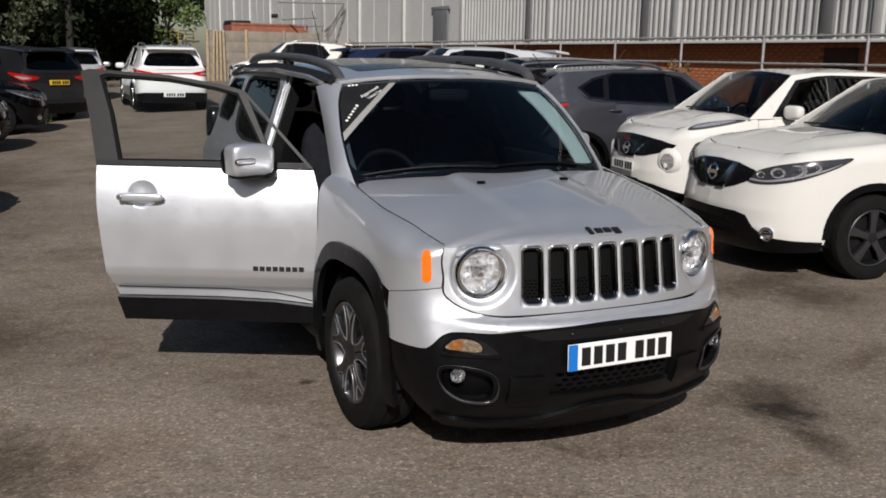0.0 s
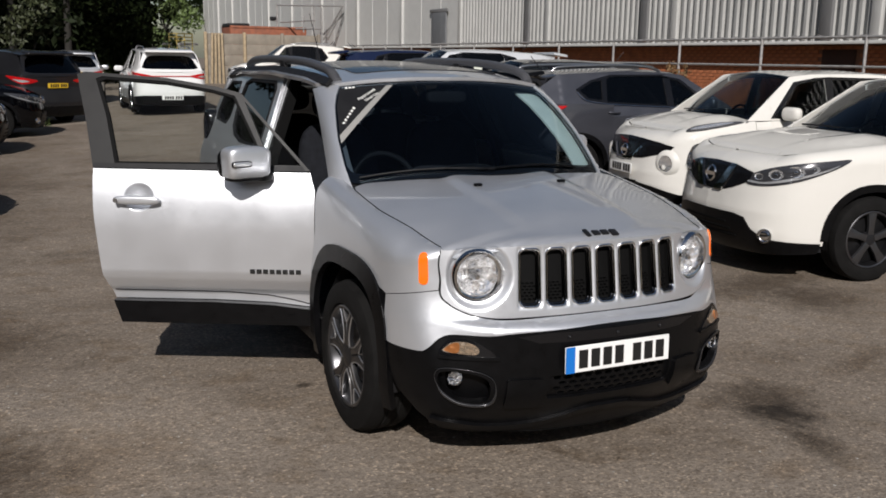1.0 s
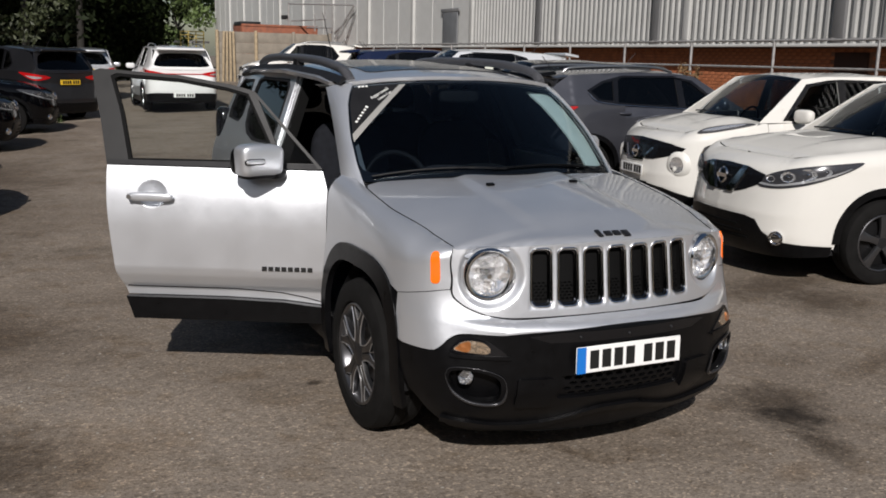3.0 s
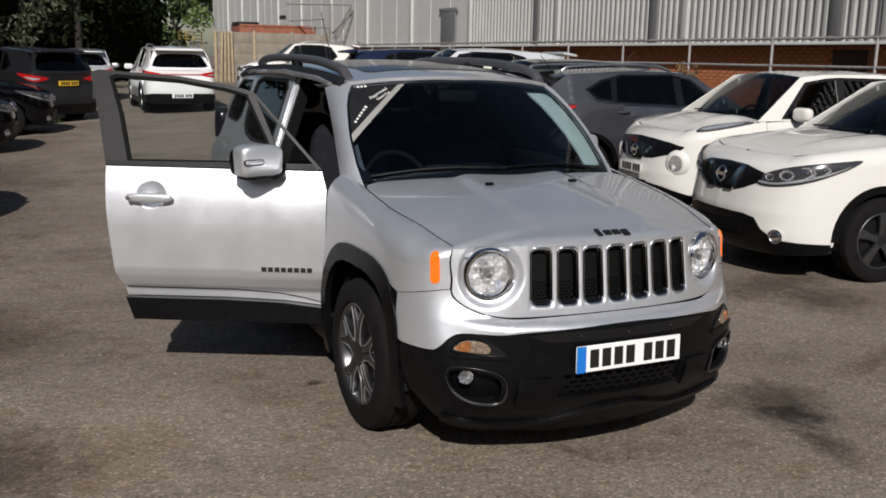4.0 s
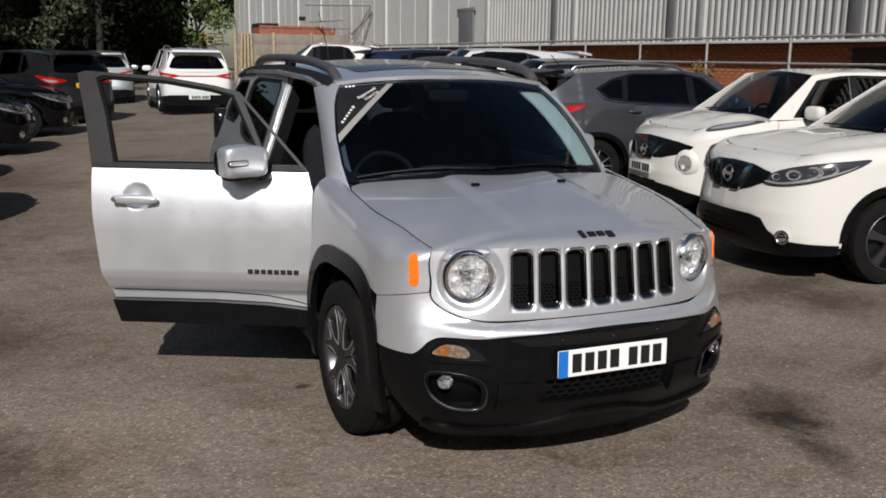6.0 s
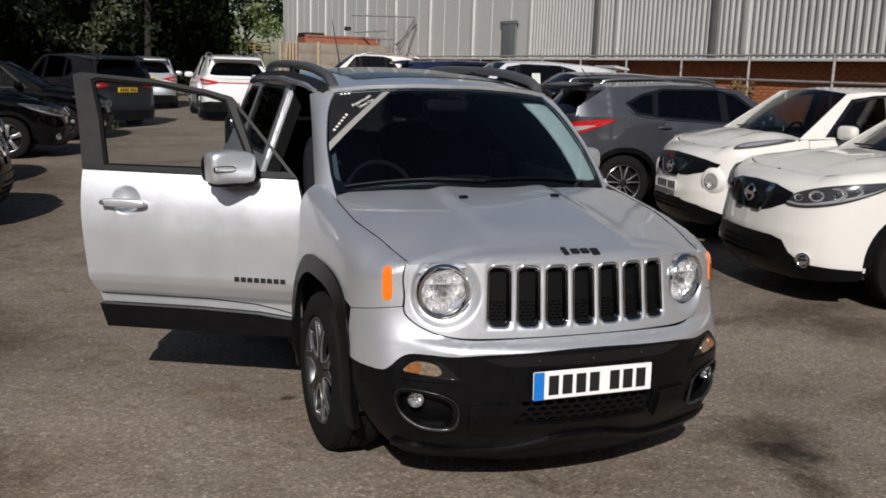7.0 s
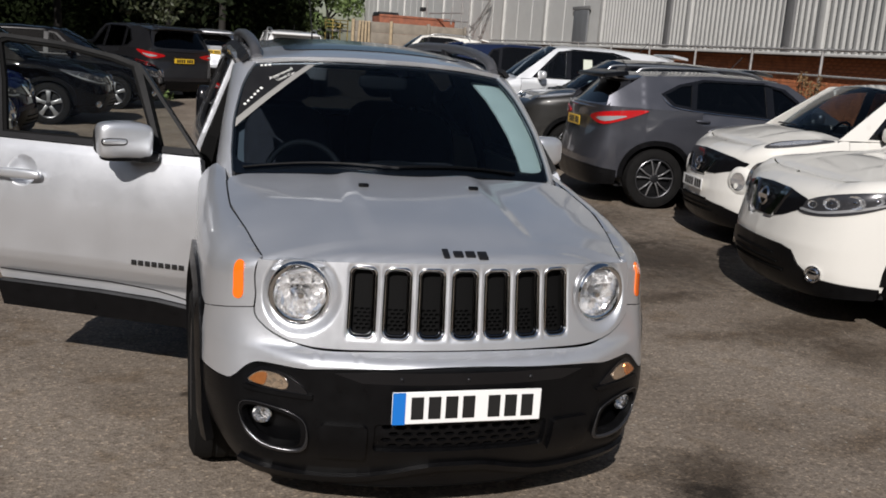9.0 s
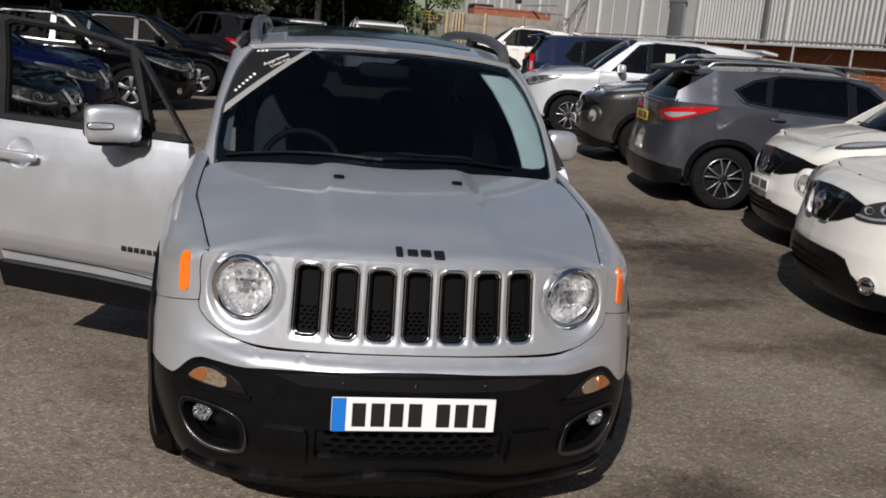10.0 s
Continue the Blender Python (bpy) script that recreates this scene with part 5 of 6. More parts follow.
    for d in (-1, 1):
        fn = side_l if d > 0 else side_r
        o = (d, 0, 0)
        rear_arch = [(y, z) for y, z in arch(3.445, 0.33, 0.45, 0.46) if z > 0.36]
        body = [(2.535, 0.44), (2.98, 0.44)] + rear_arch[1:] + [(4.1, 0.45), (4.2, 0.62), (4.22, 0.95), (4.16, 1.10), (4.10, 1.5), (4.02, 1.56), (3.3, 1.585), (2.66, 1.585), (2.60, 1.53), (2.50, 1.1)]
        holes = [[(2.60, 1.11), (2.67, 1.47), (2.73, 1.515), (3.36, 1.515), (3.48, 1.49), (3.50, 1.40), (3.48, 1.28), (3.42, 1.19), (3.30, 1.135), (3.10, 1.105)], [(3.575, 1.24), (3.585, 1.42), (3.61, 1.49), (3.9, 1.485), (4.0, 1.42), (4.04, 1.26), (4.0, 1.20), (3.65, 1.19)]]
        B("body_side", patch(body, fn, 0.06, holes, 0.02, o), SILVER, "silver rear door and quarter panel")
        for h in holes:
            B("side_window", patch(h, fn, 0.1, [], 0.0, o, lift=-0.008), PRIVACY, "dark privacy glass")
            B("window_seal", patch([(y, z) for y, z in h], fn, 0.05, [[(np.mean([p[0] for p in h]) + (y - np.mean([p[0] for p in h])) * 0.94, np.mean([p[1] for p in h]) + (z - np.mean([p[1] for p in h])) * 0.91) for y, z in h]], 0.01, o, lift=0.003), TRIM)
        roofside = lambda y, t: (d * (0.672 - 0.03 * t), y, interp(y, (1.75, 2.1, 2.8, 3.6, 4.05), (1.535, 1.565, 1.59, 1.575, 1.53)) + 0.03 * t - 0.01)
        B("roof_side", patch([(1.76, 0.0), (1.9, -0.3), (4.0, -0.3), (4.0, 1), (1.76, 1)], roofside, 0.3, [], 0.02, o), TRIM, "black roof side frame")
        B("sill", box(0.14, 2.0, 0.17, pose(d * 0.80, 2.2, 0.30), 0.03), PLASTIC, "black plastic sill")
        B("sill_clad", patch([(1.37, 0.24), (3.0, 0.24), (3.0, 0.43), (2.54, 0.435), (1.37, 0.30)], fn, 0.1, [], 0.02, o, lift=0.008), PLASTIC)
        B("centre_pillar", patch([(2.45, 0.40), (2.53, 0.40), (2.52, 1.1), (2.60, 1.56), (2.53, 1.56), (2.44, 1.1)], lambda y, z: (d * (side_x(y, z) - 0.03), y, z), 0.1, [], 0.06, o), MATTBLK)
        B("pillar_flange", patch([(2.475, 0.40), (2.515, 0.40), (2.505, 1.1), (2.575, 1.55), (2.545, 1.55), (2.468, 1.1)], lambda y, z: (d * (side_x(y, z) - 0.012), y, z), 0.1, [], 0.012, o), SILVER, "bright door aperture flange")
        me = patch(arch(3.445, 0.32, 0.468, 0.495) + [(3.913, 0.22), (3.845, 0.22)] + arch(3.445, 0.32, 0.40, 0.415)[::-1] + [(3.045, 0.22), (2.977, 0.22)], fn, 0.05, [], 0.03, o, lift=0.012)
        B("wheel_arch_trim", me, PLASTIC, "black plastic wheel arch trim")
        B("wheel_house", wheel_shell(Matrix.Translation((d * 0.69, 3.445, 0.33)) @ pose(0, 0, 0, 0, -90 * d, 0), 0.40, -0.14, 0.16), TRIM)
        for y in (0.875, 3.445):
            wheel(car, (d * 0.775, y, 0.312), d, steer=1.0 if y < 2 else 0.0, edged=True)
        rlamp = B("rear_lamp", blob(0.05, 0.06, 0.11, pose(d * 0.78, 4.21, 0.97), 4), REDLENS, "red rear lamp")
        part("lamp_surround", blob(0.055, 0.10, 0.20, pose(d * 0.785, 4.15, 1.07), 4), GLOSSBLK, rlamp, "black lamp surround")
    tail = lambda x, z: (x, 4.235 - 0.10 * x * x - interp(z, (0.3, 0.6, 1.0, 1.55), (0.02, 0.0, 0.03, 0.17)), z)
    B("tailgate", patch([(-0.80, 0.6), (0.80, 0.6), (0.80, 1.05), (0.66, 1.56), (-0.66, 1.56), (-0.80, 1.05)], tail, 0.1, [rrect(0, 1.3, 1.15, 0.3, 0.05)], 0.02, (0, 1, 0)), SILVER, "silver tailgate")
    B("rear_window", patch(rrect(0, 1.3, 1.17, 0.32, 0.05), tail, 0.15, [], 0, (0, 1, 0), lift=-0.006), PRIVACY, "dark rear window")
    B("rear_bumper", patch([(-0.84, 0.26), (0.84, 0.26), (0.84, 0.62), (-0.84, 0.62)], tail, 0.1, [], 0.04, (0, 1, 0), lift=0.02), PLASTIC, "black rear bumper")
    # cabin
    B("cabin_floor", box(1.5, 2.9, 0.03, pose(0, 2.6, 0.33)), TRIM)
    B("bulkhead", box(1.52, 0.03, 0.75, pose(0, 1.25, 0.68)), TRIM)
    B("cabin_back", box(1.3, 0.03, 0.75, pose(0, 3.95, 0.75)), CLOTH)
    B("headlining", patch([(-0.6, 1.72), (0.6, 1.72), (0.62, 3.9), (-0.62, 3.9)], lambda x, y: (x, y, roof(x, y)[2] - 0.05), 0.2, [], 0.01, (0, 0, -1)), CLOTH, "dark headlining")
    dash = B("dashboard", blob(0.72, 0.25, 0.16, pose(0, 1.38, 0.92), 4, 28, 14), DASH, "dark dashboard")
    B("vent_pod", blob(0.14, 0.06, 0.05, pose(0, 1.36, 1.07), 3), DASH, "", dash)
    m = pose(-0.36, 1.68, 0.98, 65, 0, 0)
    sw = B("steering_wheel", tube([(0.185 * math.cos(a), 0.185 * math.sin(a), 0) for a in np.linspace(0, 2 * math.pi, 36, endpoint=False)], 0.016, 8, m, True), DASH, "dark steering wheel")
    B("wheel_boss", blob(0.07, 0.06, 0.03, m, 3), DASH, "", sw)
    for a in (0, 180, 270):
        B("wheel_spoke", box(0.13, 0.035, 0.02, m @ pose(0, 0, 0, 0, 0, a) @ pose(0.11, 0, 0), 0.006), SATIN, "", sw)
    for x in (-0.36, 0.36):
        for y in (2.15, 3.05):
            st = B("seat", blob(0.26, 0.27, 0.09, pose(x, y, 0.62), 4), CLOTH, "dark cloth seat")
            B("backrest", blob(0.25, 0.08, 0.33, pose(x, y + 0.30, 0.95, -14), 3.5), CLOTH, "", st)
            B("headrest", blob(0.13, 0.05, 0.09, pose(x, y + 0.42, 1.38, -10), 3), CLOTH, "", st)
    B("mirror_inside", blob(0.12, 0.02, 0.035, pose(0.0, 1.68, 1.46), 4), DASH, "inside mirror")
    # open driver's door
    HX, HY, OPEN = -0.872, 1.365, 63.0
    M = Matrix.Translation((HX + 0.03, HY + 0.05, 0)) @ pose(0, 0, 0, 0, 0, OPEN) @ Matrix.Translation((-HX, -HY, 0))
    DO = (-1, 0, 0)
    fr = [(1.375, 0.388), (1.60, 0.412), (1.90, 0.421), (2.425, 0.420), (2.467, 0.55), (2.495, 0.9), (2.502, 1.095), (1.40, 1.09), (1.372, 1.0)]
    door = B("front_door", patch(fr, door_r, 0.02, [ellipse(2.262, 0.957, 0.078, 0.072, 30)], 0.004, DO, move=M), SILVER, "open silver driver's door")
    D = lambda n, me, mt, lab="": part(n, me, mt, door, lab)
    D("door_cladding", patch([(1.378, 0.30), (2.385, 0.300), (2.422, 0.416), (1.90, 0.417), (1.60, 0.408), (1.378, 0.384)], side_r, 0.08, [], 0.05, DO, lift=0.006, move=M), PLASTIC, "black plastic cladding")
    frame_o = [(1.40, 1.10), (2.505, 1.10), (2.56, 1.32), (2.632, 1.560), (2.59, 1.572), (2.17, 1.547), (1.90, 1.506), (1.775, 1.476)]
    frame_i = [(1.62, 1.125), (2.395, 1.122), (2.462, 1.36), (2.532, 1.538), (2.50, 1.550), (2.17, 1.530), (1.92, 1.491), (1.805, 1.462)]
    quarter = [(1.445, 1.125), (1.598, 1.125), (1.752, 1.434)]
    D("window_frame", patch(frame_o, side_r, 0.06, [frame_i, quarter], 0.045, DO, lift=0.002, move=M), PILLAR, "dark grey window frame")
    ring = [(2.08 + (y - 2.08) * 0.955, 1.32 + (z - 1.32) * 0.945) for y, z in frame_i]
    D("glass_run", patch(frame_i, side_r, 0.05, [ring], 0.02, DO, lift=-0.004, move=M), MATTBLK, "black rubber glass run")
    D("door_glass", patch(frame_i, side_r, 0.15, [], 0, DO, lift=-0.02, move=M), glass_clear, "clear door window")
    D("quarter_glass", patch(quarter, side_r, 0.15, [], 0, DO, lift=-0.02, move=M), glass_clear)
    D("belt_seal", patch([(1.42, 1.094), (2.50, 1.098), (2.50, 1.120), (1.44, 1.120)], side_r, 0.1, [], 0.01, DO, lift=0.012, move=M), TRIM, "black window seal")
    D("door_edge", patch(fr, lambda y, z: (door_r(y, z)[0] + 0.006, y, z), 0.03, [[(1.42, 0.48), (2.39, 0.48), (2.45, 1.06), (1.44, 1.06)]], 0.05, DO, move=M), SILVER)
    # thin dark strip that paints the shade line along the door's crease
    D("door_crease_shade", patch([(1.39, 0.399), (1.5, 0.427), (1.62, 0.448), (1.85, 0.464), (2.425, 0.464), (2.425, 0.4685), (1.85, 0.4685), (1.62, 0.4525), (1.5, 0.4315), (1.39, 0.4035)], door_r, 0.02, [], 0.004, DO, lift=0.004, move=M), TRIM)
    inner = lambda y, z: (-side_x(y, z) + 0.075, y, z)
    D("door_lining", patch([(1.42, 0.40), (2.37, 0.40), (2.44, 1.10), (1.45, 1.10)], inner, 0.1, [], 0.02, (1, 0, 0), move=M), DASH, "dark inner door lining")
    # handle
    D("handle_cup", patch(ellipse(2.262, 0.957, 0.0785, 0.0725, 30), lambda y, z: (-side_x(y, z) + 0.036 * max(0, 1 - ((y - 2.262) / 0.078) ** 2 - ((z - 0.957) / 0.072) ** 2), y, z), 0.012, [], 0, DO, move=M, e=0.003), SILVER)
    D("handle", blob(0.02, 0.118, 0.023, M @ pose(-0.906, 2.262, 0.948), 3.2, 28, 12), SILVER, "silver pull handle")
    D("handle_lock", lathe([(0, 0.004), (0.012, 0.004), (0.012, 0)], 16, M @ pose(-0.927, 2.362, 0.948, 0, -90, 0)), SATIN)
    # small dark model letters as plain bars
    for k in range(8):
        y = 1.458 + k * 0.0335
        D("letter_bar", box(0.005, 0.026, 0.024, M @ pose(-side_x(y, 0.588) - 0.003, y, 0.588), 0.002, 1), INK)
    # mirror
    mm = M @ pose(-0.962, 1.690, 1.150, 0, 0, -46)
    mir = D("wing_mirror", mirror_cap(mm), SILVER, "silver wing mirror with a repeater lamp")
    part("mirror_back", blob(0.117, 0.036, 0.074, mm @ pose(-0.002, 0.058, -0.004), 4, 26, 12), PLASTIC, door)
    part("mirror_lip", blob(0.106, 0.052, 0.016, mm @ pose(0.004, 0.012, -0.072), 4, 24, 10), PLASTIC, door)
    part("mirror_base", blob(0.052, 0.060, 0.026, M @ pose(-0.885, 1.640, 1.080, 0, 0, -20), 4, 20, 10), PLASTIC, door)
    part("mirror_neck", blob(0.075, 0.030, 0.016, M @ pose(-0.915, 1.665, 1.078, 0, 0, -40), 4, 20, 10), PLASTIC, door)
    part("repeater_recess", blob(0.056, 0.010, 0.0165, mm @ pose(-0.056, -0.0545, 0.002), 4, 20, 8), GLOSSBLK, door)
    part("repeater", blob(0.052, 0.011, 0.0125, mm @ pose(-0.056, -0.0565, 0.002), 4, 20, 8), POD, door, "clear repeater lamp")
    # far mirror and far front door
    lm = B("wing_mirror", blob(0.085, 0.06, 0.075, pose(0.90, 1.76, 1.155, 0, 0, 12), 3.6, 30, 16), SILVER, "silver wing mirror")
    part("mirror_foot", box(0.12, 0.08, 0.03, pose(0.835, 1.76, 1.085), 0.01), PLASTIC, lm)
    B("far_door", patch(fr, side_l, 0.06, [], 0.05, (1, 0, 0)), SILVER, "closed silver front door")
    B("far_cladding", patch([(1.378, 0.31), (2.33, 0.305), (2.375, 0.44), (1.378, 0.44)], side_l, 0.1, [], 0.05, (1, 0, 0), lift=0.006), PLASTIC)
    B("far_frame", patch(frame_o, side_l, 0.08, [frame_i, quarter], 0.045, (1, 0, 0), lift=0.002), PILLAR)
    B("far_glass", patch(frame_i, side_l, 0.2, [], 0, (1, 0, 0), lift=-0.02), glass_clear)
    B("far_quarter", patch(quarter, side_l, 0.2, [], 0, (1, 0, 0), lift=-0.02), glass_clear)
    return car


glass_clear = glass_mat("clear_glass", (0.84, 0.88, 0.86), 0.02, 1.3)
suv()

# ---- parked cars ----
def parked(name, m, color, label, L=4.38, W=0.90, H=1.59, zb=0.92, zc=1.08, yc=1.15, yr=1.95, yre=3.75, belt=1.03, R=0.345, ya=0.90, yb=3.55, nose_r=1.0, clad=True, face="v", group="parked cars", detail=1.0,
           privacy=True, rails=False, tail="wide", spoke_twin=True, yellow=True, paper=False, front_plate=True, spoke=ALLOY, chrome=False):
    car = thing(name, m, label, "car", group)
    B = lambda n, me, mt, lab="", p=car: part(n, me, mt, p, lab)
    st = 0.06 / detail
    pc = catmull([(0, 0), (W * 0.3, 0.018 * nose_r), (W * 0.55, 0.07 * nose_r), (W * 0.75, 0.17 * nose_r), (W * 0.88, 0.32 * nose_r), (W * 0.955, 0.55), (W * 0.985, ya), (W * 0.99, 1.3), (W * 0.985, yc + 0.35), (W * 0.985, 2.3)], 8)
    pa = np.array(pc)
    ps = np.concatenate([[0], np.cumsum(np.hypot(*np.diff(pa, axis=0).T))])
    rc = catmull([(0, 0), (W * 0.45, 0.02), (W * 0.72, 0.07), (W * 0.87, 0.16), (W * 0.94, 0.32), (W * 0.97, 0.6), (W * 0.985, L - yb), (W * 0.985, L - 2.3)], 8)
    ra = np.array(rc)
    rs = np.concatenate([[0], np.cumsum(np.hypot(*np.diff(ra, axis=0).T))])
    sy = lambda y: interp(y, pa[:, 1], ps)
    sx = lambda x: interp(x, pa[:44, 0], ps[:44])
    ry = lambda y: interp(L - y, ra[:, 1], rs)
    rx = lambda x: interp(x, ra[:40, 0], rs[:40])
    ztop = lambda y: zb + (zc - 0.03 - zb) * min(1.0, max(0, (y - 0.12) / (yc - 0.12))) ** 0.75
    y0z, y0 = (0.18, 0.25, 0.4, 0.55, 0.7, zb - 0.08, zb), (0.12, 0.05, 0.0, 0.0, 0.03, 0.08, 0.14)

    def shell(ca, cs, ends, y0v, back):
        def fn(s, v):
            q, sg = abs(s), (1 if s >= 0 else -1)
            x, y = interp(q, cs, ca[:, 0]), interp(q, cs, ca[:, 1])
            x2, y2 = interp(q + 0.03, cs, ca[:, 0]), interp(q + 0.03, cs, ca[:, 1])
            t = Vector((x2 - x, y2 - y)).normalized()
            z, inset = v, 0.0
            if not back:
                zt = ztop(y)
                z0 = zt - 0.14
                if v > z0:
                    a = min(1.0, (v - z0) / 0.20) * math.pi / 2
                    z, inset = z0 + 0.14 * math.sin(a), 0.13 * (1 - math.cos(a))
            f = 1 - sstep(0.5 * W, 1.2 * W, q)
            wide = 1 + 0.012 * math.exp(-((z - 0.62) / 0.25) ** 2) - 0.03 * sstep(0.35, 0.2, z)
            yy = y + t.x * inset + f * interp(z, y0z, y0v)
            return (sg * (x * wide - t.y * inset), (L - yy) if back else yy, z)
        return fn
    FR = shell(pa, ps, 0, y0, False)
    BK = shell(ra, rs, 0, (0.10, 0.04, 0.0, 0.0, 0.03, 0.07, 0.10), True)
    half = lambda h: h + [(-s, z) for s, z in reversed(h[1:-1])]
    archf = [(sy(y), z) for y, z in ellipse(ya, R, R + 0.075, R + 0.07, 22, 2.2, 180, 0)]
    archb = [(ry(y), z) for y, z in ellipse(yb, R, R + 0.075, R + 0.07, 22, 2.2, 0, 180)]
    sd, sr = sy(yc + 0.2), ry(yb - R - 0.15)
    # front body with the arches cut out
    h = [(0, 0.30), (sx(W * 0.6), 0.30), (sy(ya - R - 0.08), 0.30)] + archf[1:-1] + [(sy(ya + R + 0.08), 0.33), (sd, 0.33), (sd, ztop(yc + 0.2) + 0.06)] + [(sy(y), ztop(y) + 0.06) for y in (yc, 0.9, 0.6, 0.45)] + [(sx(W * 0.72), zb + 0.06), (sx(W * 0.4), zb + 0.06), (0, zb + 0.06)]
    B("front_body", patch(half(h), FR, st, [], 0.01), color, "")
    # bonnet: its rim is the upper inner line of the front body
    rim = [FR(q, ztop(interp(q, ps, pa[:, 1])) + 0.06) for q in np.linspace(0, sd, 40)]
    rimx, rimy, rimz = [p[0] for p in rim], [p[1] for p in rim], [p[2] for p in rim]
    y_n = rimy[0]

    def bon(x, y):
        ze = interp(y, rimy, rimz)
        e = max(0.08, interp(y, rimy, rimx))
        u = min(1.0, abs(x) / e)
        ridge = 0.012 * sstep(0.30, 0.42, abs(x)) * (1 - sstep(0.5, 0.72, abs(x)))
        return (x, y, ze + sstep(y_n, y_n + 0.55, y) * (0.045 * (1 - u ** 2.6) + ridge))
    hh = [(max(0.0, p[0] - 0.003), p[1] + 0.003) for p in rim] + [(W * 0.5, yc + 0.07), (0, yc)]
    B("bonnet", patch(half(hh), bon, st, [], 0.01, (0, 0, 1)), color, "bonnet")

    def side_x(y, z):
        if y < 2.3:
            x = interp(sy(y), ps, pa[:, 0])
        else:
            x = interp(ry(y), rs, ra[:, 0])
        tum = interp(z, (0.2, 0.35, 0.6, belt - 0.08, belt, H - 0.06, H), (0.97, 1.0, 1.015, 0.99, 0.955, 0.74, 0.68))
        return x * tum
    side = lambda d: (lambda y, z: (d * side_x(y, z), y, z))
    roofz = lambda y: interp(y, (yr - 0.1, yr + 0.25, (yr + yre) / 2, yre, L - 0.3), (H - 0.05, H - 0.012, H, H - 0.05, H - 0.12))
    bz = lambda y: belt + 0.085 * max(0.0, (y - yc - 0.4) / (L - yc - 0.6))
    yt = L - 0.48
    for d in (-1, 1):
        o = (d, 0, 0)
        a, b = yc + 0.21, yb - R - 0.14
        ybelt = yc + 0.1
        doors = [(a, 0.33), ((a + b) / 2 - 0.002, 0.33), ((a + b) / 2 - 0.002, bz((a + b) / 2)), (a, belt - 0.02)]
        B("front_door", patch(doors, side(d), st, [], 0.02, o), color, "front door")
        doors = [((a + b) / 2 + 0.004, 0.33), (b, 0.33), (b, bz(b)), ((a + b) / 2 + 0.004, bz((a + b) / 2))]
        B("rear_door", patch(doors, side(d), st, [], 0.02, o), color, "rear door")
        B("scuttle", patch([(yc - 0.12, belt - 0.12), (a - 0.004, belt - 0.12), (a - 0.004, belt - 0.014), (ybelt + 0.04, belt - 0.014)], lambda y, z: (d * (side_x(y, z) - 0.004), y, z), st, [], 0.01, o), color)
        for yh in ((a + b) / 2 - 0.14, b - 0.02):
            B("door_handle", blob(0.018, 0.09, 0.016, pose(d * (side_x(yh, 0.93) + 0.012), yh, bz(yh) - 0.10), 3, 14, 8), color, "door handle")
        # greenhouse
        mid = (a + b) / 2
        gh = [(ybelt, belt - 0.01), (yr + 0.02, H - 0.075), (yr + 0.3, H - 0.045), ((yr + yre) / 2, H - 0.035), (yre, H - 0.085), (yt + 0.02, H - 0.19), (L - 0.24, bz(L) + 0.08), (L - 0.2, bz(L) - 0.06), (b + 0.3, bz(b) - 0.02)]
        wins = [[(yc + 0.46, belt + 0.035), (yr + 0.10, H - 0.15), (yr + 0.35, H - 0.105), (mid - 0.05, H - 0.095), (mid - 0.06, bz(mid) + 0.015)],
                [(mid + 0.03, bz(mid) + 0.015), (mid + 0.04, H - 0.095), (b - 0.06, H - 0.105), (b + 0.02, H - 0.135), (b + 0.05, bz(b) + 0.03)],
                [(b + 0.11, bz(b) + 0.05), (b + 0.09, H - 0.155), (b + 0.22, H - 0.175), (b + 0.42, bz(b) + 0.17), (b + 0.30, bz(b) + 0.07)]]
        B("window_frame", patch(gh, side(d), st, wins, 0.02, o), color, "roof pillars and window surrounds")
        for i, w in enumerate(wins):
            cy, cz = np.mean([p[0] for p in w]), np.mean([p[1] for p in w])
            B("side_window", patch(w, side(d), 0.2, [], 0, o, lift=-0.01), PRIVACY if (privacy and i) else SIDEGLASS, "dark side window")
        band = [(yc + 0.39, belt + 0.014), (yr + 0.06, H - 0.128), (yr + 0.34, H - 0.082), (mid, H - 0.072), (b - 0.05, H - 0.082), (b + 0.10, H - 0.118), (b + 0.25, H - 0.155), (b + 0.47, bz(b) + 0.18), (b + 0.33, bz(b) + 0.048), (b, bz(b) + 0.006), (mid, bz(mid) - 0.006)]
        B("window_band", patch(band, side(d), st, wins, 0.006, o, lift=0.006), GLOSSBLK, "black band round the side windows")
        if chrome:
            line = [(yc + 0.40, belt + 0.010), (mid, bz(mid) - 0.008), (b, bz(b) + 0.002), (b + 0.34, bz(b) + 0.046), (b + 0.46, bz(b) + 0.15)]
            B("belt_line", tube([(d * (side_x(y, z) + 0.010), y, z) for y, z in catmull(line, 5)], 0.006, 6), CHROME, "thin chrome line under the windows")
        if clad:
            out = ellipse(ya, R, R + 0.105, R + 0.10, 20, 2.2, 180, 0)
            inn = ellipse(ya, R, R + 0.045, R + 0.04, 20, 2.2, 180, 0)
            me = patch([(sy(y), z) for y, z in out] + [(sy(y), z) for y, z in inn[::-1]], FR, 0.05, [], 0.03, (1, 0, 0), lift=0.01)
            B("wheel_arch_trim", me if d > 0 else mirror_mesh(me), PLASTIC, "black wheel arch trim")
            out = ellipse(yb, R, R + 0.105, R + 0.10, 20, 2.2, 0, 180)
            inn = ellipse(yb, R, R + 0.045, R + 0.04, 20, 2.2, 0, 180)
            me = patch([(ry(y), z) for y, z in out] + [(ry(y), z) for y, z in inn[::-1]], BK, 0.05, [], 0.03, (1, 0, 0), lift=0.01)
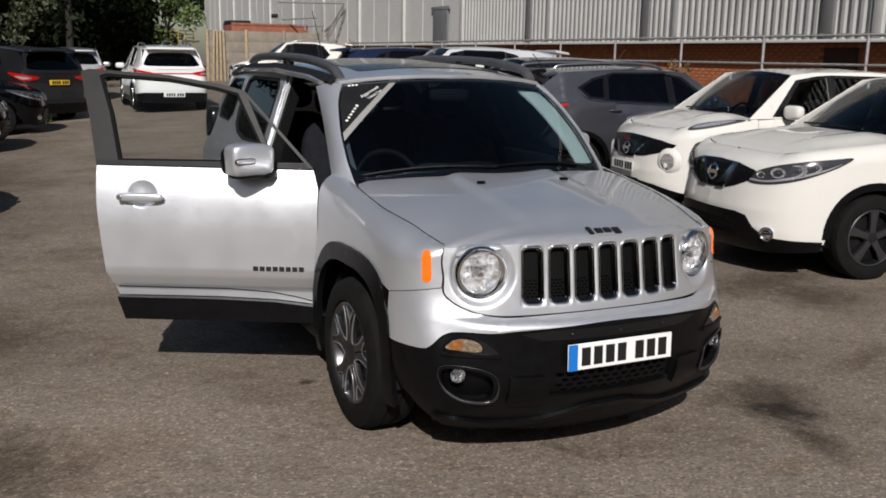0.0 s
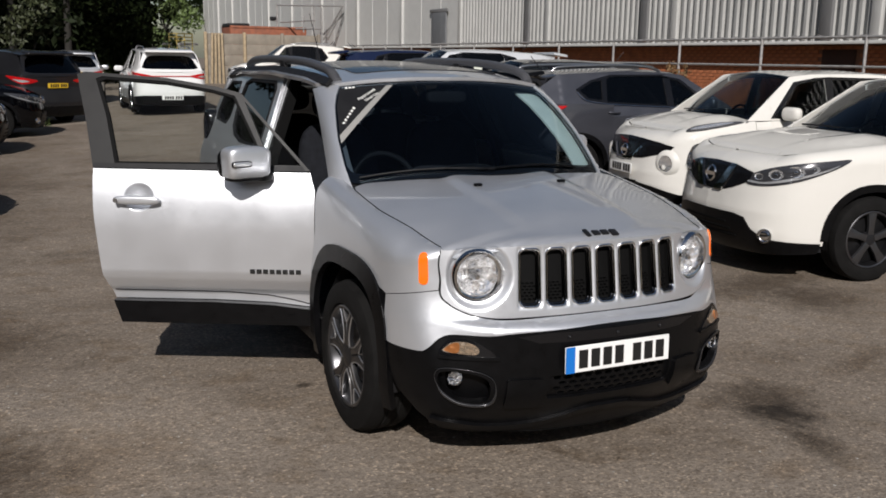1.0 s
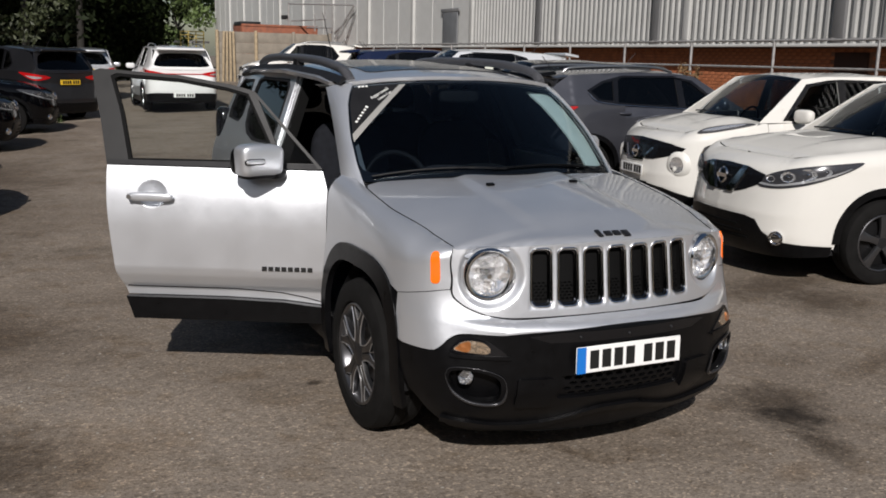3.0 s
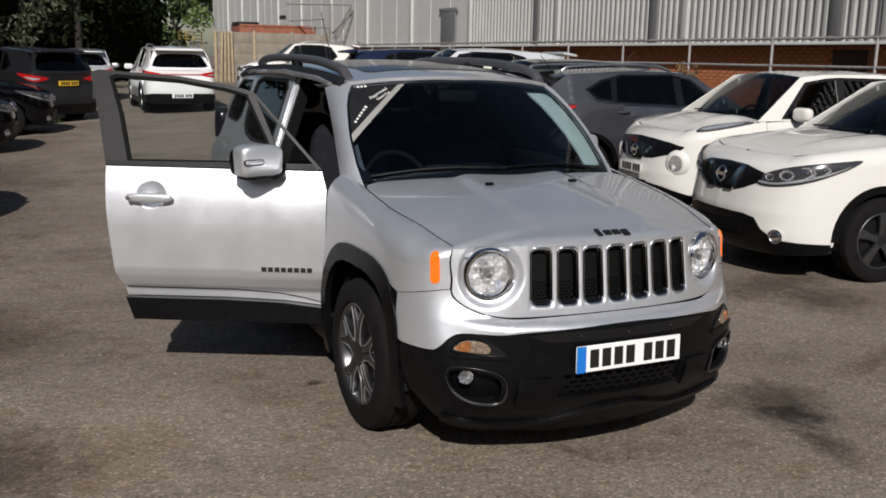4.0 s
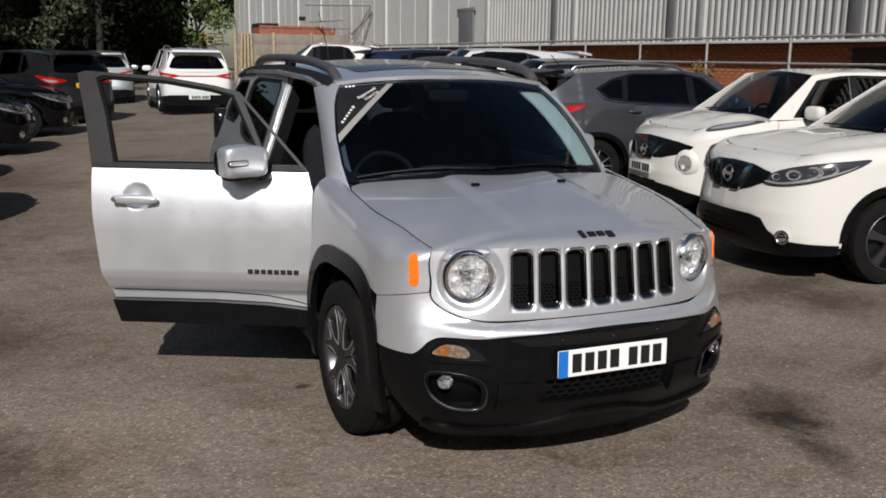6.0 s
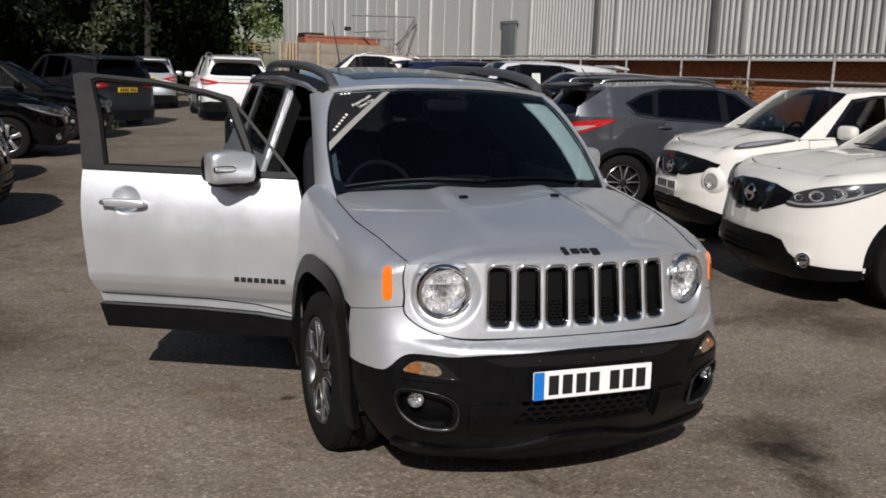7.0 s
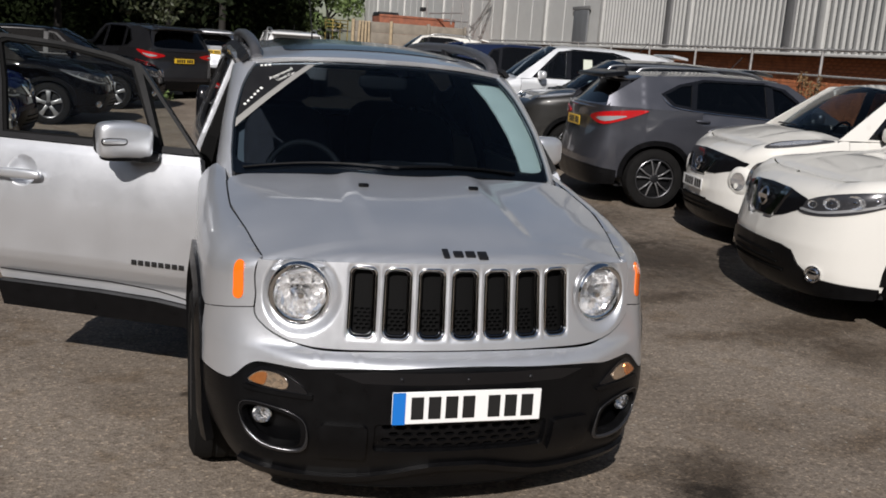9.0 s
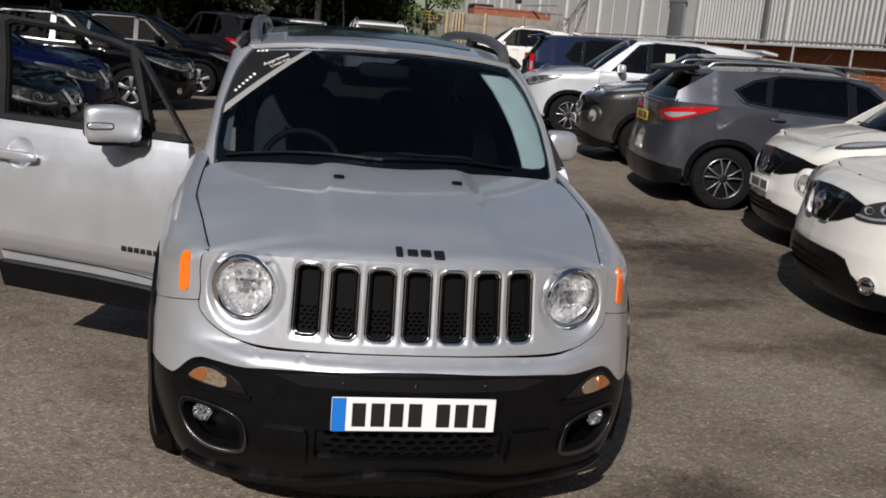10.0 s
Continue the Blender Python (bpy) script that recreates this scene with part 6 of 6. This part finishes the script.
            B("wheel_arch_trim", me if d > 0 else mirror_mesh(me), PLASTIC, "black wheel arch trim")
        B("sill", patch([(ya + R, 0.20), (yb - R, 0.20), (yb - R, 0.34), (ya + R, 0.34)], side(d), 0.1, [], 0.03, o, lift=0.012), PLASTIC if clad else color, "sill")
        for y in (ya, yb):
            wheel(car, (d * (W - 0.115), y, R), d, R, 0.215, R * 0.66, 5, spoke, ALLOYDARK, spoke_twin)
            B("wheel_house", wheel_shell(Matrix.Translation((d * (W - 0.2), y, R)) @ pose(0, 0, 0, 0, -90 * d, 0), R + 0.05, -0.15, 0.13), TRIM)
        part_line = [(a - 0.1, 0.70), (b + 0.4, 0.74), (b + 0.4, 0.752), (a - 0.1, 0.712)]
        mir = B("wing_mirror", blob(0.12, 0.06, 0.075, pose(d * (W + 0.08), yc + 0.55, belt + 0.07, 0, 0, d * 8), 3.2, 20, 10), color, "wing mirror")
        part("mirror_foot", box(0.12, 0.05, 0.04, pose(d * (W - 0.03), yc + 0.55, belt + 0.01), 0.01), TRIM, mir)
        if rails:
            B("roof_rail", tube(catmull([(d * 0.58, yr + 0.3, H - 0.03), (d * 0.585, yr + 0.5, H + 0.02), (d * 0.585, (yr + yre) / 2, H + 0.04), (d * 0.575, yre - 0.1, H + 0.01), (d * 0.57, yre + 0.05, H - 0.05)], 5), 0.018, 8), SATIN, "metal roof rail")
    if paper:
        yp = (yc + yb) / 2 + 0.2
        B("window_paper", patch(rrect(yp, belt + 0.29, 0.16, 0.19, 0.01), side(1), 0.1, [], 0, (1, 0, 0), lift=0.004), PALETRIM, "white paper in the side window")
    # glass and roof
    def screen(x, t):
        e = abs(x) / (W * 0.8)
        lo = Vector((0, yc + 0.22 * e * e, zc - 0.03 * e * e))
        hi = Vector((0, yr + 0.10 * e * e, H - 0.035 - 0.05 * e * e))
        p = lo.lerp(hi, t)
        return (x, p.y - 0.02 * t * (1 - t), p.z + 0.10 * t * (1 - t))
    hw = [(0, 0), (W * 0.6, 0), (W * 0.84, 0.02), (W * 0.70, 0.97), (W * 0.62, 1.0), (0, 1.0)]
    ws = B("windscreen", patch(half(hw), screen, 0.12, [], 0, (0, -1, 1)), GLASS, "windscreen")
    B("screen_border", patch(half(hw), screen, 0.12, [[(x * 0.94, 0.07 + t * 0.88) for x, t in half(hw)]], 0.004, (0, -1, 1), lift=-0.006), GLOSSBLK, "", ws)
    B("wiper", tube([Vector(screen(x, 0.06)) + Vector((0, -0.02, 0.015)) for x in np.linspace(-0.6, 0.1, 7)], 0.008, 5), TRIM, "", ws)
    rw = lambda y: side_x(y, H - 0.05)
    roof = lambda x, y: (x, y, roofz(y) - 0.055 * (abs(x) / (W * 0.75)) ** 2.4 * 1.0 + 0.0)
    hr = [(0, yr + 0.005), (W * 0.4, yr + 0.03), (W * 0.68, yr + 0.09), (rw(yr + 0.4), yr + 0.4), (rw((yr + yre) / 2), (yr + yre) / 2), (rw(yre), yre), (rw(yt) * 0.96, yt), (W * 0.5, L - 0.40), (0, L - 0.38)]
    B("roof", patch(half(hr), roof, st, [], 0.02, (0, 0, 1)), color, "roof")
    b_ = yb - R - 0.14
    # rear: body, tailgate glass
    zrb = bz(L) - 0.06
    h = [(0, 0.34), (rx(W * 0.6), 0.34), (ry(yb + R + 0.085), 0.34)] + archb[1:-1] + [(ry(yb - R - 0.085), 0.33), (sr, 0.33), (sr, bz(b_)), (rx(W * 0.8), bz(L) - 0.03), (0, bz(L) - 0.03)]
    B("rear_body", patch(half(h), BK, st, [], 0.02, (0, 1, 0)), color, "")
    tg = lambda x, t: (x, (L - 0.09 - 0.10 * (x / 0.8) ** 2) * (1 - t) + (L - 0.42 - 0.12 * (x / 0.7) ** 2) * t, zrb * (1 - t) + (H - 0.13 - 0.04 * x * x) * t)
    ht = [(0, -0.02), (W * 0.88, -0.02), (W * 0.80, 0.4), (W * 0.66, 1.02), (0, 1.02)]
    hole = [(x * 0.88, 0.14 + t * (0.70 if tail == "low" else 0.76)) for x, t in half(ht)]
    for _ in range(3):
        hole = [q for a, b in zip(hole, hole[1:] + hole[:1]) for q in ((a[0] * 0.78 + b[0] * 0.22, a[1] * 0.78 + b[1] * 0.22), (a[0] * 0.22 + b[0] * 0.78, a[1] * 0.22 + b[1] * 0.78))]
    B("tailgate", patch(half(ht), tg, st, [hole], 0.02, (0, 1, 0)), color, "tailgate")
    B("rear_window", patch(hole, tg, 0.2, [], 0, (0, 1, 0), lift=-0.005), PRIVACY, "dark rear window")
    B("spoiler", box(W * 1.34, 0.30, 0.05, pose(0, L - 0.345, H - 0.085, -9), 0.02, 2, (0.92, 1.0)), color if tail != "black" else PLASTIC, "roof spoiler")
    B("rear_bumper", patch(half([(0, 0.22), (rx(W * 0.8), 0.24), (ry(yb + R + 0.12), 0.26), (ry(yb + R + 0.12), 0.42), (rx(W * 0.75), 0.47 if tail == "low" else 0.46), (0, 0.47 if tail == "low" else 0.46)]), BK, 0.08, [], 0.03, (0, 1, 0), lift=0.012), PLASTIC, "black lower rear bumper")
    plate(car, Matrix.Translation((0, L + 0.02 if tail == "low" else L - 0.045, 0.42 if tail == "low" else 0.93)) @ pose(0, 0, 0, 0, 0, 180), yellow, False)
    for d in (-1, 1):
        if tail == "tall":
            o = rrect(d * rx(W * 0.90), belt + 0.0, 0.12, 0.42, 0.04)
        else:
            o = [(d * s, z) for s, z in catmull([(rx(W * 0.52), belt - 0.07), (rx(W * 0.86), belt - 0.01), (ry(L - 0.66), belt + 0.035), (ry(L - 0.5), belt - 0.05), (rx(W * 0.88), belt - 0.15), (rx(W * 0.60), belt - 0.12)], 4, True)]
        lamp = B("rear_lamp", patch(o, BK, 0.04, [], 0.03, (0, 1, 0), lift=0.012), REDLENS, "red rear lamp")
        if tail == "low" and d > 0:
            B("lamp_bar", patch(rrect(0, belt - 0.085, 2 * rx(W * 0.56), 0.022, 0.008), BK, 0.06, [], 0.02, (0, 1, 0), lift=0.014), REDLENS, "thin red bar between the rear lamps")
        cx, cz = np.mean([p[0] for p in o]), np.mean([p[1] for p in o])
        B("white_segment", patch([(cx + (s - cx) * 0.5, cz + (z - cz) * 0.4 - 0.02) for s, z in o], BK, 0.04, [], 0.01, (0, 1, 0), lift=0.016), POD, "clear lamp segment", lamp)
    # nose details
    if face == "round":
        lo = [(0, 0.20), (sx(W * 0.7), 0.21), (sy(ya - R - 0.11), 0.24), (sy(ya - R - 0.10), 0.31), (sx(W * 0.86), 0.33), (sx(W * 0.6), 0.40), (sx(W * 0.3), 0.43), (0, 0.43)]
    else:
        lo = [(0, 0.20), (sx(W * 0.7), 0.21), (sy(ya - R - 0.11), 0.24), (sy(ya - R - 0.10), 0.32), (sx(W * 0.86), 0.325), (sx(W * 0.70), 0.335), (sx(W * 0.60), 0.40), (sx(W * 0.52), 0.49), (sx(W * 0.4), 0.51), (0, 0.51)]
    low = B("lower_bumper", patch(half(lo), FR, 0.05, [], 0.03, lift=0.012), PLASTIC, "black plastic lower bumper")
    for k in range(3):
        B("mouth_bar", patch(rrect(0, 0.33 + 0.05 * k, 0.8 - 0.1 * k, 0.016, 0.006), FR, 0.06, [], 0.02, lift=0.022), MATTBLK, "", low)
    lz = zb - 0.92
    if face == "v":        # dark upper grille with a chrome V and swept lamps
        g = B("grille", patch(half([(0, 0.672), (sx(W * 0.20), 0.68), (sx(W * 0.34), 0.712), (sx(W * 0.50), 0.735 + lz * 0.6), (sx(W * 0.52), 0.785 + lz), (sx(W * 0.3), 0.825 + lz), (0, 0.835 + lz)]), FR, 0.05, [], 0.01, lift=0.008), GLOSSBLK, "black grille")
        for d in (-1, 1):
            B("chrome_arm", patch([(d * s, z) for s, z in ((sx(W * 0.08), 0.672), (sx(W * 0.20), 0.676), (sx(W * 0.32), 0.815 + lz), (sx(W * 0.25), 0.825 + lz))], FR, 0.03, [], 0.02, lift=0.02), CHROME, "", g)
            o = [(d * s, z + lz) for s, z in catmull([(sx(W * 0.47), 0.745), (sx(W * 0.49), 0.690), (sx(W * 0.66), 0.688), (sx(W * 0.84), 0.728), (sy(0.46), 0.796), (sy(0.72), 0.905), (sy(0.56), 0.903), (sx(W * 0.84), 0.868), (sx(W * 0.62), 0.812)], 5, True)]
            lamp = B("headlight", patch(o, FR, 0.03, [], 0.03, lift=0.006), LAMPDARK, "swept headlight with bright reflectors")
            band = [(d * s, z + lz) for s, z in catmull([(sx(W * 0.50), 0.706), (sx(W * 0.66), 0.705), (sx(W * 0.83), 0.744), (sy(0.45), 0.806), (sy(0.62), 0.872), (sy(0.44), 0.818), (sx(W * 0.80), 0.754), (sx(W * 0.64), 0.718), (sx(W * 0.51), 0.722)], 4, True)]
            B("reflector", patch(band, FR, 0.03, [], 0.006, lift=0.012), POD, "bright lower strip", lamp)
            s0, s1 = sx(W * 0.52), sy(0.55)
            for f, r_, mt in ((0.10, 0.030, REFLECTOR), (0.33, 0.046, REFLECTOR), (0.58, 0.050, REFLECTOR), (0.80, 0.032, POD)):
                x, y, z = FR(d * (s0 + (s1 - s0) * f), 0.748 + lz + 0.115 * f)
                mm = Matrix.Translation((x, y - 0.008, z)) @ pose(0, 0, 0, 84, 0, d * (14 + 42 * f)) @ Matrix.Diagonal((1.45, 0.92, 1.0, 1.0))
                B("lamp_bowl", lathe([(r_, 0.004), (r_ * 0.80, 0.001), (r_ * 0.45, -0.008), (0.0, -0.010)], 9, mm, False, 4), mt, "", lamp)
                B("bulb_cap", lathe([(0.0, 0.010), (r_ * 0.18, 0.006), (r_ * 0.22, -0.008)], 10, mm), CHROME, "", lamp)
            B("lens", patch(o, FR, 0.04, [], 0, lift=0.024), LENS, "clear lens", lamp)
            x, y, z = FR(d * sx(W * 0.72), 0.362)
            f = B("fog_lamp", lathe([(0, 0.02), (0.035, 0.016), (0.05, 0.0), (0.058, 0.012), (0.062, -0.02)], 24, Matrix.Translation((x, y - 0.01, z)) @ pose(0, 0, 0, 90, 0, d * 38)), CHROME, "round fog lamp with a chrome ring")
        badge = FR(0, 0.755 + lz * 0.6)
        em = B("emblem", lathe([(0.055, 0.0), (0.062, 0.012), (0.07, 0.0)], 28, Matrix.Translation((0, badge[1] - 0.022, 0.755 + lz * 0.6)) @ pose(0, 0, 0, 80, 0, 0)), CHROME, "plain chrome ring")
        part("emblem_bar", box(0.15, 0.012, 0.03, Matrix.Translation((0, badge[1] - 0.03, 0.755 + lz * 0.6))), CHROME, em)
        if front_plate:
            plate(car, Matrix.Translation((0, FR(0, 0.47)[1] - 0.03, 0.47)), False, False)
    elif face == "round":  # big round lamps low down, slim lamps on the wings
        g = B("grille", patch(half([(0, 0.665), (sx(W * 0.40), 0.69), (sx(W * 0.74), 0.765), (sx(W * 0.80), 0.80 + lz * 0.5), (sx(W * 0.62), 0.80 + lz), (sx(W * 0.3), 0.825 + lz), (0, 0.835 + lz)]), FR, 0.05, [], 0.01, lift=0.008), GLOSSBLK, "black upper grille")
        for d in (-1, 1):
            x, y, z = FR(d * sx(W * 0.745), 0.655)
            mm = Matrix.Translation((x, y - 0.004, z)) @ pose(0, 0, 0, 92, 0, d * 30)
            ho = B("headlight", lathe([(0.0, -0.05), (0.04, -0.035), (0.075, -0.01), (0.088, 0.018), (0.115, 0.012), (0.15, -0.03)], 40, mm), color, "large round headlight")
            B("bowl", lathe([(0.0, 0.0), (0.04, 0.002), (0.088, 0.012)], 32, mm), REFLECTOR, "", ho)
            B("lens", lathe([(0.0, 0.036), (0.05, 0.03), (0.088, 0.016)], 32, mm), LENS, "", ho)
            o = [(d * s, v + lz) for s, v in catmull([(sy(0.30), 0.93), (sy(0.55), 0.95), (sy(0.98), 1.035), (sy(0.70), 1.05), (sy(0.45), 1.015)], 4, True)]
            sl = B("side_lamp", patch(o, FR, 0.03, [], 0.03, (0, 0, 1), lift=0.012), LAMPGREY, "slim wing-top lamp")
            o = [(d * s, v + lz) for s, v in catmull([(sy(0.36), 0.950), (sy(0.55), 0.966), (sy(0.86), 1.026), (sy(0.70), 1.030), (sy(0.48), 0.994)], 4, True)]
            B("bright_strip", patch(o, FR, 0.03, [], 0.01, (0, 0, 1), lift=0.018), REFLECTOR, "", sl)
        em = B("emblem", lathe([(0.055, 0.0), (0.062, 0.012), (0.07, 0.0)], 28, Matrix.Translation((0, FR(0, 0.75)[1] - 0.02, 0.75)) @ pose(0, 0, 0, 80, 0, 0)), CHROME, "plain chrome ring")
        part("emblem_bar", box(0.15, 0.012, 0.03, Matrix.Translation((0, FR(0, 0.75)[1] - 0.028, 0.75))), CHROME, em)
        B("chrome_arm", patch(half([(0, 0.655), (sx(W * 0.2), 0.66), (sx(W * 0.36), 0.80), (sx(W * 0.32), 0.81), (sx(W * 0.18), 0.68), (0, 0.675)]), FR, 0.05, [], 0.02, lift=0.015), CHROME, "", g)
        plate(car, Matrix.Translation((0, FR(0, 0.55)[1] - 0.02, 0.56)), False, False)
    # cabin
    B("underbody", box(W * 1.6, L - 0.8, 0.04, pose(0, L / 2, 0.24)), TRIM, "dark underbody")
    B("engine_bay", box(W * 1.35, 0.7, 0.4, pose(0, 0.75, 0.5)), TRIM)
    B("dashboard", blob(W * 0.8, 0.25, 0.14, pose(0, yc + 0.42, zc - 0.16), 4), DASH, "dark dashboard")
    B("cabin_floor", box(W * 1.6, 2.4, 0.03, pose(0, 2.6, 0.36)), TRIM)
    B("steering_wheel", tube([(-0.36 + 0.18 * math.cos(a), yc + 0.72 + 0.075 * math.sin(a), zc - 0.08 + 0.165 * math.sin(a)) for a in np.linspace(0, 6.283, 24, endpoint=False)], 0.015, 6, None, True), DASH)
    for x in (-0.36, 0.36):
        for y in (2.15, 3.0):
            s2 = B("seat", blob(0.25, 0.26, 0.09, pose(x, y, 0.58), 4, 14, 8), CLOTH, "dark seat")
            B("backrest", blob(0.24, 0.08, 0.32, pose(x, y + 0.30, 0.9, -14), 3.5, 14, 8), CLOTH, "", s2)
            B("headrest", blob(0.13, 0.05, 0.08, pose(x, y + 0.4, 1.3, -10), 3, 12, 8), CLOTH, "", s2)
    B("aerial", tube([(0, yre - 0.05, H - 0.03), (0, yre + 0.1, H + 0.14)], 0.006, 5), TRIM, "short roof aerial")
    return car


SIDEGLASS = glass_mat("side_glass", (0.38, 0.42, 0.41))
ROW = 80.0     # turn of the right-hand row


def at(x, y, turn, back=0.0):
    """A car's place: the middle of its nose (or, with its length given as back, of its tail)."""
    f = Vector((math.sin(radians(turn)), -math.cos(radians(turn)), 0))
    p = Vector((x, y, 0)) + f * back
    q = p - f * 2.2
    return Matrix.Translation((p.x, p.y, ground_z(q.y, q.x) + 0.002)) @ pose(0, 0, 0, 0, 0, turn)


SMALL = dict(L=4.13, W=0.88, H=1.645, zb=0.985, zc=1.14, yc=0.90, yr=1.58, yre=3.55, belt=1.12, face="round")
# right-hand row
parked("white_crossover", at(3.17, 3.12, ROW + 180), WHITE, "white crossover with black lower bumper, parked nose out", ya=0.96, yb=3.61, zb=0.985, zc=1.13, belt=1.07, H=1.63, detail=1.6, front_plate=False, spoke=GREYALLOY, spoke_twin=False, chrome=True)
parked("white_small_crossover", at(4.05, 5.53, ROW + 180), WHITE, "white small crossover with large round headlights, parked nose out", detail=1.4, **SMALL)
parked("grey_crossover", at(3.66, 7.92, ROW + 2, 4.38), GREY, "dark grey metallic crossover, parked tail out", detail=1.3, tail="black", rails=True, belt=1.09, chrome=True)
parked("dark_small_crossover", at(3.78, 10.8, ROW + 180), BRONZE, "dark bronze small crossover, parked nose out", **SMALL)
parked("white_large_suv", at(3.63, 14.06, ROW + 180), PEARL, "silvery white large off-road car parked nose out", L=4.64, W=0.92, H=1.76, zb=1.02, zc=1.16, belt=1.14, paper=True)
parked("blue_people_carrier", at(4.35, 17.1, ROW, 4.4), NAVY, "dark blue people carrier with tall red rear lamps", L=4.4, H=1.70, tail="tall", clad=False)
parked("black_crossover", at(5.95, 21.2, ROW, 4.38), BLACK, "black crossover with red rear lamps, parked tail out", H=1.66)
parked("white_estate", at(5.36, 31.1, ROW + 180), WHITE, "white estate car with roof rails, parked nose out", L=4.6, H=1.72, rails=True, clad=False)
# left-hand row and the far end
LROW = 86.0
parked("black_crossover", at(-1.32, 18.2, LROW), BLACK, "black crossover with alloy wheels, parked nose out", front_plate=False, spoke_twin=False)
parked("black_crossover", at(-2.1, 14.64, LROW), BLACK, "black crossover with alloy wheels, parked nose out", front_plate=False, detail=1.2, spoke_twin=False)
parked("blue_crossover", at(-2.87, 10.9, LROW), BLUE, "dark blue crossover parked nose out", front_plate=False)
parked("black_crossover", at(-2.58, 7.5, LROW), BLACK, "black crossover parked nose out", front_plate=False, detail=1.2)
parked("dark_grey_crossover", at(-1.0, 20.8, 211, 4.38), DARK, "dark grey crossover seen from behind, yellow number plate", L=4.6, W=0.91, H=1.76, belt=1.12)
parked("silver_hatchback", at(-0.1, 27.2, 176, 4.3), SILVER, "silver hatchback seen from behind, yellow number plate", L=4.3, W=0.90, H=1.62, clad=False)
parked("white_suv", at(1.80, 21.4, 179, 4.48), PUREWHITE, "white off-road car seen from behind, with roof rails", L=4.48, W=0.92, H=1.66, rails=True, tail="low", yellow=False)

# ---- bricks of the warehouse's base wall ----
def bricks():
    bw, bh, j = 0.215, 0.065, 0.010
    one = bpy.data.meshes.new("brick")
    bm = box(0.03, bw, bh, None, 0.004, 1)
    bm.to_mesh(one)
    bm.free()
    one.materials.append(BRICK)
    cube_v = [v.co.copy() for v in one.vertices]
    cube_f = [tuple(p.vertices) for p in one.polygons]
    base = next(o for o in WAREHOUSE.children if o.name.startswith("brick_base"))
    far_v, far_f = [], []
    n = 0
    r = random.Random(3)
    for row in range(27):
        z = 0.05 + row * (bh + j)
        off = 0.1125 if row % 2 else 0.0
        for i in range(260):
            y = -1.0 + off + i * (bw + j)
            x = WX + 0.243 + r.uniform(-0.003, 0.003)
            if 9.9 < y < 10.9 and z < 1.98:
                continue
            if 9.0 < y < 15.6 and z > 1.30 and n < 300:
                ob = new("brick", one)
                ob.parent = base
                ob.location = (x - WX, y - 30, z)
                n += 1
            elif y < 57:
                k = len(far_v)
                far_v += [(c.x + x - WX, c.y + y - 30, c.z + z) for c in cube_v]
                far_f += [tuple(q + k for q in f) for f in cube_f]
    me = bpy.data.meshes.new("brickwork")
    me.from_pydata(far_v, [], far_f)
    me.materials.append(BRICK)
    ob = new("brickwork", me)
    ob.parent = base
    ob["kind"] = "stuff"


bricks()
